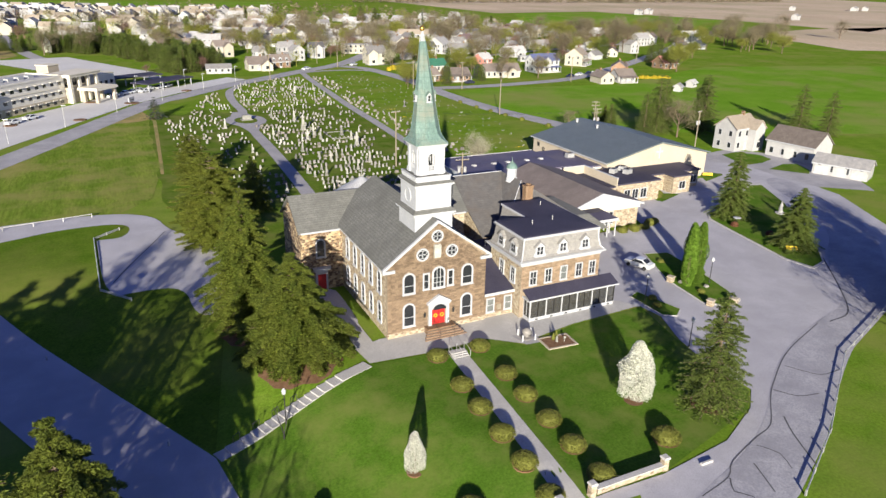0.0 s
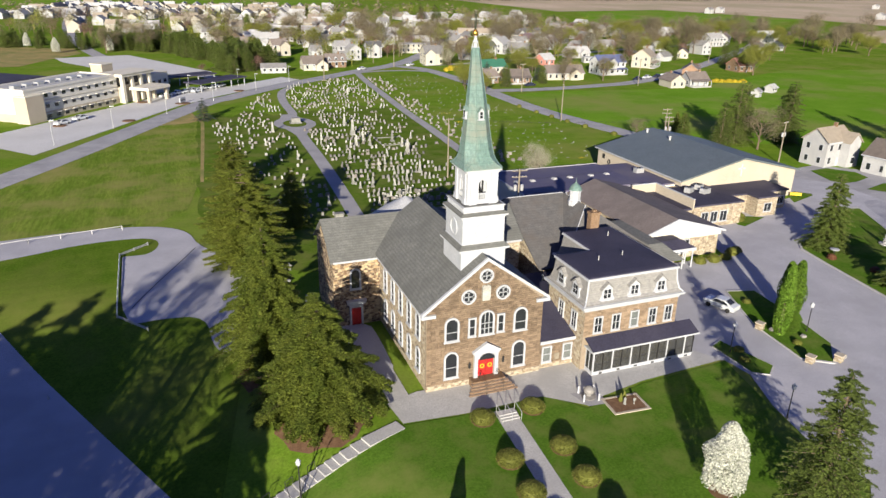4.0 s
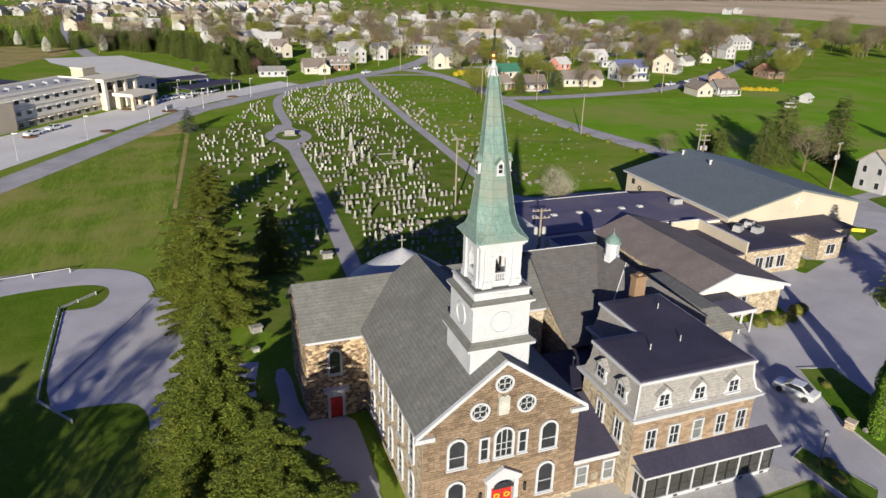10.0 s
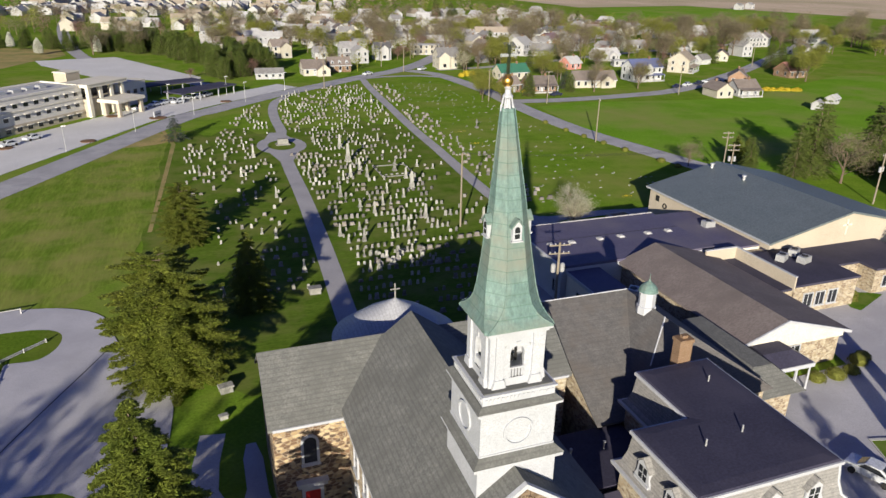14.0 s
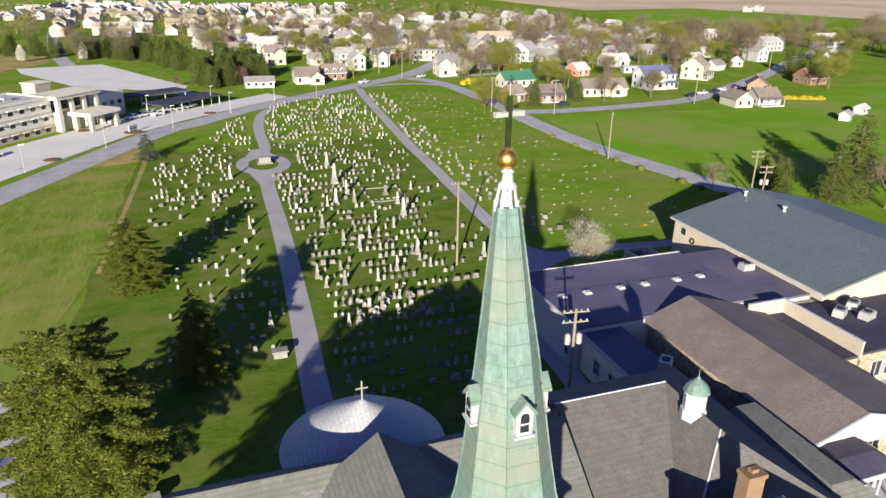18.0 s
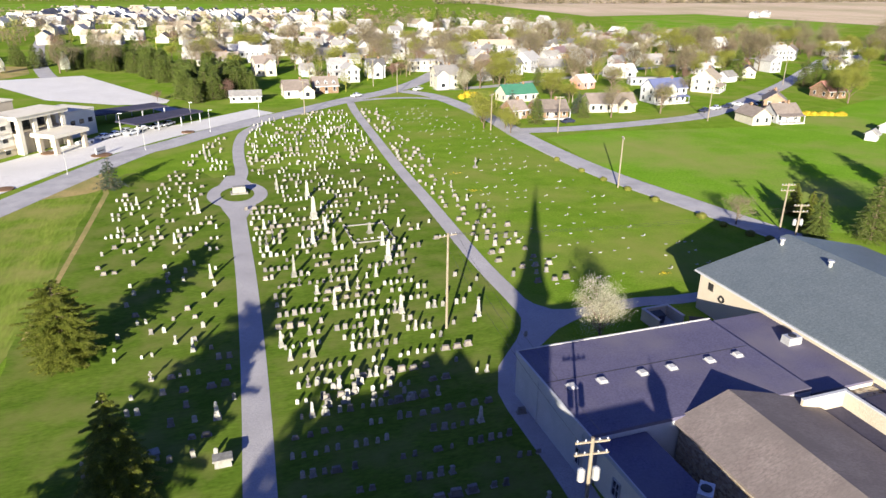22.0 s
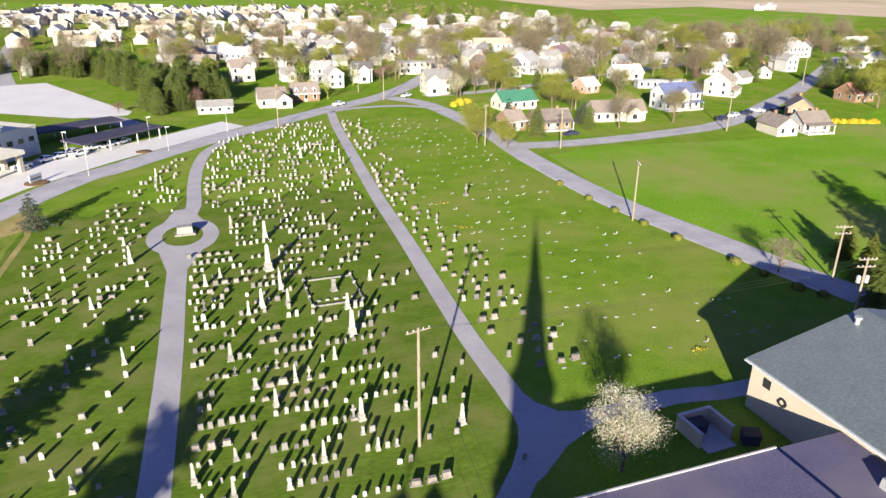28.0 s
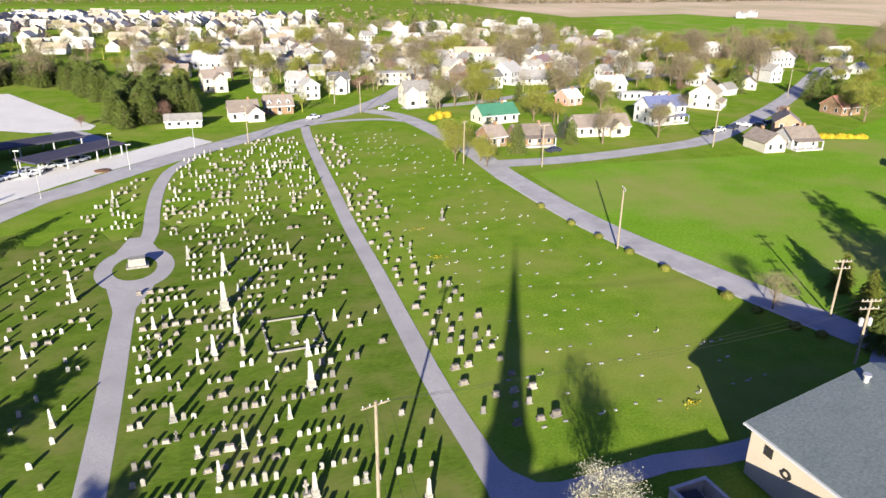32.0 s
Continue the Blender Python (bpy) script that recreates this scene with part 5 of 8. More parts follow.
part("link_roof", Shape().box(12.16, 20.0, -7.0, 8.5, 4.3, 4.6), "annex_roof", an, "lower dark roof beside the hall")
part("roof_seam", Shape().box(-12.0, 11.8, 1.55, 1.62, 5.25, 5.27), "iron", an)
for u in (-10.0, -6.7, -2.1, 1.3, 5.9, 9.4):
    sk = part("skylight", Shape().box(u - 0.42, u + 0.42, -0.2, 0.65, 5.2, 5.5, 0.08), "roof_light", an, "pale domed skylight")
    part("curb", Shape().box(u - 0.5, u + 0.5, -0.28, 0.73, 5.2, 5.3), "steel", sk)
window_on(an, "x", -12.2, -1, square, -5.6, 1.2, 2.9, 0.5, (1, 0), 0.1)
for v in (-6.0, 2.6):
    part("downpipe", Shape().tube((-12.33, v, 0.1), (-12.33, v, 4.9), 0.06), "white", an)

# bin enclosure behind the hall
en = base("bin_enclosure", 52.2, 68.6, 0, 2, label="tan walled bin enclosure with dark bins", category="enclosure")
part("wall", Shape().box(-2.0, 2.0, 1.6, 1.85, 0, 1.6).box(-2.0, -1.75, -1.6, 1.6, 0, 1.6).box(1.75, 2.0, -1.6, 1.6, 0, 1.6), "tan", en)
part("wall_cap", Shape().box(-2.06, 2.06, 1.54, 1.91, 1.6, 1.68).box(-2.06, -1.69, -1.66, 1.54, 1.6, 1.68).box(1.69, 2.06, -1.66, 1.54, 1.6, 1.68), "concrete", en)
part("slab", Shape().box(-1.7, 1.7, -2.6, 1.55, 0.03, 0.12), "concrete", en)
for u, v in ((-0.6, 0.4), (3.2, -2.6)):
    bn = base("waste_bin", 52.2 + u, 68.6 + v, 0.12, -3 + 9 * v, label="dark steel waste bin with sloping lid", category="bin", group="waste bins")
    part("body", Shape().loft([[(x * k, y * k, z) for x, y in ((-0.85, -0.6), (0.85, -0.6), (0.85, 0.6), (-0.85, 0.6))] for k, z in ((0.88, 0.0), (1.0, 1.1))]), "membrane", bn)
    part("lid", Shape().loft([[(x, -0.66, 1.12), (x, 0.66, 1.3), (x, 0.66, 1.36), (x, -0.66, 1.18)] for x in (-0.9, 0.9)]), "iron", bn)

ac = base("rooftop_unit", 57.2, 53.2, 4.6, label="grey rooftop air unit", category="air conditioner", group="rooftop units")
part("casing", Shape().box(-0.9, 0.9, -0.6, 0.6, 0, 0.9, 0.04), "steel", ac)
part("fan_grille", Shape().lathe(0, 0, [(0.45, 0.88), (0.45, 0.98), (0.1, 1.0)], 12), "iron", ac)
for x, y, z in ((32.2, 36.0, 4.55), (58.4, 39.5, 4.4), (60.8, 38.0, 4.4), (61.5, 40.5, 4.4)):
    copy_thing(ac, pose(x, y, z, 0, 0, 20 * (x % 3)))

# big metal-roofed hall
hl = base("sports_hall", 73.5, 57, 0, label="large tan hall with blue-grey metal gable roof", category="building")
part("wall", Shape().prism([(-14, 0), (14, 0), (14, 5.4), (0, 8.6), (-14, 5.4)], "y", -14, 14.3), "tan", hl)
for sx in (-1, 1):
    part("roof", Shape().loft([[(sx * 14.5, y, 5.4), (sx * 14.5, y, 5.6), (0, y, 8.95), (0, y, 8.7)] for y in (-14.5, 14.8)]), "metal_roof", hl, "blue-grey ribbed metal roof")
    part("gutter", Shape().box(min(sx * 14.5, sx * 14.7), max(sx * 14.5, sx * 14.7), -14.5, 14.8, 5.3, 5.5), "white", hl)
part("rake_trim", Shape().loft([[(-14.6, y, 5.3), (-14.6, y, 5.62), (0, y, 8.98), (14.6, y, 5.62), (14.6, y, 5.3), (0, y, 8.66)] for y in (-14.65, -14.5)]), "metal_roof", hl)
part("wall_cross", Shape().box(-0.12, 0.12, -14.1, -14, 5.2, 7.6).box(-0.9, 0.9, -14.1, -14, 6.6, 6.85), "cream", hl, "raised cross on the gable wall")
for v in (13.0, 5.0):
    part("roof_vent", Shape().lathe(-2.5, v, [(0.25, 8.0), (0.25, 8.9), (0.4, 9.0), (0.4, 9.2)], 10), "steel", hl)
part("wall_emblem", Shape().box(-14.08, -14, 11.6, 12.5, 3.5, 4.5), "iron", hl, "small dark wall emblem")
part("wall_emblem", Shape().ring([(9.9 + 0.6 * math.cos(a * 0.45 + 1.2), 3.2 + 0.5 * math.sin(a * 0.45 + 1.2)) for a in range(12)], [(9.9 + 0.34 * math.cos(a * 0.45 + 1.2), 3.2 + 0.26 * math.sin(a * 0.45 + 1.2)) for a in range(12)], "x", -14.08, -14), "iron", hl, "dark curved wall emblem")
blk = base("stone_block", 63, 38.5, 0, label="flat-roofed stone entrance block with cream parapet", category="building")
part("wall", Shape().box(-9, 1.6, -6.0, 6.0, 0, 4.0), "rubble", blk)
part("wall", Shape().box(1.6, 7.0, -1.5, 4.5, 0, 3.6).box(7.0, 11.6, -4.3, 4.5, 0, 3.6).box(11.6, 16.5, -1.5, 4.5, 0, 3.6), "rubble", blk)
part("roof", Shape().box(-9.2, 1.8, -6.2, 4.35, 4.0, 4.3).box(-3.6, 1.8, 4.35, 6.0, 4.0, 4.3), "membrane", blk)
part("roof", Shape().box(1.8, 6.7, -1.8, 4.45, 3.6, 3.9).box(6.7, 11.9, -4.6, 4.45, 3.6, 3.9).box(11.9, 16.8, -1.8, 4.45, 3.6, 3.9), "membrane", blk)
# Tan in place of cream puts the weaker light on this wall into its colour.
part("parapet_wall", Shape().box(-9.45, -9.22, -6.2, 4.4, 3.6, 5.5).box(-14.5, -9.22, 4.4, 4.65, 3.6, 5.5), "tan", blk, "cream parapet wall with shade put in as tan")
part("parapet_coping", Shape().box(-9.5, -9.17, -6.25, 4.35, 5.5, 5.62).box(-14.5, -9.17, 4.35, 4.7, 5.5, 5.62), "white", blk)
part("infill_roof", Shape().box(-12.0, -9.2, -6, 5.6, 3.6, 3.9), "membrane", blk)
part("infill_wall", Shape().box(-12.0, -9.2, -5.9, 5.5, 0, 3.6), "rubble", blk)
for u in (-6.5, -4.5, -2.4):
    window_on(blk, "y", -6.0, -1, square, u, 1.0, 2.8, 0.7, (1, 0), 0.12)
for u, v in ((9.4, -4.3), (13.2, -1.5), (15.2, -1.5)):
    window_on(blk, "y", v, -1, square, u, 1.0, 2.5, 0.8, (1, 0), 0.08)


# ---- trees and shrubs ----
def leaf_quad(s, p, size, rng, flat=0.0, slim=1.0):
    """One small leaf or spray, turned at random; flat: how far it lies level."""
    a = rng.uniform(0, 2 * math.pi)
    t = rng.uniform(-1, 1) * (1 - flat)
    u = Vector((math.cos(a), math.sin(a), t * 0.6)).normalized()
    w = u.cross(Vector((rng.uniform(-1, 1) * (1 - flat), rng.uniform(-1, 1) * (1 - flat), 1))).normalized()
    l, b = size * rng.uniform(0.7, 1.3), size * rng.uniform(0.35, 0.6) * slim
    n = len(s.v)
    s.v.extend([tuple(p - u * l * 0.5), tuple(p + w * b * 0.5), tuple(p + u * l * 0.5), tuple(p - w * b * 0.5)])
    s.f.append((n, n + 1, n + 2, n + 3))


def conifer(seed, h, r, clear, count, size, mat, name="spruce_tree", label="", droop=0.35, power=0.8, skirt=1.0):
    """A spruce: tapered trunk, whorls of drooping boughs carrying small sprays, ragged outline."""
    rng = random.Random(seed)
    th = base(name, 0, 0, 0, label=label, category="tree")
    part("trunk", Shape().lathe(0, 0, [(h * 0.022, -0.3), (h * 0.017, h * 0.3), (0.03, h * 0.97)], 7), "bark", th)
    s, limbs = Shape(), Shape()
    tiers = max(10, int(h * 2.1))
    for i in range(tiers):
        f = (i + rng.random() * 0.7) / tiers
        z = h * (clear + (1 - clear) * f)
        reach = r * ((1 - f) ** power if power > 0 else 1 - max(0.0, (f - 0.2) / 0.8) ** 1.5 if power == 0 else math.sqrt(1 - ((f - 0.35) / 0.68) ** 2)) * min(1.0, skirt + (1 - skirt) * f / 0.22) * rng.uniform(0.8, 1.1) + 0.15
        nb = max(4, int(11 * (1 - f) + 4))
        for j in range(nb):
            a = 2 * math.pi * (j + rng.random() * 0.8) / nb
            L = reach * rng.uniform(0.62, 1.12)
            d = Vector((math.cos(a), math.sin(a), 0))
            up = 0.25 * f
            tip = Vector((0, 0, z)) + d * L + Vector((0, 0, L * (up - droop)))
            if L > 1.2 and j % 2 == 0:
                limbs.tube((0, 0, z), tip, 0.05, 0.015, 4)
            n = max(3, int(count * L / r / tiers / nb * 2.2))
            for k in range(n):
                t = rng.uniform(0.12, 1.0) ** 0.7
                side = rng.uniform(-1, 1) * 0.30 * L * (1.1 - t) + rng.uniform(-0.12, 0.1)
                sag = -droop * L * t * t + up * L * t
                p = Vector((0, 0, z + sag - abs(side) * 0.25)) + d * (L * t) + Vector((-d.y, d.x, 0)) * side
                p += Vector((rng.uniform(-1, 1), rng.uniform(-1, 1), rng.uniform(-1, 0.6))) * size * 0.35
                leaf_quad(s, p, size, rng, 0.45, 0.62)
    part("branching", limbs, "bark", th)
    part("crown", s, mat, th)
    return th


def broadleaf(seed, h, r, count, size, mat, name="deciduous_tree", label="", low=0.3, limb_count=9, column=1.0):
    """A leafy tree: trunk, forking limbs and a crown of loose clumps with gaps."""
    rng = random.Random(seed)
    th = base(name, 0, 0, 0, label=label, category="tree")
    part("trunk", Shape().lathe(0, 0, [(h * 0.03, -0.3), (h * 0.02, h * low), (h * 0.012, h * 0.65)], 7), "bark", th)
    limbs, s, tips = Shape(), Shape(), []
    for i in range(limb_count):
        a = 2 * math.pi * (i + rng.random() * 0.6) / limb_count * 2.4
        z0 = h * (low * 0.8 + 0.35 * i / limb_count)
        e = Vector((math.cos(a) * r * rng.uniform(0.45, 0.85), math.sin(a) * r * rng.uniform(0.45, 0.85), z0 + h * rng.uniform(0.18, 0.4) * column))
        limbs.tube((0, 0, z0), e, h * 0.011, h * 0.005, 5)
        for k in range(5):
            t = e + Vector((rng.uniform(-1, 1), rng.uniform(-1, 1), rng.uniform(-0.2, 1))) * r * 0.45
            limbs.tube(tuple(e), tuple(t), h * 0.005, 0.012, 4)
            tips.append(t)
            for q in range(3):
                limbs.tube(tuple(t), tuple(t + Vector((rng.uniform(-1, 1), rng.uniform(-1, 1), rng.uniform(0, 1))) * r * 0.25), 0.014, 0.006, 3)
    for q in range(6):
        tips.append(Vector((rng.uniform(-0.4, 0.4) * r, rng.uniform(-0.4, 0.4) * r, h * rng.uniform(0.75, 0.95))))
    part("branching", limbs, "bark", th)
    for i in range(count):
        c = rng.choice(tips)
        v = Vector((rng.gauss(0, 1), rng.gauss(0, 1), rng.gauss(0, 0.8))) * r * 0.20
        leaf_quad(s, c + v, size, rng)
    part("crown", s, mat, th)
    return th


def blossom_cone(seed, h, r, count, size, mat, name, label, zbase=0.12, rough=0.15, column=False):
    """A round-headed ornamental or a blunt columnar evergreen, built leaf by leaf."""
    rng = random.Random(seed)
    th = base(name, 0, 0, 0, label=label, category="tree")
    part("trunk", Shape().lathe(0, 0, [(h * 0.03, -0.2), (h * 0.015, h * 0.5)], 6), "bark", th)
    s = Shape()
    bumps = [(rng.uniform(0, 6.28), rng.uniform(0, 1), rng.uniform(0.4, 0.9)) for _ in range(26)]
    for i in range(count):
        f = rng.random()
        a = rng.uniform(0, 2 * math.pi)
        prof = math.sqrt(1 - f ** 4) * (0.72 + 0.28 * min(1, f * 4)) if column else math.sqrt(max(0.0, 1 - ((f - 0.34) / 0.68) ** 2)) * (1.2 - 0.62 * f)
        k = 1 + rough * sum(math.exp(-((math.atan2(math.sin(a - b), math.cos(a - b)) / 0.5) ** 2) - ((f - g) / 0.12) ** 2) * (q - 0.6) * 3 for b, g, q in bumps)
        rad = r * prof * k * rng.uniform(0.45, 1.12) ** 0.6
        leaf_quad(s, Vector((rad * math.cos(a), rad * math.sin(a), h * (zbase + (1 - zbase) * f))), size, rng)
    part("crown", s, mat, th)
    return th


def shrub(seed, r, h, count, size, mat, name, label):
    """A clipped mound of foliage on a mulch ring."""
    rng = random.Random(seed)
    th = base(name, 0, 0, 0, label=label, category="shrub")
    part("core", Shape().lathe(0, 0, [(r * 0.72, 0.0), (r * 0.86, h * 0.35), (r * 0.72, h * 0.75), (r * 0.3, h * 0.92)], 10), mat, th)
    s = Shape()
    for i in range(count):
        a, e = rng.uniform(0, 2 * math.pi), math.asin(rng.uniform(-0.15, 1))
        k = rng.uniform(0.88, 1.05)
        leaf_quad(s, Vector((r * k * math.cos(a) * math.cos(e), r * k * math.sin(a) * math.cos(e), h * 0.30 + h * 0.68 * k * math.sin(e))), size, rng)
    part("foliage", s, mat, th)
    return th


def plant(proto, spots, turn=37.0, group=""):
    """Sets a plant and its copies at spots (x, y, scale) or (x, y, scale, height scale)."""
    for i, sp in enumerate(spots):
        x, y, k = sp[:3]
        kz = sp[3] if len(sp) > 3 else k
        m = pose(x, y, ground_z(x, y), 0, 0, turn * i) @ Matrix.Diagonal((k, k, kz, 1))
        if i == 0:
            proto.matrix_basis = m
            ob = proto
        else:
            ob = copy_thing(proto, m)
        if group:
            ob["group"] = group


big = conifer(3, 13.2, 7.5, 0.0, 120000, 0.36, "spruce", label="broad olive green spruce with drooping boughs", power=0, skirt=0.85)
# From the third on they stand out of view, added to shade the west lawn.
plant(big, [(-17.4, 1.8, 1.02, 0.95), (-39.5, -26, 1.0, 1.4), (-68.5, -18, 1.3, 1.5), (-66, -26, 1.2, 1.5), (-74, -18, 1.3, 1.45), (-79, -15, 1.3, 1.4)], group="spruces by the west road")
# Out of view, sparse so that the shade they cast is dappled.
plant(conifer(9, 17.0, 6.2, 0.04, 8500, 0.36, "spruce", label="unseen open spruce added to dapple the west road", power=0, skirt=0.85), [(-52.5, -27.5, 1.2, 1.15), (-56, -23, 1.2, 1.15), (-58.5, -25.5, 1.3, 1.2), (-62, -19, 1.3, 1.2), (-64, -23.5, 1.3, 1.2), (-50, -22, 1.2, 1.1), (-47, -25, 1.1, 1.1)], 59, "open spruces by the west road")
plant(conifer(18, 14.4, 6.3, 0.0, 100000, 0.34, "juniper", label="broad egg-shaped golden olive spruce", droop=0.1, power=-1, skirt=0.75), [(-20.2, 41.2, 1.1, 1.0), (-19.0, 81.2, 0.6, 0.68)], 47, "rounded spruces by the cemetery")
big2 = conifer(8, 17.0, 6.0, 0.02, 110000, 0.36, "spruce", label="tall olive green spruce on the church lawn", power=0, skirt=0.75)
# All but the first stand out of view, added for the shade they cast.
plant(big2, [(-20.9, 11.5, 1.0, 1.0), (-61, -24, 1.3, 1.15), (-65.5, -21, 1.3, 1.1), (58, -28, 0.75, 0.75), (64, -24, 0.75, 0.75), (70.5, -20.5, 0.7, 0.7)], 61, "spruces on the church lawn")
dark = conifer(12, 12.5, 4.7, 0.0, 60000, 0.3, "juniper", label="dense golden olive juniper beside the cemetery", power=0, skirt=0.7)
plant(dark, [(-11.2, 55.7, 0.74, 0.85), (98.5, 91.0, 0.72), (103, 99, 0.6)], 83, "junipers by the cemetery")
loose = conifer(21, 13.5, 4.2, 0.05, 17000, 0.36, "pine", label="open spruce with drooping boughs", droop=0.22, power=0.6)
plant(loose, [(18.6, -26.6, 0.98), (105.5, 84, 0.9), (110, 84, 1.25), (114, 86, 1.2), (124, 80, 1.25), (127, 84, 1.15), (150, 68, 1.1), (155, 62, 1.0), (57, -28, 0.95), (63, -25.5, 1.0), (70, -22, 1.0), (77, -17.5, 0.9)], 47, "spruces by the drive")
plant(conifer(23, 12.6, 4.3, 0.06, 42000, 0.34, "pine", label="full dark green spruce on the drive island", droop=0.28, power=0.62), [(69.5, 18.2, 1.0, 1.0), (67.0, 2.4, 1.05, 0.82), (93, 84, 0.7, 0.75)], 75, "spruces on the drive island")
plant(conifer(33, 6.5, 3.4, 0.02, 3500, 0.45, "blue_spruce", label="broad blue spruce at the cemetery edge"), [(-20.8, 153.5, 1.0), (92, 205, 1.25), (115, 203, 1.1)], 53, "blue spruces")
plant(blossom_cone(5, 5.6, 1.45, 15000, 0.17, "blossom", "blossom_tree", "white flowering pear tree on the lawn", rough=0.42), [(12.2, -22.4, 1.12, 1.26), (-12.6, -22.0, 0.55, 0.62), (-57, 352, 1.2), (-82, 351, 1.1), (-100, 385, 1.1), (200, 300, 1.8)], 71, "white flowering trees")
plant(broadleaf(6, 7.6, 2.9, 19000, 0.14, "pale_blossom", "magnolia_tree", "broad white flowering magnolia behind the annex", 0.12, 14), [(41.6, 66.6, 0.86, 1.1), (95, 256, 1.0)], 30, "pale flowering trees")
plant(blossom_cone(7, 11.0, 0.82, 11000, 0.24, "cedar", "arborvitae", "tall bright green columnar arborvitae", 0.0, rough=0.6, column=True), [(38.9, -2.2, 1.0, 0.84), (39.9, -1.2, 1.05, 1.0), (42.9, -0.2, 1.0, 0.93), (43.7, 0.9, 0.9, 0.82), (40.9, -2.4, 0.9, 0.3)], 67, "arborvitae on the island")
ball_shrub = shrub(9, 1.27, 1.2, 2200, 0.13, "box", "clipped_shrub", "rounded clipped yew beside the walk")
spots = []
for i, y in enumerate((-6.4, -12.9, -17.3, -22.0, -26.3, -30.8)):
    spots += [(-3.0 - 0.16 * i, y, 1.0), (2.55 - 0.2 * i, y + 0.1, 1.0)]
spots += [(-10.2, -28.4, 1.05), (10.6, -29.0, 1.1)]
plant(ball_shrub, spots, 39, "clipped shrubs along the walk")
plant(shrub(10, 0.9, 1.25, 900, 0.16, "copper_bush", "barberry", "rounded bronze barberry on the lawn"), [(-22.0, -22.8, 1.0), (66, 14, 0.8), (68, 8, 0.8)], 39, "bronze shrubs")
plant(shrub(13, 0.9, 1.0, 700, 0.17, "box", "clipped_shrub", "clipped golden shrub along the road"), [(79.0, 149, 0.9), (79.6, 138, 1), (80.6, 130, 1), (81.6, 122, 1), (82.8, 114, 1.1), (85, 102.5, 1.2), (85.8, 97.5, 1.0), (87, 92, 1.1), (88.5, 89, 1.0), (41.5, 6, 0.7), (39, -5, 0.7), (31, -4, 0.8), (30, -6, 0.8), (45, 19.5, 1.2), (47.5, 19.3, 1.3), (50, 19.5, 1.1), (52.4, 20.8, 1.3), (53.8, 21.4, 1.1), (65.4, 33.4, 1.1), (66.2, 34.4, 1.4)], 39, "shrubs along the road")
for i, (x, y, sc) in enumerate([(s[0], s[1], s[2]) for s in spots] + [(12.2, -22.4, 0.9), (-12.6, -22, 0.7), (19, -26.2, 1.7), (-22, -22.8, 0.9)]):
    r = 1.15 * sc
    part("mulch_ring", Shape().lathe(x, y, [(r, ground_z(x, y) - 0.1), (r, ground_z(x, y) + 0.06), (0.1, ground_z(x, y) + 0.09)], 14), "mulch", label="ring of brown bark mulch", category="mulch", group="mulch rings")
spring_a = broadleaf(14, 11.0, 4.8, 8000, 0.4, "spring", label="tree in fresh yellow-green leaf", low=0.2)
spring_b = broadleaf(15, 12.0, 5.0, 6500, 0.3, "buds", label="brownish tree in early bud", low=0.22)
spring_c = broadleaf(16, 10.5, 4.6, 6500, 0.32, "pinkbuds", label="garden tree with reddish buds", low=0.2)
town_fir = conifer(17, 11.0, 4.2, 0.02, 2400, 0.95, "pine", label="dark green garden conifer tree", power=0.5)
rng = random.Random(5)
near_trees = [(79, 198, 0.8), (81, 181, 0.62), (111, 259, 1.2), (114, 272, 0.9), (122, 222, 0.8), (138, 214, 0.7), (153, 210, 0.7), (128, 246, 1.0), (180, 250, 0.9), (226, 204, 1.0), (240, 215, 1.1)]
near_trees += [(116, 265, 1.3), (118, 228, 1.0), (76, 189, 0.8), (82, 187, 0.7), (197, 285, 0.7), (259, 355, 1.6), (259, 341, 1.4), (222, 195, 1.3), (84, 454, 1.6)]
plant(spring_a, near_trees + [(rng.uniform(110, 400), rng.uniform(240, 440), rng.uniform(0.7, 1.3)) for _ in range(64)] + [(rng.uniform(-20, 150), rng.uniform(320, 440), rng.uniform(0.7, 1.2)) for _ in range(28)], 31, "spring trees in the village")
# Out of view, added only for the streaked shade on the west road.
plant(broadleaf(41, 13.0, 5.5, 900, 0.3, "buds", label="unseen bare tree added to streak the west road's shade", low=0.25, limb_count=8), [(-45, -40, 1.0), (-52, -44, 1.1), (-41, -48, 1.0), (-58, -40, 1.1), (-55, -23, 1.0), (-52.5, -25.5, 1.1)], 50, "bare trees by the west road")
plant(spring_b, [(60, -28, 1.0), (67, -23, 1.1), (50, -35, 0.9), (75, -19, 1.0), (88.6, 97.5, 0.45), (111.5, 77, 0.85), (104, 262, 0.9), (163, 214, 0.7), (147, 262, 0.9), (97, 258, 0.9), (196, 389, 1.5), (205, 386, 1.5), (196, 423, 1.4), (151, 241, 0.8), (142, 196, 0.8), (122, 194, 0.8), (214, 316, 1.1), (261, 291, 1.6), (259, 281, 1.4), (240, 297, 1.0), (206, 343, 0.9), (286, 363, 1.3), (93, 418, 1.4), (54, 430, 1.3), (13, 475, 1.2), (81, 324, 0.8)] + [(rng.uniform(80, 420), rng.uniform(260, 450), rng.uniform(0.8, 1.3)) for _ in range(56)] + [(rng.uniform(-60, 170), rng.uniform(340, 450), rng.uniform(0.7, 1.2)) for _ in range(24)] + [(rng.uniform(380, 520), rng.uniform(300, 420), rng.uniform(0.9, 1.4)) for _ in range(14)], 43, "budding trees in the village")
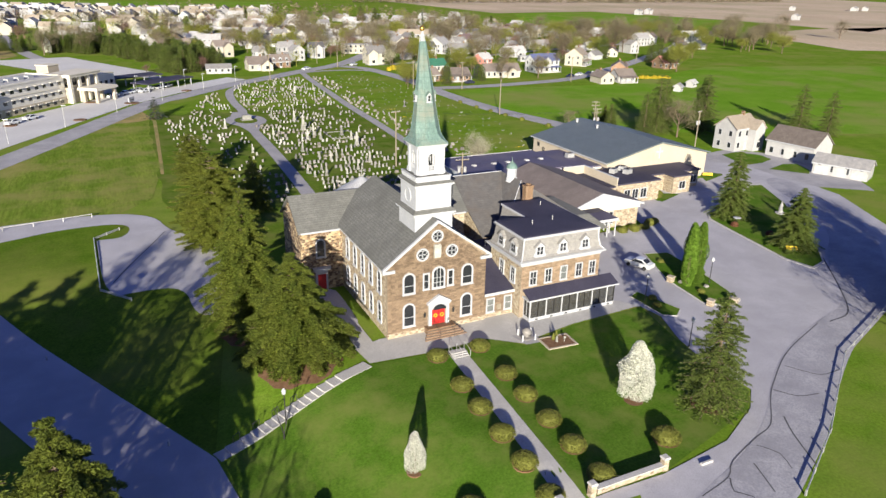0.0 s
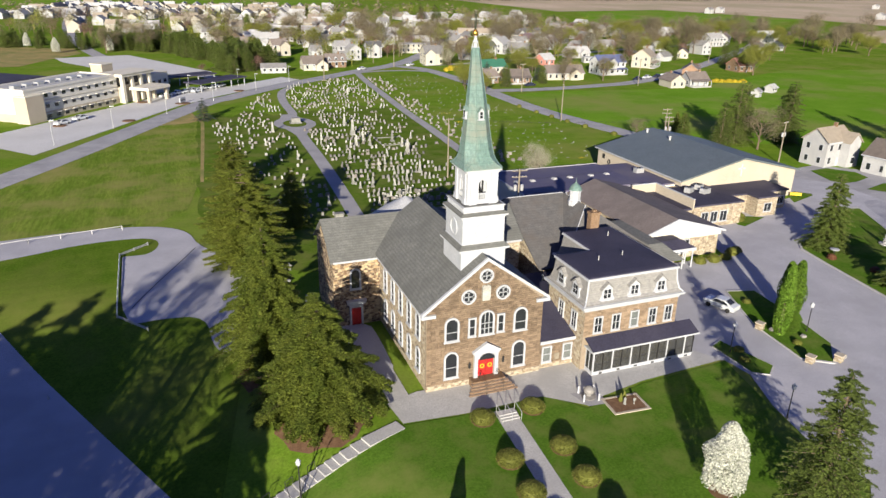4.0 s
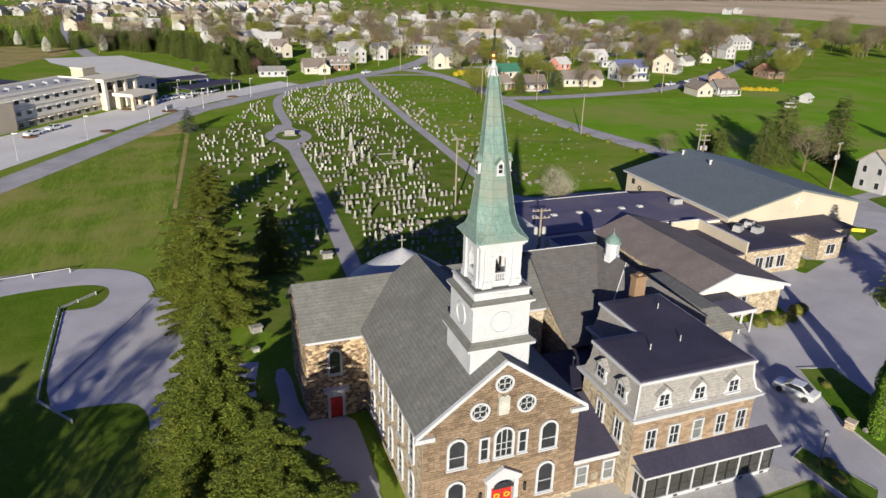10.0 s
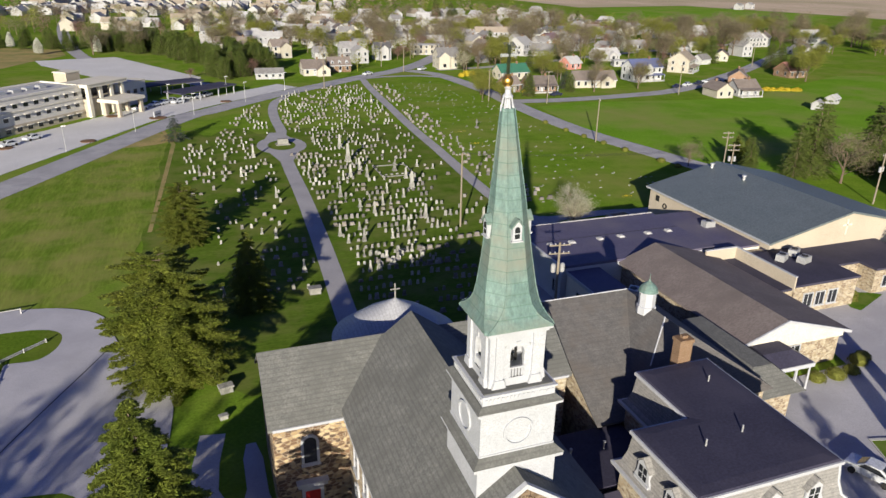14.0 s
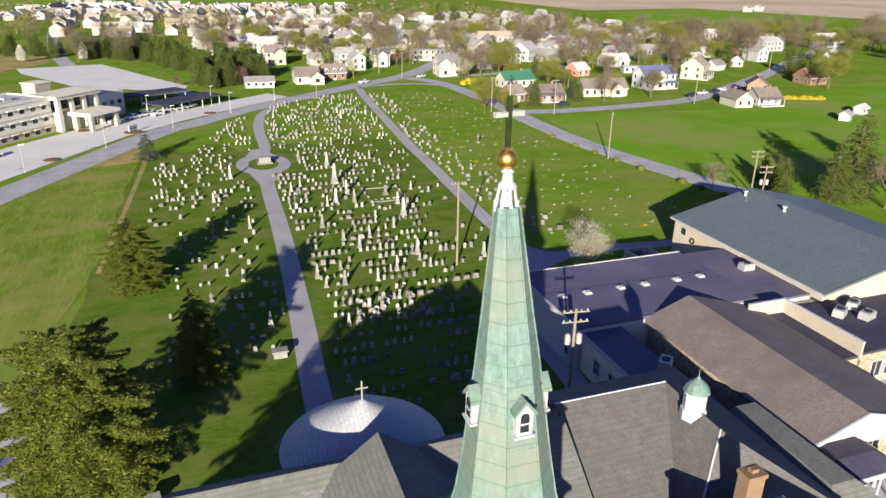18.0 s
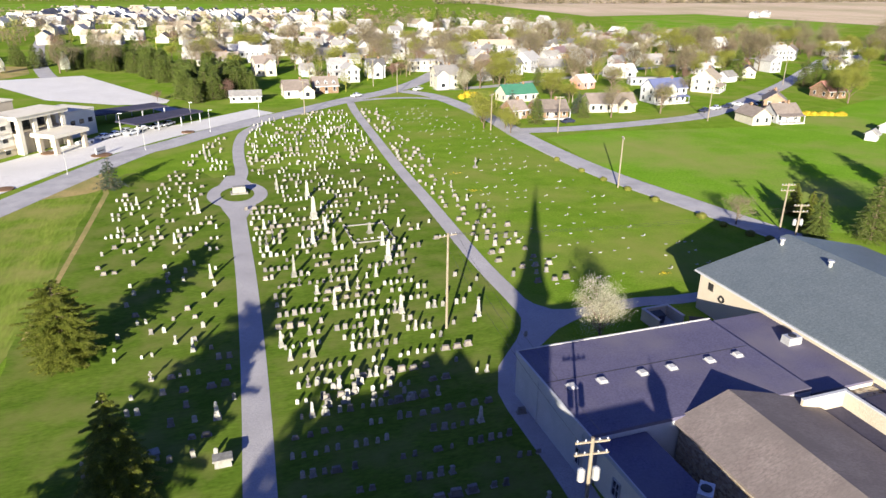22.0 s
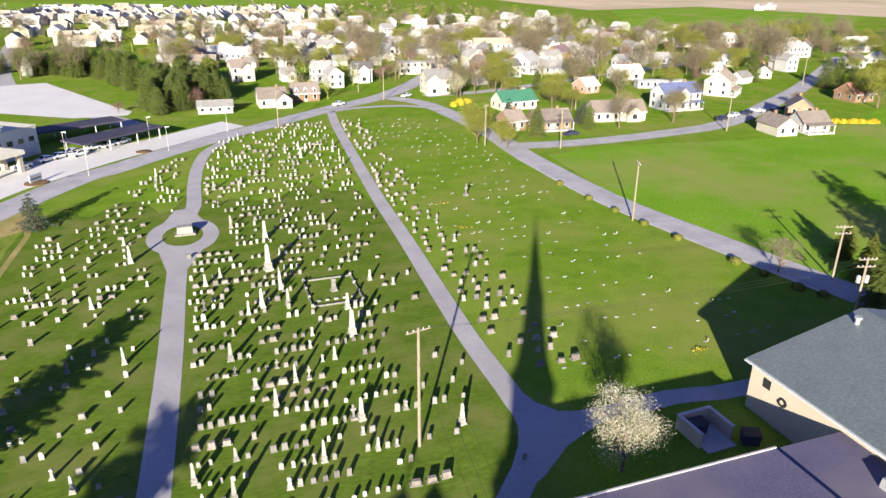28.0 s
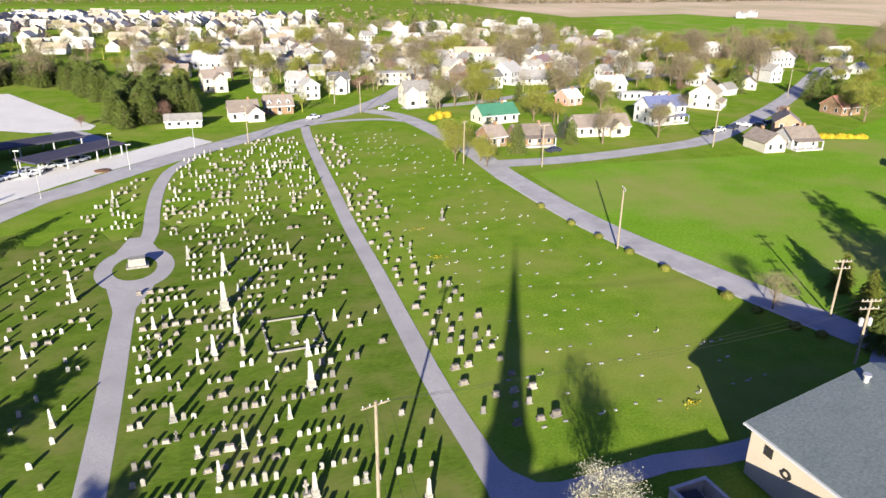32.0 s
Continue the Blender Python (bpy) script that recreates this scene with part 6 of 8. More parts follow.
plant(spring_c, [(7, 262, 0.6), (200, 260, 0.8), (250, 280, 1.0), (252, 407, 1.5), (241, 376, 1.4), (273, 323, 1.3), (200, 208, 0.7), (-14, 482, 1.2), (51, 549, 1.4), (-16, 262, 0.55)] + [(rng.uniform(60, 420), rng.uniform(280, 440), rng.uniform(0.8, 1.3)) for _ in range(34)], 29, "reddish trees in the village")
belt = []
for i in range(46):
    t, o = rng.random(), rng.uniform(-8, 8)
    belt.append((-9 + 24 * t - 0.5 * o, 258 + 20 * t + o + 8 * rng.random(), rng.uniform(0.85, 1.15)))
for i in range(46):
    t, o = rng.random(), rng.uniform(0, 26)
    belt.append((-8 + 24 * t, 282 + 26 * t + o, rng.uniform(0.7, 1.1)))
for i in range(52):
    t = rng.random()
    belt.append((-14 - 46 * t, 332 + 30 * t + rng.uniform(-2, 24), rng.uniform(0.7, 1.1)))
for i in range(26):
    t = rng.random()
    belt.append((-60 - 70 * t, 362 + 34 * t + rng.uniform(-4, 20), rng.uniform(0.7, 1.1)))
for i in range(24):
    t = rng.random()
    belt.append((-8 - 18 * t, 300 + 40 * t + rng.uniform(-10, 12), rng.uniform(0.95, 1.3)))
belt += [(94, 191, 0.9), (113, 196, 0.75), (223, 255, 1.4), (240, 234, 1.2), (245, 233, 1.2), (251, 231, 1.0), (397, 366, 1.0), (201, 564, 1.6), (269, 465, 1.3), (155, 284, 0.6), (23, 446, 1.5), (1, 487, 1.2), (-57, 447, 1.2), (-34, 426, 1.0), (184, 554, 1.8)]
belt += [(rng.uniform(60, 300), rng.uniform(260, 540), rng.uniform(0.7, 1.3)) for _ in range(12)]
plant(town_fir, belt, 57, "conifer belt")
for mat, count, label in (("buds", 150, "distant trees in early bud among the houses"), ("spring", 70, "distant trees in fresh leaf among the houses"), ("pinkbuds", 45, "distant reddish trees among the houses")):
    s = Shape()
    for i in range(count):
        y = rng.uniform(430, 660)
        x, k = rng.uniform(-140, 300), rng.uniform(0.75, 1.25)
        s.tube((x, y, 0), (x, y, 5 * k), 0.25, 0.12, 5)
        for q in range(300):
            v = Vector((rng.gauss(0, 1), rng.gauss(0, 1), rng.gauss(0, 1)))
            v = v.normalized() * (abs(rng.gauss(0.75, 0.25)))
            leaf_quad(s, Vector((x + v.x * 3.8 * k, y + v.y * 3.8 * k, (6.2 + v.z * 4.2) * k)), 0.8, rng)
    tagged(part("far_trees", s, mat), label, "trees", kind="stuff")
far = Shape()
for i in range(1500):
    if i < 200:
        x, y = rng.uniform(-300, 300), rng.uniform(620, 880)
    else:
        x = rng.uniform(-700, 1500)
        y = 1150 + 0.1 * x + abs(rng.gauss(0, 160)) if x < 350 else 1020 + 0.12 * x + rng.gauss(0, 6)
    k = rng.uniform(3, 6)
    for q in range(14):
        leaf_quad(far, Vector((x + rng.gauss(0, k * 0.4), y + rng.gauss(0, k * 0.4), k * rng.uniform(0.3, 1.5))), k * 0.7, rng)
tagged(part("far_woods", far, "buds"), "distant bare woods and hedgerows", "woods", kind="stuff")
plant(shrub(18, 1.2, 1.4, 500, 0.3, "forsythia", "forsythia", "yellow flowering forsythia bush"), [(88, 240, 1.2), (91, 242, 1.3), (94, 243, 1.1), (96, 198, 0.7)] + [(186 + 1.05 * i, 181 - 0.4 * i, 0.5 + 0.1 * (i * 7 % 5)) for i in range(14)], 41, "yellow forsythia")


# ---- cemetery ----
def stone_shape(kind, s, w, h, d, m=None):
    """Adds one gravestone to a shape: slab, rounded slab, block, obelisk, cross or flat marker."""
    t = Shape()
    if kind == 0:
        t.box(-w * 0.62, w * 0.62, -d * 0.9, d * 0.9, 0, h * 0.16).box(-w / 2, w / 2, -d / 2, d / 2, h * 0.16, h, 0.02)
    elif kind == 1:
        t.box(-w * 0.58, w * 0.58, -d * 0.8, d * 0.8, 0, h * 0.12)
        t.prism(arch(0, h * 0.12, h, w / 2, 6), "y", -d / 2, d / 2)
    elif kind == 2:
        t.box(-w * 0.8, w * 0.8, -d, d, 0, h * 0.25).box(-w * 0.62, w * 0.62, -d * 0.75, d * 0.75, h * 0.25, h, 0.04)
    elif kind == 3:
        a = w * 0.5
        t.box(-a * 1.5, a * 1.5, -a * 1.5, a * 1.5, 0, h * 0.1).box(-a * 1.15, a * 1.15, -a * 1.15, a * 1.15, h * 0.1, h * 0.3)
        t.loft([[(x * k, y * k, z) for x, y in ((-a, -a), (a, -a), (a, a), (-a, a))] for k, z in ((0.85, h * 0.3), (0.5, h * 0.93), (0.04, h))])
    elif kind == 6:
        a = w * 0.5
        t.box(-a * 1.5, a * 1.5, -a * 1.5, a * 1.5, 0, h * 0.14).box(-a * 1.1, a * 1.1, -a * 1.1, a * 1.1, h * 0.14, h * 0.3)
        t.box(-a * 0.8, a * 0.8, -a * 0.8, a * 0.8, h * 0.3, h * 0.86, 0.03).box(-a * 1.05, a * 1.05, -a * 1.05, a * 1.05, h * 0.86, h, a * 0.5)
    elif kind == 4:
        t.box(-w * 0.5, w * 0.5, -d, d, 0, h * 0.2).box(-0.1, 0.1, -0.08, 0.08, h * 0.2, h).box(-w * 0.4, w * 0.4, -0.08, 0.08, h * 0.62, h * 0.76)
    else:
        t.box(-w / 2, w / 2, -d, d, 0, h)
    if m is not None:
        t.v = [tuple(m @ Vector(v)) for v in t.v]
    n = len(s.v)
    s.v.extend(t.v)
    s.f.extend(tuple(n + i for i in f) for f in t.f)
    return s


rng = random.Random(11)
PROTO = {}
for kind, name, label, mt, w, h, d in ((0, "headstone", "upright granite headstone on a base", "granite", 0.54, 0.85, 0.22), (1, "headstone", "round-topped pale marble headstone", "marble", 0.46, 0.92, 0.16), (2, "headstone", "broad rosy granite block headstone", "rose_granite", 0.66, 0.7, 0.3), (3, "obelisk", "pale marble obelisk on a stepped base", "marble", 0.5, 2.5, 0.5), (4, "cross_monument", "stone cross on a plinth", "granite", 0.6, 1.8, 0.3), (6, "pillar_monument", "square marble pillar monument with a cap", "marble", 0.42, 1.25, 0.42)):
    PROTO[kind] = (name, stone_shape(kind, Shape(), w, h, d).mesh(name, mt), label, mt)
rest, flat, placed = {"marble": Shape(), "granite": Shape(), "rose_granite": Shape()}, Shape(), 0


def grave(x, y, kind, k, single):
    name, me, label, mt = PROTO[kind]
    m = pose(x, y, -0.02, rng.uniform(-2, 2), rng.uniform(-2, 2), rng.uniform(-7, 7)) @ Matrix.Diagonal((k * rng.uniform(0.85, 1.2), k, k * rng.uniform(0.75, 1.15), 1))
    if single:
        tagged(new(name, me), label, "gravestone", "gravestones in the cemetery").matrix_basis = m
    else:
        stone_shape(kind, rest[mt], *{0: (0.54, 0.85, 0.22), 1: (0.46, 0.92, 0.16), 2: (0.66, 0.7, 0.3), 3: (0.5, 2.2, 0.5), 4: (0.6, 1.8, 0.3), 6: (0.42, 1.25, 0.42)}[kind], m)


def lane_x(y):
    """The line of the straight lane between the two lawns of the cemetery."""
    return 37.0 + (y - 84) * 0.033 + max(0.0, y - 150) * 0.036


rows = []
y = 44.0
while y < 228:
    rows.append(y)
    y += rng.uniform(2.5, 3.4)
for y in rows:
    for side in (0, 1, 2):
        if side == 0:
            lo, hi = (4.3 if y > 62 else 3.0), (26.5 if y < 70 else lane_x(y) - 2.4)
            dens = 0.74 if y < 100 else 0.62 if y < 150 else 0.46
            if y > 150:
                lo = 7.7 + max(0.0, y - 185) * 0.17
            if y > 212:
                lo = 8 + (y - 208) * 1.25
            if y < 64:
                dens = 0.62
        elif side == 1:
            lo, hi, dens = -19.0 if y < 148 else -13.5 + (y - 150) * 0.32, -0.8 if y < 60 else 2.6 + max(0.0, y - 185) * 0.17 if y > 152 else -1.2, 0.14 if y < 110 else 0.44
            if y < 58 or y > 196:
                continue
            lo = max(lo, -15 if y < 100 else -19)
        else:
            lo, hi, dens = lane_x(y) + 2.5, lane_x(y) + (10.5 if y < 120 else 9.0), 0.56
            if y < 82 or y > 236:
                continue
        x = lo + rng.uniform(0, 1.2)
        while x < hi:
            run = rng.choice((1, 2, 2, 3, 4, 5, 6))
            kind = rng.choice((0, 0, 1, 1, 1, 2)) if side < 2 else rng.choice((0, 2, 2))
            size = rng.uniform(0.72, 1.0) if y < 110 else rng.uniform(0.66, 0.95)
            for q in range(run):
                if x >= hi:
                    break
                bad = (abs(x - 3.9) < 7 and abs(y - 142.2) < 10.5) or (19 < x < 28 and 107 < y < 118) or abs(x - 25) < 0.9 and abs(y - 75) < 1.2
                if rng.random() < (dens + 0.2) * (0.4 if side == 0 and x > lane_x(y) - 11 and y < 150 else 1.25 if y < 84 and x < 24 else 1.0) and not bad:
                    kk = kind if rng.random() < 0.9 else rng.choice((0, 1, 6, 2))
                    if side < 2 and rng.random() < 0.08:
                        kk = rng.choice((3, 3, 4, 6))
                    near = 74 < y < 104 and placed < 285 and side != 1 or kk in (3, 4) and placed < 300
                    grave(x, y + rng.uniform(-0.12, 0.1), kk, size * rng.uniform(0.9, 1.1) * (1.15 if side == 2 else 1.0), near)
                    placed += near
                x += rng.uniform(0.88, 1.15) + (0.4 if kind == 2 else 0) + (rng.uniform(0.3, 1.2) if side == 2 else 0)
            x += rng.choice((0.6, 1.2, 2.2, 3.6)) * (0.5 if 58 < y < 72 and x < 20 else 1.0)
for i in range(34):
    x, y = rng.uniform(7, 17), 62 + 1.5 * rng.randrange(5) + rng.uniform(-0.2, 0.2)
    grave(x, y, rng.choice((0, 1, 1, 6)), rng.uniform(0.85, 1.1), False)
for mt, s in rest.items():
    tagged(part("gravestones", s, mt), "rows of pale and grey gravestones", "gravestones", kind="stuff")
y = 84.0
while y < 230:
    x = lane_x(y) + 8.0
    while x < 76:
        if rng.random() < 0.48:
            m = pose(x, y + rng.uniform(-0.3, 0.3), 0, 0, 0, rng.uniform(-8, 8))
            stone_shape(5, flat, rng.uniform(0.3, 0.55), 0.06, 0.13, m)
            if rng.random() < 0.3:
                flat.lathe(m.translation.x + 0.4, m.translation.y, [(0.06, 0), (0.08, 0.2), (0.12, 0.3), (0.02, 0.36)], 6)
        x += rng.uniform(1.4, 3.0)
    y += rng.uniform(3.8, 4.8)
tagged(part("flat_markers", flat, "marble"), "small flat grave markers with flower vases", "gravestones", kind="stuff")
for x, y, k, kind in ((16.6, 136.0, 1.5, 3), (15.8, 122.7, 1.9, 3), (13.7, 110.4, 1.25, 3), (16.7, 115.5, 1.2, 3), (17.1, 109.9, 1.15, 3), (-4.1, 132.2, 1.3, 3), (23.8, 112.5, 1.7, 6), (20.8, 81.7, 1.2, 3), (30.2, 77.8, 1.1, 3), (12.9, 86.8, 1.0, 3), (4.7, 77.3, 1.0, 3), (23.6, 99.1, 1.6, 3), (57.3, 148.0, 1.5, 4)):
    name, me, label, mt = PROTO[kind]
    tagged(new(name, me), "tall " + label, "monument", "tall monuments").matrix_basis = pose(x, y, -0.02, 0, 0, 8 * k) @ Matrix.Diagonal((k * 0.85, k * 0.85, k * 0.92, 1))
fam = base("family_plot", 23.6, 112.5, 0, label="family plot framed by a low stone kerb", category="grave plot")
part("kerb", Shape().ring(rect(-3.6, 3.6, -4.4, 4.4), rect(-3.42, 3.42, -4.22, 4.22), "z", 0, 0.26), "marble", fam)
for i in range(5):
    part("plot_stone", Shape().box(-2.7 + 1.2 * i, -2.1 + 1.2 * i, -2.9, -2.5, 0, 0.22, 0.05), "marble", fam)
for i in range(4):
    for sx in (-1, 1):
        part("corner_post", Shape().box(sx * 3.45 - 0.2, sx * 3.45 + 0.2, -4.4 + i * 2.9, -4.0 + i * 2.9, 0, 0.45, 0.04), "marble", fam)
mon = base("circle_monument", 3.9, 142.8, 0, label="white block monument in a turning circle", category="monument")
part("plinth", Shape().box(-1.7, 1.7, -1.1, 1.1, 0, 0.35, 0.05), "marble", mon)
part("tomb", Shape().box(-1.3, 1.3, -0.8, 0.8, 0.35, 1.5, 0.08), "marble", mon)
bench = base("chest_tomb", -2.8, 57.3, 0, label="pale stone chest tomb with slab", category="monument")
part("slab", Shape().box(-0.9, 0.9, -0.6, 0.6, 0.75, 0.95, 0.03), "marble", bench)
part("chest", Shape().box(-0.75, 0.75, -0.48, 0.48, 0, 0.75, 0.02), "marble", bench)
for x, y, k in ((-15.4, 37.0, 0.85), (-15.9, 32.3, 0.5), (-9, 60, 0.9)):
    copy_thing(bench, pose(x, y, 0, 0, 0, 12) @ Matrix.Diagonal((k, k, k, 1)))
for i, (x, y) in enumerate(((50.3, 130.6), (51.6, 144.5), (62.5, 82.1))):
    s = Shape()
    for q in range(40):
        leaf_quad(s, Vector((x + rng.gauss(0, 0.6), y + rng.gauss(0, 0.35), rng.random() * 0.25)), 0.3, rng)
    tagged(part("flower_spread", s, "forsythia"), "yellow flowers laid on a grave", "flowers", "yellow grave flowers")


sheet("dry_field", rounded([(-260, 318), (-118, 318), (-124, 345), (-128, 400), (-170, 450), (-300, 440)], 1), "dry_grass", 0.05, "straw-coloured dry field corner", category="field")
sp = base("sapling_tree", -22.1, -11.5, ground_z(-22.1, -11.5), label="bare forked young tree with dark stems", category="tree")
part("trunk", Shape().tube((0, 0, -0.1), (0, 0, 0.7), 0.09, 0.07).tube((0, 0, 0.6), (-0.75, 0.2, 3.9), 0.06, 0.02).tube((0, 0, 0.6), (0.95, 0.5, 3.7), 0.06, 0.02), "iron", sp)
for q in range(10):
    t = rng.uniform(0.4, 0.95)
    c = Vector((-0.75 * t, 0.2 * t, 0.6 + 3.3 * t)) if q % 2 else Vector((0.95 * t, 0.5 * t, 0.6 + 3.1 * t))
    part("twig", Shape().tube(tuple(c), tuple(c + Vector((rng.uniform(-0.6, 0.6), rng.uniform(-0.5, 0.5), 0.7))), 0.02, 0.006, 4), "iron", sp)
for x, y in ((-44, 15.6), (-32.5, -7.2)):
    mk = base("road_marker", x, y, ground_z(x, y), label="short white marker post beside the road", category="post", group="marker posts")
    part("post", Shape().lathe(0, 0, [(0.13, 0), (0.11, 0.55), (0.05, 0.65)], 8), "white", mk)
for x, y, k in ((65.5, 1.3, 0.9), (69.5, 16.9, 0.6), (41.0, -4.0, 0.5), (41.4, -9.3, 0.6), (38.1, 0.2, 0.7), (38.6, -1.4, 0.5)):
    rk = Shape().lathe(0, 0, [(0.55, -0.1), (0.75, 0.25), (0.6, 0.6), (0.2, 0.78)], 7)
    rk.v = [(a * k * rng.uniform(0.8, 1.25), b * k * rng.uniform(0.8, 1.2), c * k * rng.uniform(0.85, 1.1)) for a, b, c in rk.v]
    tagged(part("boulder", rk, "granite", at=pose(x, y, 0.16)), "grey landscape boulder on the grass island", "boulder", "boulders")
st2 = base("garden_statue", 80.1, 15.9, 0.15, label="pale stone garden ornament on a round base", category="ornament")
part("pedestal", Shape().lathe(0, 0, [(0.9, 0), (0.9, 0.2), (0.4, 0.25), (0.35, 0.9), (0.45, 1.0)], 12), "concrete", st2)
part("urn", Shape().lathe(0, 0, [(0.2, 1.0), (0.3, 1.3), (0.26, 1.8), (0.12, 2.0), (0.15, 2.3), (0.03, 2.45)], 10), "concrete", st2)
for x, y, rx in ((-17.6, -0.6, 4.6), (-20.6, 9.5, 4.2)):
    ring_pts = [(x + rx * (1 + 0.12 * math.sin(3.1 * i)) * math.cos(i * 0.349), y + rx * (1 + 0.1 * math.sin(2.3 * i)) * math.sin(i * 0.349)) for i in range(18)]
    sheet("mulch_bed", ring_pts, "mulch", 0.085, "reddish needle litter under a spruce", kind="", category="mulch", cuts=1.0)


# ---- poles, lamps, rails ----
def utility_pole(x, y, h, arms=1, transformer=False, turn=0.0):
    th = base("utility_pole", x, y, ground_z(x, y), turn, label="weathered wooden utility pole with crossarms", category="utility pole", group="utility poles")
    part("shaft", Shape().lathe(0, 0, [(0.17, -0.2), (0.13, h)], 8), "wood_pole", th)
    for i in range(arms):
        z = h - 0.4 - i * 1.0
        arm = part("crossarm", Shape().box(-1.25, 1.25, -0.06, 0.06, z, z + 0.13), "wood_pole", th)
        for u in (-1.1, -0.5, 0.5, 1.1):
            part("insulator", Shape().lathe(u, 0, [(0.04, z + 0.13), (0.07, z + 0.22), (0.03, z + 0.32)], 6), "white", arm)
    if transformer:
        for u in (-0.55, 0.55):
            part("transformer", Shape().lathe(u, 0.1, [(0.26, h - 3.6), (0.28, h - 3.5), (0.28, h - 2.7), (0.1, h - 2.55)], 10), "steel", th)
    return th


utility_pole(25.1, 75.8, 12.9, 1, False, 12)
utility_pole(21.6, 36.0, 12.6, 2, True, -8)
utility_pole(80.8, 124.5, 11.0, 1, False, 70)
utility_pole(94.0, 177.0, 10.5, 1)
utility_pole(94.4, 93.0, 8.6, 2, False, -15)
utility_pole(86.8, 82.5, 8.8, 2, True, -15)
utility_pole(105.8, 64.3, 10.0, 1, True, 20)
for x, y in ((124, 223), (149, 181), (235, 240), (64, 277), (69, 259), (29, 224), (77, 186)):
    utility_pole(x, y, 10.5, 1, False, x % 40)


def wire(a, b, sag=0.9):
    s = Shape()
    n = 10
    pts = [Vector(a).lerp(Vector(b), i / n) - Vector((0, 0, sag * 4 * (i / n) * (1 - i / n))) for i in range(n + 1)]
    s.loft([[(p.x + 0.013 * math.cos(2.1 * k), p.y, p.z + 0.013 * math.sin(2.1 * k)) for k in range(3)] for p in pts])
    tagged(part("power_line", s, "iron"), "thin sagging overhead power line", "power line", "power lines")


for o in (-1.0, 0.0, 1.0):
    wire((25.1 + o, 75.8, 12.8), (86.8 + o * 0.5, 82.5 + o, 8.2))
    wire((86.8 + o, 82.5 + o, 8.2), (94.4 + o, 93 + o, 8.0), 0.3)
    wire((25.1 + o, 75.8, 12.8), (21.6 + o, 36.0, 12.4))


def street_lamp(x, y, h=5.0, kind="double"):
    z = ground_z(x, y)
    th = base("lamp_post", x, y, z, label="slim dark lamp post", category="street lamp", group="lamp posts")
    part("post", Shape().lathe(0, 0, [(0.12, 0), (0.06, 0.5), (0.05, h)], 8), "iron" if kind == "lantern" else "steel", th)
    if kind == "lantern":
        part("lantern", Shape().lathe(0, 0, [(0.08, h), (0.2, h + 0.15), (0.24, h + 0.5), (0.05, h + 0.75)], 6), "white", th)
    else:
        part("head", Shape().box(-0.2, 0.9, -0.12, 0.12, h, h + 0.14, 0.02), "steel", th)


for x, y in ((-21.4, -9.4), (29.8, -3.9), (25.9, -16.2), (42.6, -3.0)):
    street_lamp(x, y, 3.4, "lantern")
for x, y in ((-57, 132), (-44.6, 148.8), (-30.8, 167.5), (-16, 187), (0, 205), (15, 224), (-23, 206), (-5, 219)):
    street_lamp(x, y, 6.0)


def rail_fence(pts, label, post_h=0.95, mat="concrete", rails=(0.45, 0.85), every=2.4):
    th = base("rail_fence", pts[0][0], pts[0][1], 0, label=label, category="fence")
    x0, y0 = pts[0]
    for a, b in zip(pts, pts[1:]):
        n = max(1, int(math.dist(a, b) / every))
        for i in range(n + 1):
            x, y = a[0] + (b[0] - a[0]) * i / n, a[1] + (b[1] - a[1]) * i / n
            z = ground_z(x, y)
            part("post", Shape().box(x - x0 - 0.08, x - x0 + 0.08, y - y0 - 0.08, y - y0 + 0.08, z - 0.1, z + post_h, 0.01), mat, th)
            if i < n:
                x2, y2 = a[0] + (b[0] - a[0]) * (i + 1) / n, a[1] + (b[1] - a[1]) * (i + 1) / n
                z2 = ground_z(x2, y2)
                for r in rails:
                    part("rail", Shape().tube((x - x0, y - y0, z + r), (x2 - x0, y2 - y0, z2 + r), 0.07, 0.07, 5), mat, th)


rail_fence([(-34.4, 53.6), (-38.3, 50.0), (-37.7, 29.4), (-34.0, 24.6)], "low pale weathered rail fence round the pad", 0.55, "steel", (0.2, 0.4))
rail_fence([(-62, 58), (-52, 60.2), (-38.5, 62.4)], "pale timber rail along the drive", 0.8, "roof_light", (0.7,), 3.5)
rail_fence([(16.3, -39.9), (26.3, -34.8), (34.3, -29.8), (41.8, -25.2), (54.4, -20.7), (75.4, -12.8)], "grey steel guard rail along the curve", 0.65, "steel", (0.5,), 3.0)

# low stone wall and gate piers at the foot of the walk
wl = base("garden_wall", 2.5, -32.2, 0, label="low stone wall with pale coping", category="wall")
part("wall", Shape().box(-2.6, 4.8, -0.2, 0.2, 0, 0.6), "rubble", wl)
part("coping", Shape().box(-2.7, 4.9, -0.28, 0.28, 0.6, 0.72), "concrete", wl)
for x in (-3.9, -0.6, 7.4):
    gp = base("gate_pier", x, -32.2, ground_z(x, -32.2), label="square stone gate pier", category="pier", group="gate piers")
    part("shaft", Shape().box(-0.28, 0.28, -0.28, 0.28, 0, 1.3, 0.02), "rubble", gp)
    part("cap", Shape().box(-0.36, 0.36, -0.36, 0.36, 1.3, 1.48, 0.06), "concrete", gp)
gw = base("stone_bench", 11.6, -33.2, 0, label="low pale stone block by the kerb", category="stone")
part("slab", Shape().box(-0.7, 0.7, -0.14, 0.14, 0, 0.28, 0.03), "concrete", gw)

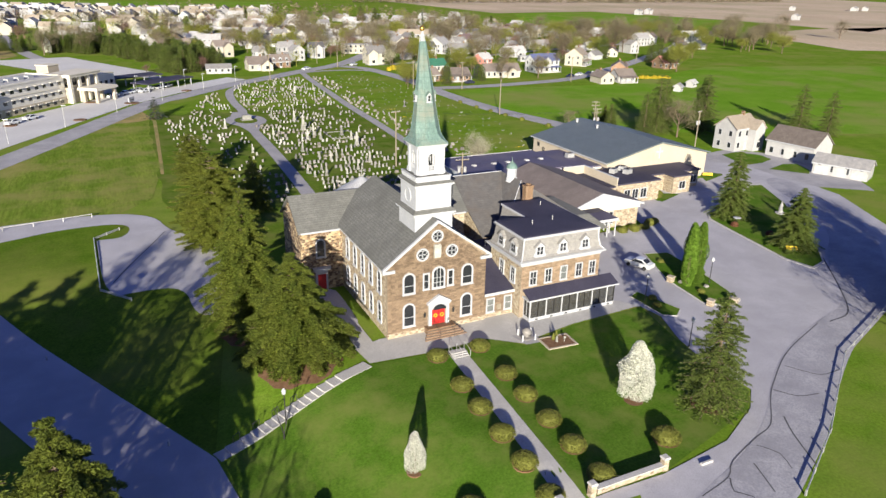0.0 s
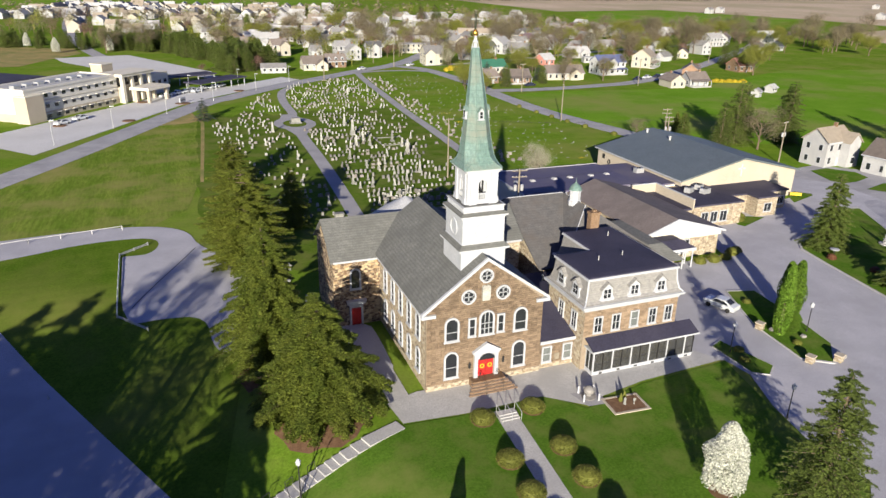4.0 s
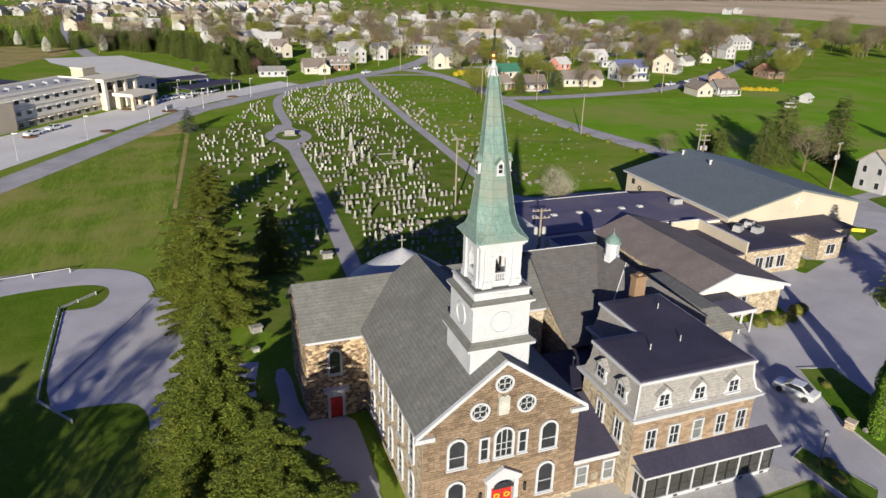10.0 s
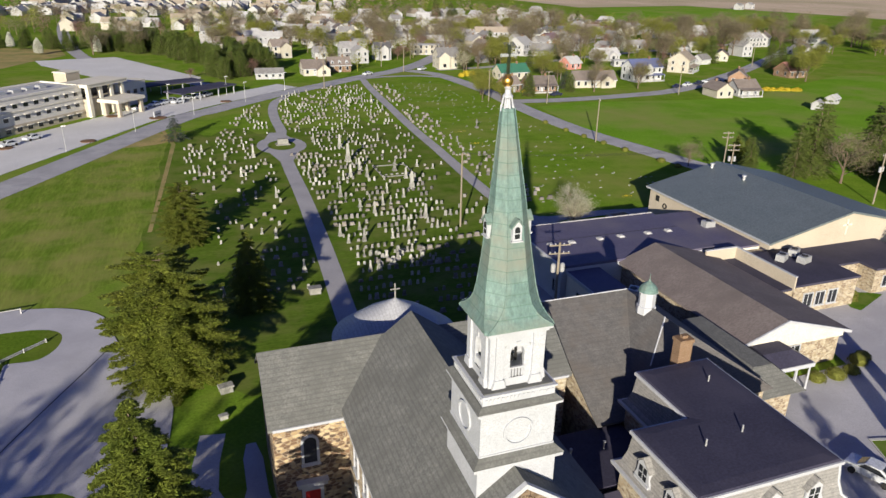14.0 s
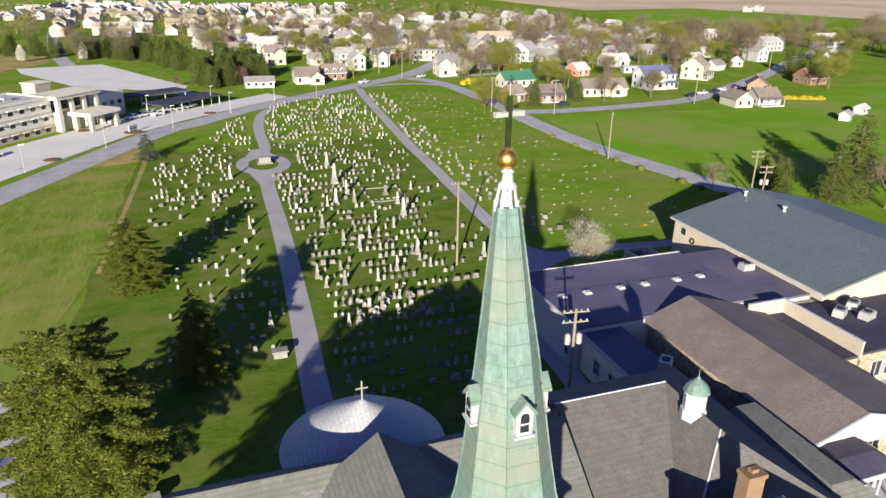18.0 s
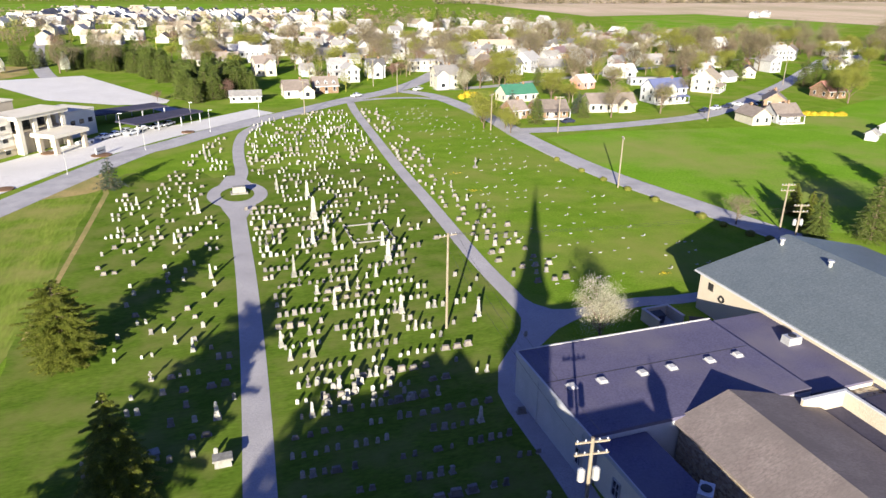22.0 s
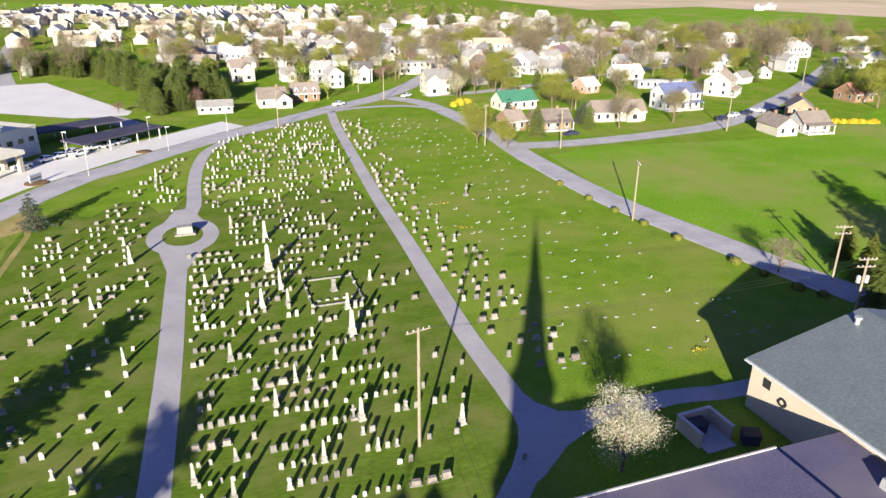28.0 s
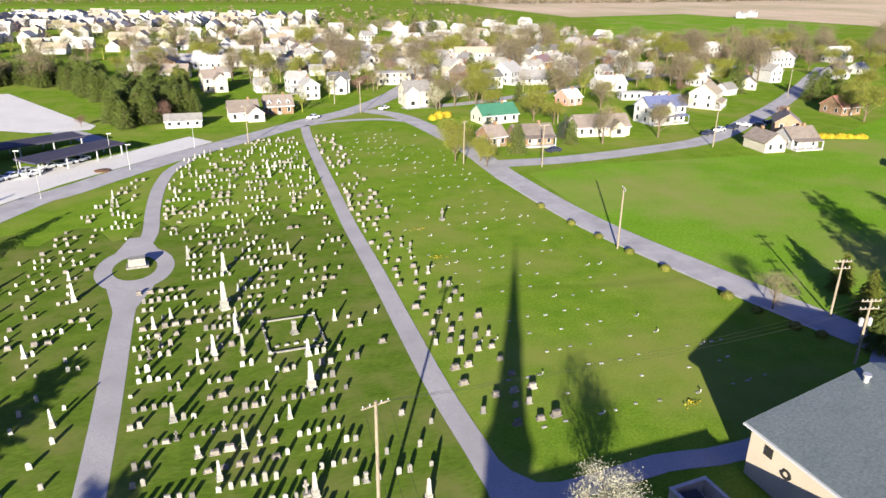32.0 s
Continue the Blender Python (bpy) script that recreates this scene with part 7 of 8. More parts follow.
# path steps down to the west road
st = base("garden_steps", -10.8, -4.4, 0, label="long stepped concrete path down the lawn", category="steps")
px, py, n = -17.7, -6.6, 46
for i in range(n):
    t0, t1 = i / n, (i + 1) / n
    a, b = Vector((px * t0, py * t0, 0)), Vector((px * t1, py * t1, 0))
    z = ground_z(-10.8 + (a.x + b.x) / 2, -4.4 + (a.y + b.y) / 2) + 0.12
    z = math.floor(z / 0.16) * 0.16 + 0.1
    d = (b - a).normalized()
    nr = Vector((-d.y, d.x, 0)) * 0.75
    part("tread", Shape().loft([[tuple(q + Vector((0, 0, zz))) for q in (a + nr, a - nr, b - nr, b + nr)] for zz in (z - 0.4, z)]), "concrete", st)
for t in (0.5, 0.62, 0.74, 0.86):
    x, y = px * t, py * t + 0.75
    z = ground_z(-10.8 + x, -4.4 + y)
    part("handrail", Shape().tube((x, y, z), (x, y, z + 1.0), 0.03).tube((x, y, z + 1.0), (x - 0.7, y - 0.26, z + 0.8), 0.03).tube((x - 0.7, y - 0.26, z), (x - 0.7, y - 0.26, z + 0.8), 0.03), "iron", st)

# walk steps with rails, garden statue group and planting bed
ws = base("walk_steps", -0.3, -6.2, 0, label="concrete steps with iron handrails at the head of the walk", category="steps")
for i in range(3):
    part("step", Shape().box(-1.0, 1.0, -0.35 * (i + 1), 0.4, 0, 0.32 - 0.09 * i), "concrete", ws)
for u in (-1.0, 0.0, 1.0):
    part("handrail", Shape().tube((u, 0.3, 0.2), (u, 0.3, 1.2), 0.03).tube((u, 0.3, 1.2), (u, -1.3, 0.9), 0.03).tube((u, -1.3, 0.05), (u, -1.3, 0.9), 0.03), "steel", ws)
sheet("ornament_pad", [(7.6, -5.2), (8.2, -7.8), (10.4, -8.0), (10.6, -5.4)], "lane", 0.086, "grey gravel pad under the ornament", category="pavement")
sg = base("stone_fountain", 9.1, -6.3, 0.09, label="grey bell-shaped ornament between four white posts", category="ornament")
part("basin", Shape().lathe(0, 0, [(0.75, 0), (0.8, 0.12), (0.3, 0.2), (0.28, 0.5), (0.55, 0.6), (0.6, 0.75), (0.5, 1.05), (0.25, 1.25), (0.05, 1.3)], 14), "granite", sg)
for a in range(4):
    part("bollard", Shape().lathe(1.15 * math.cos(a * 1.57 + 0.6), 1.15 * math.sin(a * 1.57 + 0.6), [(0.12, 0), (0.11, 0.7), (0.13, 0.72), (0.05, 0.85)], 8), "white", sg)
bed = base("planting_bed", 12.05, -8.7, 0.05, -4, label="square planting bed with flat timber edging", category="flower bed")
part("edging", Shape().ring(rect(-2.05, 2.05, -1.45, 1.45), rect(-1.8, 1.8, -1.2, 1.2), "z", 0, 0.1), "tan", bed)
part("soil", Shape().box(-1.8, 1.8, -1.2, 1.2, 0, 0.07), "mulch", bed)
for u, v, k in ((-0.35, 0.5, 0.9), (0.1, 0.6, 1.05)):
    part("dwarf_conifer", Shape().lathe(u, v, [(0.12, 0.05), (0.24, 0.25), (0.2, 0.6 * k), (0.1, 0.95 * k), (0.02, 1.2 * k)], 9), "box", bed, "small dark clipped conifer")
part("ornament", Shape().lathe(-0.15, 0.0, [(0.2, 0.05), (0.16, 0.2), (0.13, 0.5), (0.17, 0.6), (0.12, 0.78), (0.02, 0.9)], 9), "marble", bed, "small pale stone ornament")
part("plant_sign", Shape().box(0.72, 0.78, -0.32, -0.28, 0.05, 0.7).box(0.6, 0.9, -0.34, -0.3, 0.5, 0.8), "marble", bed)

# things on the drive island
dish = base("garden_disc", 67.3, 14.8, 0.15, label="round white disc on a short post", category="ornament")
part("post", Shape().tube((0, 0, 0), (0, 0, 1.1), 0.06), "iron", dish)
part("disc", Shape().lathe(0, 0, [(0.1, 0.98), (0.7, 1.12), (0.72, 1.2), (0.4, 1.26), (0.05, 1.3)], 16), "white", dish)
gb = base("garden_bench", 64.8, 1.0, 0.15, -35, label="yellow painted slatted bench on the grass", category="bench")
for i in range(3):
    part("seat_slat", Shape().box(-0.9, 0.9, -0.25 + 0.17 * i, -0.11 + 0.17 * i, 0.4, 0.44), "oxide", gb)
part("backrest", Shape().box(-0.9, 0.9, 0.26, 0.3, 0.5, 0.85), "oxide", gb)
for u in (-0.8, 0.8):
    part("leg", Shape().box(u - 0.05, u + 0.05, -0.25, 0.3, 0, 0.4), "iron", gb)
ys = base("lawn_sign", 87.4, 41.6, 0.09, -30, label="yellow board on two short legs on the grass plot", category="sign")
part("board", Shape().box(-1.1, 1.1, -0.03, 0.03, 0.25, 0.85), "oxide", ys)
for u in (-0.8, 0.8):
    part("leg", Shape().box(u - 0.04, u + 0.04, -0.02, 0.02, 0, 0.25), "iron", ys)
for x, y in ((36.9, -8.8), (40.3, -9.7), (37.5, -0.5)):
    sb = base("stone_pillar", x, y, 0.16, 20, label="short square tan stone pillar on the island", category="pillar", group="island pillars")
    part("shaft", Shape().box(-0.42, 0.42, -0.42, 0.42, 0, 0.75, 0.02), "rubble", sb)
    part("cap", Shape().box(-0.5, 0.5, -0.5, 0.5, 0.75, 0.87, 0.03), "tan", sb)


# ---- cars ----
def car(x, y, turn, mat, label):
    th = base("car", x, y, ground_z(x, y) + 0.07, turn, label=label, category="car", group="parked cars")
    prof = [(-2.15, 0.3), (-2.2, 0.62), (-2.1, 0.88), (-1.2, 0.98), (-0.55, 1.42), (0.7, 1.45), (1.5, 1.02), (2.1, 0.92), (2.18, 0.6), (2.12, 0.3)]
    rings = []
    for yy, kz, ins in ((-0.86, 0.0, 0.06), (-0.88, 0.0, 0.0), (-0.7, 1.0, 0.0), (0.7, 1.0, 0.0), (0.88, 0.0, 0.0), (0.86, 0.0, 0.06)):
        rings.append([(px * (1 - ins * 0.3), yy, pz if kz else min(pz, 0.92)) for px, pz in prof])
    body = part("body", Shape().loft(rings), mat, th)
    part("windscreen", Shape().face((1.47, -0.62, 1.05), (1.47, 0.62, 1.05), (0.78, 0.6, 1.44), (0.78, -0.6, 1.44)), "glass", body, at=pose(0.02, 0, 0.015))
    part("rear_window", Shape().face((-1.17, -0.62, 1.02), (-1.17, 0.62, 1.02), (-0.6, 0.6, 1.41), (-0.6, -0.6, 1.41)), "glass", body, at=pose(-0.02, 0, 0.015))
    for sy in (-1, 1):
        part("side_window", Shape().face((-1.0, sy * 0.875, 0.97), (1.3, sy * 0.875, 1.0), (0.65, sy * 0.735, 1.36), (-0.5, sy * 0.735, 1.34)), "glass", body, at=pose(0, sy * 0.012, 0))
        part("headlight", Shape().box(2.1, 2.2, sy * 0.62 - 0.16, sy * 0.62 + 0.16, 0.62, 0.76, 0.02), "roof_light", body)
        for wx in (-1.35, 1.35):
            w = part("wheel", Shape().prism(circle(wx, 0.31, 0.31, 14), "y", sy * 0.9 - 0.1, sy * 0.9 + 0.02), "tyre", th)
            part("rim", Shape().prism(circle(wx, 0.31, 0.18, 10), "y", *sorted((sy * 0.9 + 0.02, sy * 0.9 + sy * 0.03))), "steel", w)
    return th


silver = car(37.2, 6.0, -70, "car_paint", "pale silver saloon parked on the drive")
dark_car = car(104, 189.5, 5, "car_dark", "dark parked car on the street")
for x, y, t in ((158, 194, 20), (172, 199, 25), (182, 199, -60), (189, 201, -60)):
    copy_thing(dark_car, pose(x, y, 0.07, 0, 0, t))
for x, y, t in ((-20.5, 206.5, 50), (-24.5, 205.5, 50), (-14.5, 214, 50), (-11.5, 217, 50), (-31, 198, 50), (52, 253, 35), (165, 197, 22), (178, 201, -60), (-27, 203, 50), (-22, 209, 50), (-18, 212, 50), (-58, 158, 50), (-54, 164, 50), (78, 262, 40), (122, 262, 15)):
    copy_thing(silver, pose(x, y, 0.07, 0, 0, t))


# ---- campus building ----
cb = base("campus_building", -51.0, 182.3, 0, 53, label="long white campus building on a tan base", category="building")
part("wall", Shape().box(-26, 10, 0, 14, 2.3, 8.8), "campus_white", cb)
part("base_course", Shape().box(-26, 10, -0.12, 14, 0, 2.3), "tan", cb)
part("string_course", Shape().box(-21, 10, -0.18, 0, 5.35, 5.6), "cream", cb)
part("roof", Shape().box(-25.7, 9.7, 0.3, 13.7, 8.8, 8.95), "roof_light", cb)
part("parapet", Shape().ring(rect(-26.2, 10.2, -0.2, 14.2), rect(-25.8, 9.8, 0.2, 13.8), "z", 8.7, 9.3), "campus_white", cb)
part("end_tower", Shape().box(-27, -21, -1.4, 3, 0, 7.4), "tan", cb)
part("end_coping", Shape().box(-27.1, -20.9, -1.5, 3.1, 7.4, 7.6), "cream", cb)
for z in (0.5, 3.3, 6.3):
    for i in range(9):
        u = -18.6 + 3.3 * i
        win = part("window", Shape().box(u - 0.7, u + 0.7, -0.14 if z < 2 else -0.03, 0.0, z, z + 1.1), "glass", cb)
        part("lintel", Shape().box(u - 0.95, u + 0.95, -0.55, -0.125 if z < 2 else 0, z + 1.12, z + 1.3), "campus_white", win)
part("entrance_wall", Shape().box(10.2, 23.8, -1.4, 6, 0, 5.0), "tan", cb)
part("entrance_glass", Shape().box(10.4, 23.6, 2.2, 2.5, 5.0, 8.3), "glass", cb)
part("entrance_back", Shape().box(10.2, 23.8, 2.6, 6, 5.0, 8.6), "campus_white", cb)
for u in (10.6, 14.9, 19.1, 23.4):
    part("pier", Shape().box(u - 0.55, u + 0.55, -2.3, -1.2, 0, 8.3, 0.02), "cream", cb)
part("roof_slab", Shape().box(9.4, 24.6, -2.9, 6.2, 8.3, 9.1).box(9.0, 25.0, -3.2, 6.4, 9.1, 9.3), "cream", cb)
part("canopy", Shape().box(12.5, 23.5, -9.8, -2.4, 4.0, 4.9, 0.1), "cream", cb)
for u, v in ((13.6, -8.8), (22.4, -8.8), (13.6, -4.0), (22.4, -4.0)):
    part("column", Shape().box(u - 0.5, u + 0.5, v - 0.5, v + 0.5, 0, 4.0), "tan", cb)
part("rear_block", Shape().box(24, 37, 1, 12, 0, 6.8), "campus_white", cb)
part("rear_coping", Shape().box(23.9, 37.1, 0.9, 12.1, 6.8, 7.05), "cream", cb)
part("penthouse", Shape().box(13.5, 18.5, 8, 12.5, 7, 11.2), "tan", cb)
part("penthouse_cap", Shape().box(13.3, 18.7, 7.8, 12.7, 11.2, 11.5), "cream", cb)
part("side_block", Shape().box(-26, -4, 14.1, 34, 0, 9.0), "campus_white", cb)
part("side_roof", Shape().box(-26.2, -3.8, 13.9, 34.2, 9.0, 9.6), "membrane", cb)
for i in range(4):
    part("window", Shape().box(25.4 + 3.0 * i, 26.9 + 3.0 * i, 0.94, 1.0, 3.4, 4.6), "glass", cb)
for i in range(7):
    part("rooftop_unit", Shape().box(-24 + 4.2 * i, -21.8 + 4.2 * i, 5, 6.8, 8.9, 9.8, 0.05), "steel", cb)
cp = base("carport", -13, 216, 0, 42, label="long dark flat carport roof on posts", category="carport")
part("roof", Shape().box(-12, 12, -4, 4, 2.8, 3.2), "membrane", cp)
for u in (-11, -4, 4, 11):
    for v in (-3.5, 3.5):
        part("post", Shape().box(u - 0.12, u + 0.12, v - 0.12, v + 0.12, 0, 2.8), "white", cp)
copy_thing(cp, pose(-24, 230, 0, 0, 0, 30))
sg2 = base("entrance_sign", -25.8, 184.2, 0, 57, label="white entrance sign board in a planted bed", category="sign")
part("board", Shape().box(-1.6, 1.6, -0.15, 0.15, 0.5, 2.0), "white", sg2)
part("letter_bar", Shape().box(-1.2, 1.2, -0.2, -0.15, 1.1, 1.3), "iron", sg2)
part("bed", Shape().lathe(0, 0, [(2.4, 0), (2.4, 0.15), (0.2, 0.25)], 14), "mulch", sg2)
for x, y in ((-58.5, 156.1), (-41.1, 158.7), (-38, 189.5), (-6, 206)):
    part("planted_bed", Shape().lathe(x, y, [(1.8, 0.02), (1.8, 0.2), (0.2, 0.3)], 12), "mulch", label="mulched planting bed in the car park", category="flower bed", group="car park beds")


# ---- village houses ----
HOMES = []


def house(x, y, turn, w, d, h, wall, roof, rise=None, storeys=2, chimney=True, porch=False, label="", simple=False, wing=None, dormers=0, flat=False):
    """A gable house: walls, roof slopes, windows, door, chimney, and where it has them a front gable (offset, width, reach), dormers and a porch."""
    HOMES.append((x, y, max(w, d) / 2))
    th = base("house", x, y, ground_z(x, y), turn, label=label or "gabled house in the village", category="house", group="village houses")
    rise = 0.1 if flat else rise or d * 0.36
    part("wall", Shape().prism([(-d / 2, -0.2), (d / 2, -0.2), (d / 2, h), (0, h + rise), (-d / 2, h)], "x", -w / 2, w / 2), wall, th)
    s = Shape()
    for sy in (-1, 1):
        s.loft([[(u, sy * (d / 2 + 0.4), h - 0.25), (u, sy * (d / 2 + 0.4), h - 0.05), (u, 0, h + rise + 0.2), (u, 0, h + rise - 0.05)] for u in (-w / 2 - 0.35, w / 2 + 0.35)])
    part("roof", s, roof, th)
    part("fascia", Shape().box(-w / 2 - 0.35, w / 2 + 0.35, -d / 2 - 0.46, -d / 2 - 0.4, h - 0.3, h - 0.04), "white", th)

    def opening(face, u, z0, hw, hh):
        axis, at, out = face
        lo, hi = sorted((at, at + out * 0.06))
        win = part("window", Shape().ring(rect(u - hw - 0.12, u + hw + 0.12, z0 - 0.1, z0 + hh + 0.12), rect(u - hw, u + hw, z0, z0 + hh), axis, lo, hi), "white", th)
        part("pane", Shape().prism(rect(u - hw, u + hw, z0, z0 + hh), axis, lo + 0.01, hi - 0.02), "glass", win)
    n = max(2, int(w / 2.6))
    for fl in range(storeys):
        z0 = 0.9 + fl * (h / storeys)
        for i in range(n):
            u = -w / 2 + w * (i + 0.5) / n
            if not (wing and fl == 0 and abs(u - wing[0]) < wing[1] / 2 + 0.6):
                opening(("y", -d / 2, -1), u, z0, 0.45, 1.4)
        if not simple:
            for sx in (-1, 1):
                for v in (-d / 4, d / 4):
                    opening(("x", sx * w / 2, sx), v, z0, 0.42, 1.3)
    if wing:
        wu, ww, wr = wing
        wz = rise * ww / d * 1.1
        part("wing_wall", Shape().prism([(wu - ww / 2, -0.2), (wu + ww / 2, -0.2), (wu + ww / 2, h - 0.1), (wu, h - 0.1 + wz), (wu - ww / 2, h - 0.1)], "y", -d / 2 - wr, -d / 2 + 1.2), wall, th)
        for sx in (-1, 1):
            part("wing_roof", Shape().loft([[(wu + sx * (ww / 2 + 0.3), v, h - 0.35), (wu + sx * (ww / 2 + 0.3), v, h - 0.15), (wu, v, h + wz + 0.12), (wu, v, h + wz - 0.08)] for v in (-d / 2 - wr - 0.3, -d / 2 + 2.2)]), roof, th)
        opening(("y", -d / 2 - wr, -1), wu, 0.9, 0.7, 1.4)
    for i in range(dormers):
        u = -w / 2 + w * (i + 0.5) / dormers
        dm = part("dormer", Shape().prism([(u - 0.6, h + 0.2), (u + 0.6, h + 0.2), (u + 0.6, h + 1.3), (u, h + 1.9), (u - 0.6, h + 1.3)], "y", -d / 2 + 0.6, -d / 2 + 2.6), "white", th)
        part("pane", Shape().prism(rect(u - 0.3, u + 0.3, h + 0.5, h + 1.25), "y", -d / 2 + 0.56, -d / 2 + 0.6), "glass", dm)
    if chimney and not flat:
        part("chimney", Shape().box(w * 0.2 - 0.35, w * 0.2 + 0.35, -0.35, 0.35, h, h + rise + 1.0), "brick", th)
    if not simple:
        part("door", Shape().box(-0.5, 0.5, -d / 2 - 0.05, -d / 2, 0, 2.05), "white", th)
    if porch:
        part("porch_roof", Shape().loft([[(u, -d / 2 - 2.2, 2.4), (u, -d / 2 - 2.2, 2.55), (u, -d / 2 - 0.05, 3.0), (u, -d / 2 - 0.05, 2.8)] for u in (-w / 2, w / 2)]), roof, th)
        part("porch_floor", Shape().box(-w / 2, w / 2, -d / 2 - 2.2, -d / 2, 0, 0.35), "concrete", th)
        for i in range(4):
            u = -w / 2 + 0.2 + (w - 0.4) * i / 3
            part("post", Shape().box(u - 0.1, u + 0.1, -d / 2 - 2.1, -d / 2 - 1.9, 0.35, 2.42), "white", th)
    return th


# houses along the road and in the village, nearest first
house(31, 260, 2, 9.1, 8.5, 2.8, "siding_cream", "roof_b", storeys=1, wing=(3.2, 5.0, 2.5), label="cream house with a broad brown roof and brick corner")
house(43, 268, 0, 9.1, 8.0, 2.8, "brick", "roof_b", storeys=1, dormers=3, label="low brick house with brown roof and small dormers")
house(56, 309, 10, 7.6, 7.0, 5.3, "siding_white", "roof_a", storeys=2, porch=True, label="white two-storey house with grey roof")
house(58, 293, 94, 8.0, 6.0, 5.3, "siding_white", "roof_a", storeys=2, label="white gable-fronted house in the village")
house(71, 303, 0, 7.6, 7.0, 5.3, "siding_white", "roof_dark", storeys=2, wing=(0.0, 4.5, 2.0), label="white house with dark gable roof")
house(43, 314, 4, 5.5, 7.0, 2.8, "siding_white", "roof_a", storeys=1, wing=(1.0, 4.0, 1.5), label="small white house with gable")
house(25, 321, 10, 7.9, 8.0, 5.3, "siding_cream", "roof_b", storeys=2, wing=(2.0, 5.0, 2.0), label="cream house with brown gable roof")
house(8, 362, -12, 19.1, 9.0, 2.8, "siding_cream", "roof_b", storeys=1, label="long low house with pale brown roof")
house(13, 253, -4, 10.4, 4.6, 2.2, "siding_white", "roof_a", storeys=1, chimney=False, label="long white garden shed with grey roof")
house(16, 406, -6, 13.6, 8.0, 2.8, "siding_white", "roof_light", storeys=1, porch=True, label="white house with pale roof")
house(28, 394, -8, 15.8, 8.0, 2.8, "siding_white", "roof_light", storeys=1, label="long white house with pale roof")
house(40, 399, -6, 11.5, 8.0, 2.8, "siding_white", "roof_a", storeys=1, label="white bungalow with grey roof")
house(50, 379, -2, 10.5, 8.0, 2.8, "siding_white", "roof_tan", storeys=1, wing=(1.5, 4.5, 2.0), label="white bungalow with tan roof")
house(62, 375, 4, 9.4, 8.0, 2.8, "siding_white", "roof_a", storeys=1, label="white bungalow with broad grey roof")
house(76, 372, 2, 12.5, 8.0, 2.8, "brick", "roof_a", storeys=1, wing=(-2.0, 5.0, 2.0), label="brick and white bungalow with grey roof")
house(122, 431, -12, 23.5, 7.0, 2.8, "siding_white", "roof_light", storeys=1, label="long white garage row")
house(108, 407, -10, 5.5, 4.0, 2.8, "siding_white", "roof_light", storeys=1, label="small white garden shed")
house(112, 453, -16, 15.6, 8.0, 2.8, "siding_grey", "roof_dark", storeys=1, label="grey house with dark roof")
house(132, 495, 10, 8.0, 8.0, 5.3, "siding_white", "roof_a", storeys=2, label="white two-storey house among trees")
house(98, 319, -8, 14.0, 8.0, 5.0, "siding_cream", "roof_light", storeys=2, flat=True, label="flat cream block building")
house(91, 268, 0, 9.2, 9.0, 5.3, "siding_cream", "roof_a", storeys=2, wing=(-2.5, 5.0, 1.5), label="cream two-storey house with grey roof")
house(124, 359, -12, 23.5, 7.0, 2.8, "siding_white", "roof_light", storeys=1, label="long white garage building")
house(166, 456, 0, 9.6, 8.0, 5.3, "siding_white", "roof_a", storeys=2, label="white two-storey house with grey roof")
house(159, 468, -8, 11.6, 7.0, 2.8, "siding_cream", "roof_tan", storeys=1, label="low cream house with tan roof")
house(136, 353, 4, 5.5, 8.0, 5.3, "siding_white", "roof_a", storeys=2, label="white gabled house in the village")
house(162, 377, -12, 25.4, 8.0, 5.3, "siding_white", "roof_tan", storeys=2, label="long white two-storey house with tan roof")
house(189, 398, 50, 12.0, 10.0, 5.3, "siding_white", "roof_tan", storeys=2, label="white gabled house behind trees")
house(146, 308, 40, 12.0, 9.7, 5.3, "siding_white", "roof_light", storeys=2, porch=True, label="white gabled house with pale roof")
house(157, 304, -12, 13.5, 8.0, 2.8, "siding_white", "roof_a", storeys=1, porch=True, label="long low white house with grey roof")
house(176, 334, 34, 12.0, 7.9, 5.3, "brick_orange", "roof_purple", storeys=2, label="orange brick house with dark purple roof")
house(185, 321, 10, 5.5, 8.0, 5.3, "siding_grey", "roof_a", storeys=2, label="pale grey house among trees")
house(214, 356, 40, 12.0, 6.0, 5.3, "siding_white", "roof_b", storeys=2, label="white gabled house with brown roof")
house(145, 253, 14, 6.9, 7.0, 2.8, "siding_pink", "roof_light", storeys=1, label="low pink-red building with pale roof")
house(199, 314, 4, 5.9, 7.0, 2.8, "siding_white", "roof_a", storeys=1, label="white bungalow with grey roof")
house(227, 349, 90, 10.7, 6.0, 5.3, "siding_white", "roof_a", storeys=2, label="white gable-fronted house in the village")
house(178, 278, -2, 12.6, 8.0, 2.8, "siding_white", "roof_light", storeys=1, wing=(2.0, 4.0, 1.5), label="white bungalow with pale grey roof")
house(221, 316, -6, 10.6, 7.0, 2.8, "siding_white", "roof_a", storeys=1, label="low white house with grey roof")
house(106, 232, 6, 12.8, 8.0, 2.8, "siding_cream", "roof_green", storeys=1, label="cream bungalow with a green metal roof")
house(92, 203, 10, 5.5, 7.0, 2.8, "brick", "roof_b", storeys=1, label="brick garage with low brown roof")
house(103, 201, -6, 10.9, 7.0, 2.8, "brick", "roof_b", storeys=1, porch=True, label="low brick ranch house with brown roof")
house(128, 206, -8, 16.4, 8.0, 2.8, "siding_cream", "roof_b", storeys=1, wing=(4.0, 4.5, 1.5), label="long cream ranch house with brown roof")
house(178, 254, -14, 18.6, 5.0, 2.8, "siding_white", "roof_light", storeys=1, flat=True, label="long white garage with flat roof")
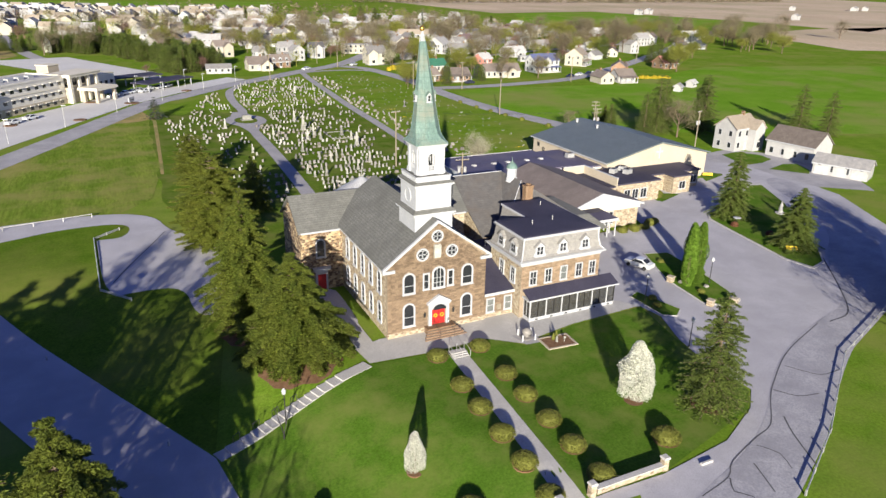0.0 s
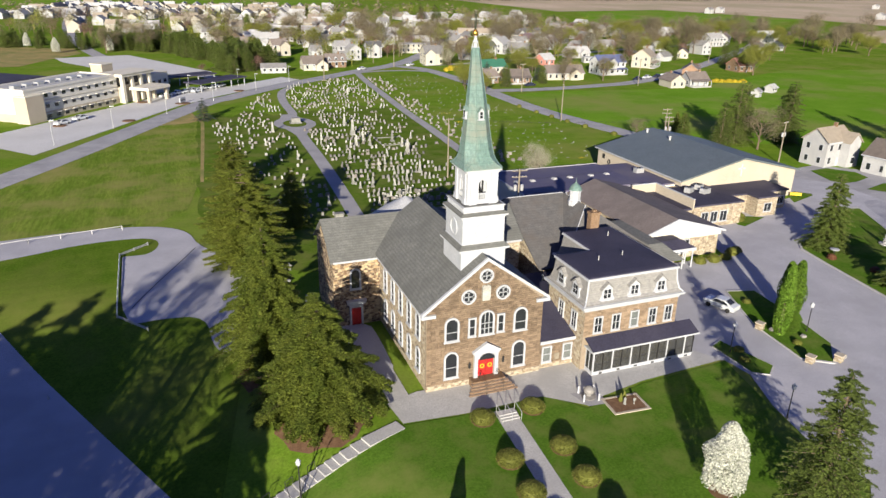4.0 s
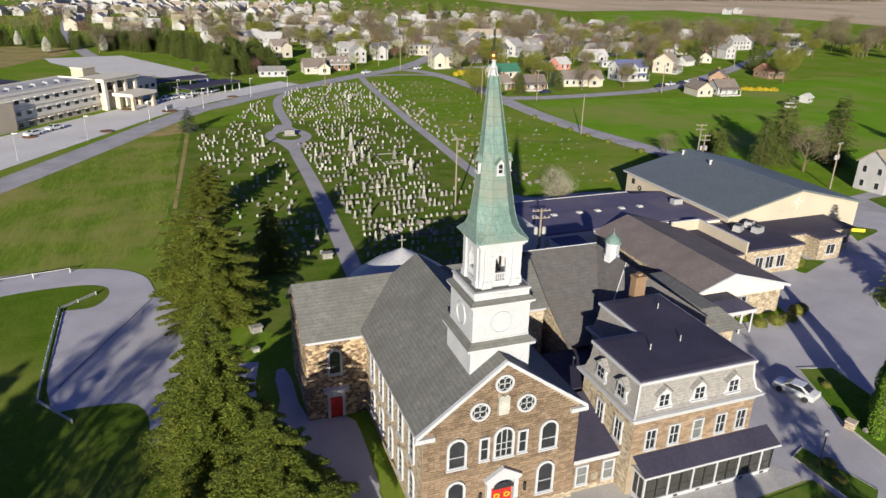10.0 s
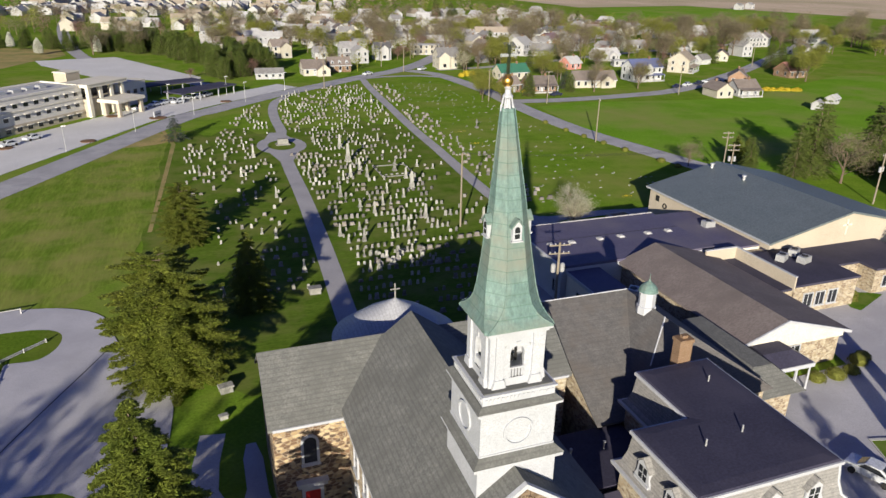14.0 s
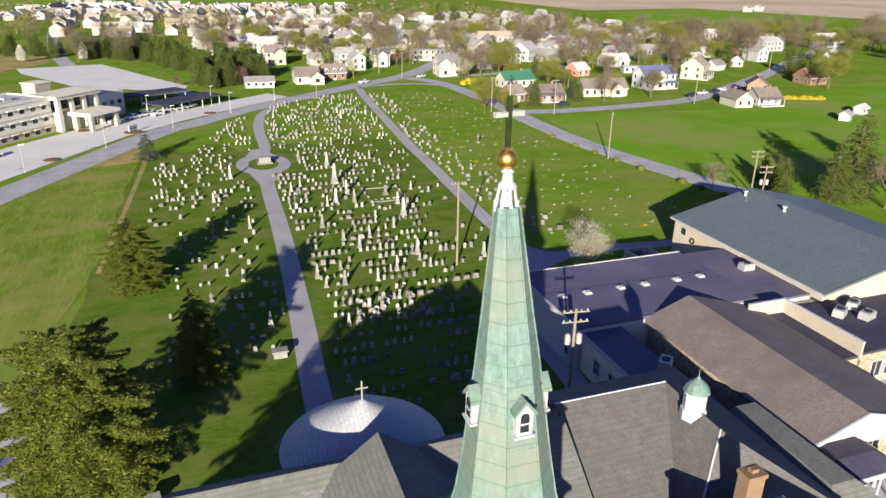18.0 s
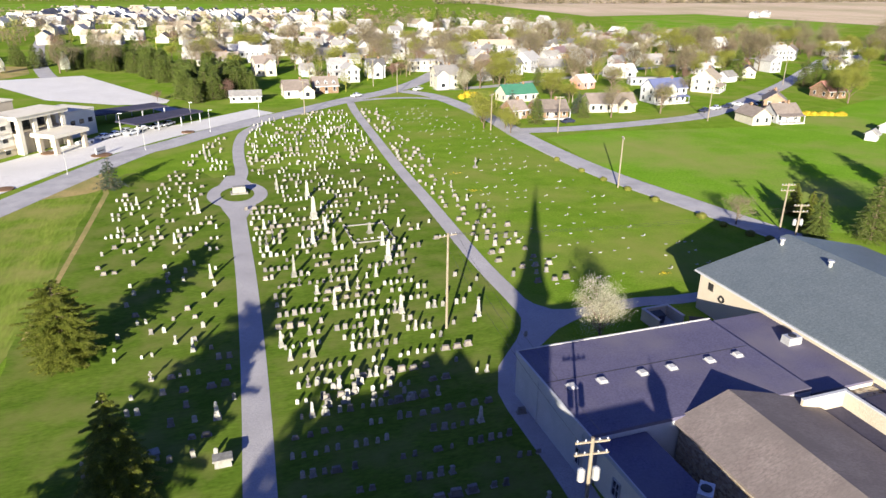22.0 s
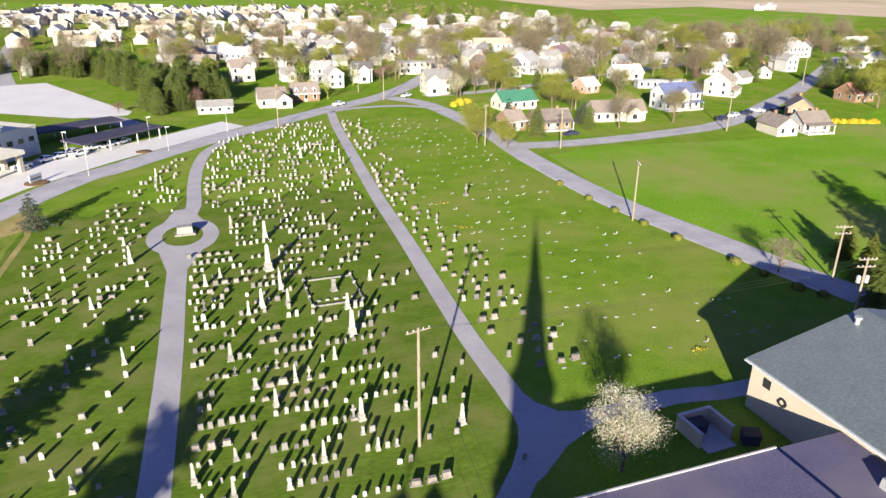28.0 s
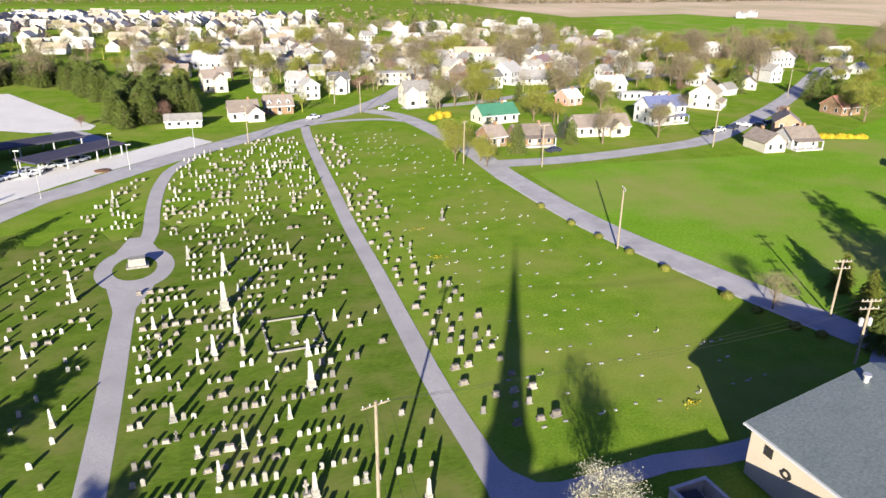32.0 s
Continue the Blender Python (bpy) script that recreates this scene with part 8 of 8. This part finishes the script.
house(157, 216, 2, 14.0, 8.0, 5.3, "siding_grey", "roof_navy", storeys=2, wing=(-1.0, 5.0, 1.5), porch=True, label="pale grey two-storey house with dark blue roof")
house(190, 234, 40, 12.0, 9.1, 5.3, "siding_cream", "roof_tan", storeys=2, porch=True, label="cream two-storey house with tan roof")
house(223, 278, 0, 7.9, 6.0, 2.8, "siding_white", "roof_light", storeys=1, label="white garage with pale roof")
house(307, 370, 4, 8.3, 8.0, 5.3, "siding_grey", "roof_light", storeys=2, label="pale grey house with pale roof")
house(259, 327, 0, 10.1, 7.0, 2.8, "siding_white", "roof_a", storeys=1, label="white bungalow with grey roof")
house(228, 296, 20, 5.5, 6.0, 2.8, "siding_white", "roof_a", storeys=1, label="small white garage with grey roof")
house(248, 300, -10, 7.0, 7.0, 2.8, "siding_white", "roof_light", storeys=1, label="low white house with pale roof")
house(262, 279, 90, 11.1, 6.3, 5.3, "siding_white", "roof_a", storeys=2, label="white gable-fronted house in the village")
house(304, 318, 4, 10.9, 8.0, 5.3, "siding_white", "roof_a", storeys=2, label="white two-storey house in the village")
house(315, 320, 40, 12.0, 7.2, 5.3, "siding_white", "roof_b", storeys=2, label="white gabled house with brown roof")
house(339, 355, 0, 9.0, 8.0, 2.8, "siding_white", "roof_a", storeys=1, label="white bungalow at the village edge")
house(238, 265, 50, 11.5, 6.4, 2.8, "siding_cream", "roof_b", storeys=1, label="cream gabled house with brown roof")
house(302, 278, 4, 9.9, 8.0, 2.8, "siding_white", "roof_dark", storeys=1, wing=(-1.0, 4.5, 2.0), label="white house with dark roof")
house(359, 328, 0, 15.2, 8.0, 5.3, "siding_white", "roof_light", storeys=2, label="white two-storey house with pale roof")
house(398, 351, 0, 10.1, 8.0, 2.8, "siding_cream", "roof_b", storeys=1, label="cream bungalow with brown roof")
house(326, 286, 10, 6.6, 7.0, 2.8, "siding_white", "roof_light", storeys=1, label="low white house among trees")
house(161, 175, 84, 9.0, 6.4, 2.8, "siding_cream", "roof_b", storeys=1, label="cream garage end of a bungalow with brown roof")
house(172, 175, -6, 8.6, 7.4, 2.8, "siding_white", "roof_b", storeys=1, porch=True, label="bungalow with white columned porch and brown roof")
house(177, 184, 50, 9.5, 6.6, 5.3, "siding_brown", "roof_b", storeys=2, label="brown gabled upper house behind a porch")
house(227, 209, 0, 8.7, 9.0, 2.8, "brick", "roof_red", storeys=1, label="brick house with red-brown roof")
house(116.6, 61.2, 8, 9.2, 6.4, 6.0, "siding_white", "roof_tan", storeys=2, rise=2.7, wing=(2.5, 4.2, 2.2), label="white farmhouse with grey-brown roof and cross gable")
barn = house(123.5, 47.0, -81, 12.4, 8.4, 4.1, "siding_white", "roof_b", storeys=1, rise=3.2, chimney=False, simple=True, label="white barn with a rusty brown roof")
part("barn_door", Shape().box(-1.3, 1.3, -4.3, -4.2, 0.1, 2.9), "siding_grey", barn, "pale sliding barn door")
farm_shed = house(118.7, 31.0, -66, 11.5, 6.4, 2.7, "siding_white", "roof_a", storeys=1, rise=1.6, chimney=False, simple=True, label="low white garage row beside the barn")
for u in (-3.9, 0.0, 3.9):
    part("garage_door", Shape().box(u - 1.45, u + 1.45, -3.3, -3.2, 0.05, 2.2), "roof_light", farm_shed, "pale roller garage door")
house(176, 145, 30, 3.5, 3.0, 2.0, "siding_white", "roof_a", storeys=1, chimney=False, simple=True, label="small white garden shed")
house(190, 152, 20, 4.0, 3.0, 2.0, "siding_white", "roof_light", storeys=1, chimney=False, simple=True, label="small white garden shed")
rng = random.Random(23)
protos = []
for i, (w, d, h, wall, roof, st_) in enumerate(((9, 7, 5.0, "siding_white", "roof_a", 2), (11, 7, 2.8, "siding_white", "roof_b", 1), (8.5, 7.5, 5.2, "siding_cream", "roof_a", 2), (9.5, 7, 4.8, "siding_grey", "roof_dark", 2), (12, 7, 2.8, "siding_white", "roof_light", 1), (9, 7.5, 4.8, "brick", "roof_b", 2))):
    protos.append(house(240 + 14 * i, 380 + 9 * (i % 3), 15, w, d, h, wall, roof, storeys=st_, simple=True, wing=(1.5, 4.0, 1.5) if i % 2 == 0 else None, label=("white", "white", "cream", "grey", "pale", "brick")[i] + " gabled house in the village"))
taken = [(ob.matrix_basis.translation.x, ob.matrix_basis.translation.y) for ob in bpy.data.objects if ob.name.split(".")[0] == "house"]


def scatter(count, xr, yr, gap, weights, turn):
    made = 0
    for _ in range(count * 12):
        x, y = rng.uniform(*xr), rng.uniform(*yr)
        if x > 60 + (y - 240) * 1.35 or min((x - a) ** 2 + (y - b) ** 2 for a, b in taken) < gap * gap:
            continue
        taken.append((x, y))
        copy_thing(rng.choices(protos, weights)[0], pose(x, y, 0, 0, 0, turn + rng.choice((0, 90)) + rng.uniform(-8, 8)))
        made += 1
        if made >= count:
            return


scatter(46, (120, 380), (290, 440), 14, (4, 2, 3, 2, 1, 2), 15)
scatter(34, (-5, 170), (380, 470), 13, (4, 4, 2, 1, 4, 1), -6)
near_protos = protos
protos = []
for i, (w, d, h, wall, roof) in enumerate(((11, 8, 4.2, "siding_white", "roof_light"), (14, 8, 3.0, "siding_white", "roof_light"), (10, 8, 5.0, "siding_cream", "roof_tan"), (12, 8, 3.0, "siding_grey", "roof_a"), (13, 8, 3.0, "siding_white", "roof_tan"))):
    protos.append(house(-60 + 20 * i, 500 + 11 * (i % 3), -8, w, d, h, wall, roof, storeys=0, simple=True, chimney=False, wing=(2.5, 4.5, 1.5) if i % 2 else None, label=("white", "pale", "cream", "grey", "long white")[i] + " gabled house in the estate"))
taken += [(-60 + 20 * i, 505) for i in range(5)]
scatter(50, (-95, 170), (470, 600), 14, (4, 5, 3, 2, 4), -8)
# the rows of the estate beyond the trees
estate = {m: Shape() for m in ("siding_white", "siding_cream", "roof_light", "roof_tan", "roof_a")}


def estate_house(x, y, turn, w, d, h, wall, roof):
    m, n = pose(x, y, 0, 0, 0, turn), rng.uniform(0.34, 0.5) * d
    body, top = Shape().prism([(-d / 2, 0), (d / 2, 0), (d / 2, h), (0, h + n), (-d / 2, h)], "x", -w / 2, w / 2), Shape()
    for sy in (-1, 1):
        top.loft([[(u, sy * (d / 2 + 0.4), h - 0.2), (u, sy * (d / 2 + 0.4), h), (u, 0, h + n + 0.2), (u, 0, h + n)] for u in (-w / 2 - 0.3, w / 2 + 0.3)])
    for key, sh in ((wall, body), (roof, top)):
        k = len(estate[key].v)
        estate[key].v.extend(tuple(m @ Vector(v)) for v in sh.v)
        estate[key].f.extend(tuple(k + q for q in f) for f in sh.f)


for r in range(9):
    ax, ay = -148 + 33 * r, 640 + 8 * (r % 3)
    for i in range(15):
        x, y = ax + 3.0 * i + rng.uniform(-1.5, 1.5), ay + 15.5 * i + rng.uniform(-2, 2)
        if rng.random() < 0.1 or y > 860 - 0.25 * (x + 150):
            continue
        for o in (-7.5, 8.0):
            estate_house(x + o, y + rng.uniform(-2, 2), -12 + rng.choice((0, 90, 90)) + rng.uniform(-5, 5), rng.uniform(10, 14), rng.uniform(7, 8.5), rng.uniform(2.8, 4.8), rng.choice(("siding_white", "siding_white", "siding_cream")), rng.choice(("roof_light", "roof_light", "roof_tan", "roof_a")))
for key, sh in estate.items():
    tagged(part("estate_houses", sh, key), "distant rows of pale gabled estate houses", "houses", kind="stuff")
scatter(24, (170, 320), (440, 640), 18, (5, 3, 3, 2, 3), 20)
protos = []
for i, (w, d, h, wall, roof) in enumerate(((5, 4, 2.2, "siding_white", "roof_light"), (6.5, 6, 2.4, "siding_grey", "roof_a"), (4, 3.5, 2.1, "siding_cream", "roof_b"))):
    protos.append(house(208 + 9 * i, 250 + 4 * i, 15, w, d, h, wall, roof, storeys=0, simple=True, chimney=False, label=("small white garden shed", "grey single garage behind houses", "small cream garden shed")[i]))
scatter(60, (110, 360), (245, 430), 9.5, (2, 2, 1), 15)
scatter(34, (-5, 170), (350, 470), 9.0, (2, 2, 1), -6)
for x, y in ((620, 690), (650, 705), (760, 560), (1050, 800), (1176, 776), (1192, 784), (1210, 778)):
    copy_thing(near_protos[0], pose(x, y, 0, 0, 0, 20))


# ---- garden trees between the houses ----
STREETS = ([(49, 249), (70, 266), (95, 300), (140, 380), (190, 520)], [(84, 183), (131, 184), (156, 190), (195, 213), (240, 243), (330, 310)], [(85, 262), (120, 268), (200, 300), (300, 330)], [(-10, 240), (-60, 330), (-95, 520)])


def clear_of(x, y, gap):
    """Whether a spot keeps its distance from every house and street."""
    if any((x - a) ** 2 + (y - b) ** 2 < (r + gap) ** 2 for a, b, r in HOMES):
        return False
    for line in STREETS:
        for a, b in zip(line, line[1:]):
            p, q = Vector((x - a[0], y - a[1])), Vector((b[0] - a[0], b[1] - a[1]))
            if (p - q * max(0.0, min(1.0, p.dot(q) / q.dot(q)))).length < 6.0:
                return False
    return True


rng = random.Random(77)
for mat, count, label in (("buds", 110, "bare and budding garden trees between the houses"), ("spring", 50, "garden trees in fresh leaf between the houses"), ("pinkbuds", 30, "reddish garden trees between the houses")):
    s, done = Shape(), 0
    while done < count:
        y = rng.uniform(262, 440)
        x, k = rng.uniform(40, 360), rng.uniform(0.6, 1.15)
        if y < 205 + 0.35 * x or not clear_of(x, y, 2.6):
            continue
        done += 1
        s.tube((x, y, 0), (x, y, 4.5 * k), 0.22 * k, 0.12 * k, 5)
        for q in range(7):
            a = rng.uniform(0, 6.28)
            s.tube((x, y, rng.uniform(2.0, 4.4) * k), (x + 2.6 * k * math.cos(a), y + 2.6 * k * math.sin(a), rng.uniform(6.0, 9.0) * k), 0.09 * k, 0.03, 4)
        for q in range(420):
            v = Vector((rng.gauss(0, 1), rng.gauss(0, 1), rng.gauss(0, 1)))
            v = v.normalized() * abs(rng.gauss(0.75, 0.28))
            leaf_quad(s, Vector((x + v.x * 3.4 * k, y + v.y * 3.4 * k, (6.4 + v.z * 4.0) * k)), 0.5, rng)
    tagged(part("garden_trees", s, mat), label, "trees", kind="stuff")


# ---- stone courses of the church, manse and link fronts (last: many small pieces) ----
rng = random.Random(4)
STONE = Shape().loft([[(-0.5, 0.1, -0.104), (0.5, 0.1, -0.104), (0.5, 0.1, 0.104), (-0.5, 0.1, 0.104)], [(-0.5, 0.0, -0.104), (0.5, 0.0, -0.104), (0.5, 0.0, 0.104), (-0.5, 0.0, 0.104)], [(-0.46, -0.02, -0.09), (0.46, -0.02, -0.09), (0.46, -0.02, 0.09), (-0.46, -0.02, 0.09)]])
STONE_MESH = STONE.mesh("stone_block", "stone")


def spans(lo, hi, gaps):
    """What is left of a course between lo and hi, outside the gaps."""
    out, x = [], lo
    for a, b in sorted(gaps):
        if a > x:
            out.append((x, min(a, hi)))
        x = max(x, b)
    return [p for p in out + [(x, hi)] if p[1] - p[0] > 0.08]


def lay(parent, y, z0, z1, edge, gaps, singles):
    """Courses of blocks on a front at y: edge(z) gives their ends, gaps(z) the openings."""
    rest, z, count = Shape(), z0, 0
    while z < z1:
        for a, b in spans(*edge(z), gaps(z)):
            n = max(1, round((b - a) / rng.uniform(0.46, 0.58)))
            cuts = [a] + [a + (b - a) * (i + rng.uniform(-0.2, 0.2)) / n for i in range(1, n)] + [b]
            for u, v in zip(cuts, cuts[1:]):
                cx, w, yy = (u + v) / 2, v - u - 0.022, y + rng.uniform(-0.018, 0.012)
                if count < singles:
                    ob = new("stone_block", STONE_MESH)
                    ob.parent = parent
                    ob.matrix_basis = pose(cx, yy, z) @ Matrix.Diagonal((w, 1, 1, 1))
                    count += 1
                else:
                    k = len(rest.v)
                    rest.v.extend((p[0] * w + cx, p[1] + yy, p[2] + z) for p in STONE.v)
                    rest.f.extend(tuple(k + i for i in q) for q in STONE.f)
        z += 0.23
    part("stone_course", rest, "stone", parent, kind="stuff")


def front_edge(z):
    half = 6.58 if z < EAVE - 0.3 else max(0.05, 6.58 * (RIDGE - z - 0.02) / (RIDGE - EAVE + 0.3))
    return RX * (z > EAVE - 0.3) - half, half + RX * (z > EAVE - 0.3)


def front_gaps(z):
    out = []
    for cx, z0, z1, hw in ((-3.9, 5.8, 8.2, 0.8), (3.9, 5.8, 8.2, 0.8), (-3.9, 1.45, 4.25, 0.8), (3.9, 1.45, 4.25, 0.8), (0, 5.95, 8.45, 0.86)):
        up = z - (z1 - hw + 0.2)
        if z0 - 0.3 < z and up < hw:
            half = math.sqrt(hw * hw - max(0, up) ** 2)
            out.append((cx - half, cx + half))
    for cx, cz, r in ((-0.25, 12.55, 1.0), (-2.15, 10.45, 1.04), (1.7, 10.45, 1.04)):
        if abs(z - cz) < r:
            half = math.sqrt(r * r - (z - cz) ** 2)
            out.append((cx - half, cx + half))
    for cx in (-1.65, 1.6):
        if 5.75 < z < 8.1:
            out.append((cx - 0.42, cx + 0.42))
    if 9.7 < z < 11.65:
        out.append((-0.66, 0.3))
    if z < 4.9:
        half = 1.4 if z < 3.95 else max(0.1, 1.55 * (4.95 - z))
        out.append((0.05 - half, 0.05 + half))
    return out


def manse_gaps(z):
    return [(cx - 17.2 - 0.56, cx - 17.2 + 0.56) for cx in (12.75, 15.05, 17.45, 19.85, 22.0)] if 4.4 < z < 6.5 else []


lay(facade, -0.14, 0.78, 14.0, front_edge, front_gaps, 300)
lay(manse_front, -0.07, 4.25, 7.2, lambda z: (-6.18, 5.98), manse_gaps, 0)
lay(link_front, -0.07, 0.75, 3.3, lambda z: (-2.28, 2.08), lambda z: [(-1.95, -0.75), (0.65, 1.85)] if 0.8 < z < 2.9 else [], 0)
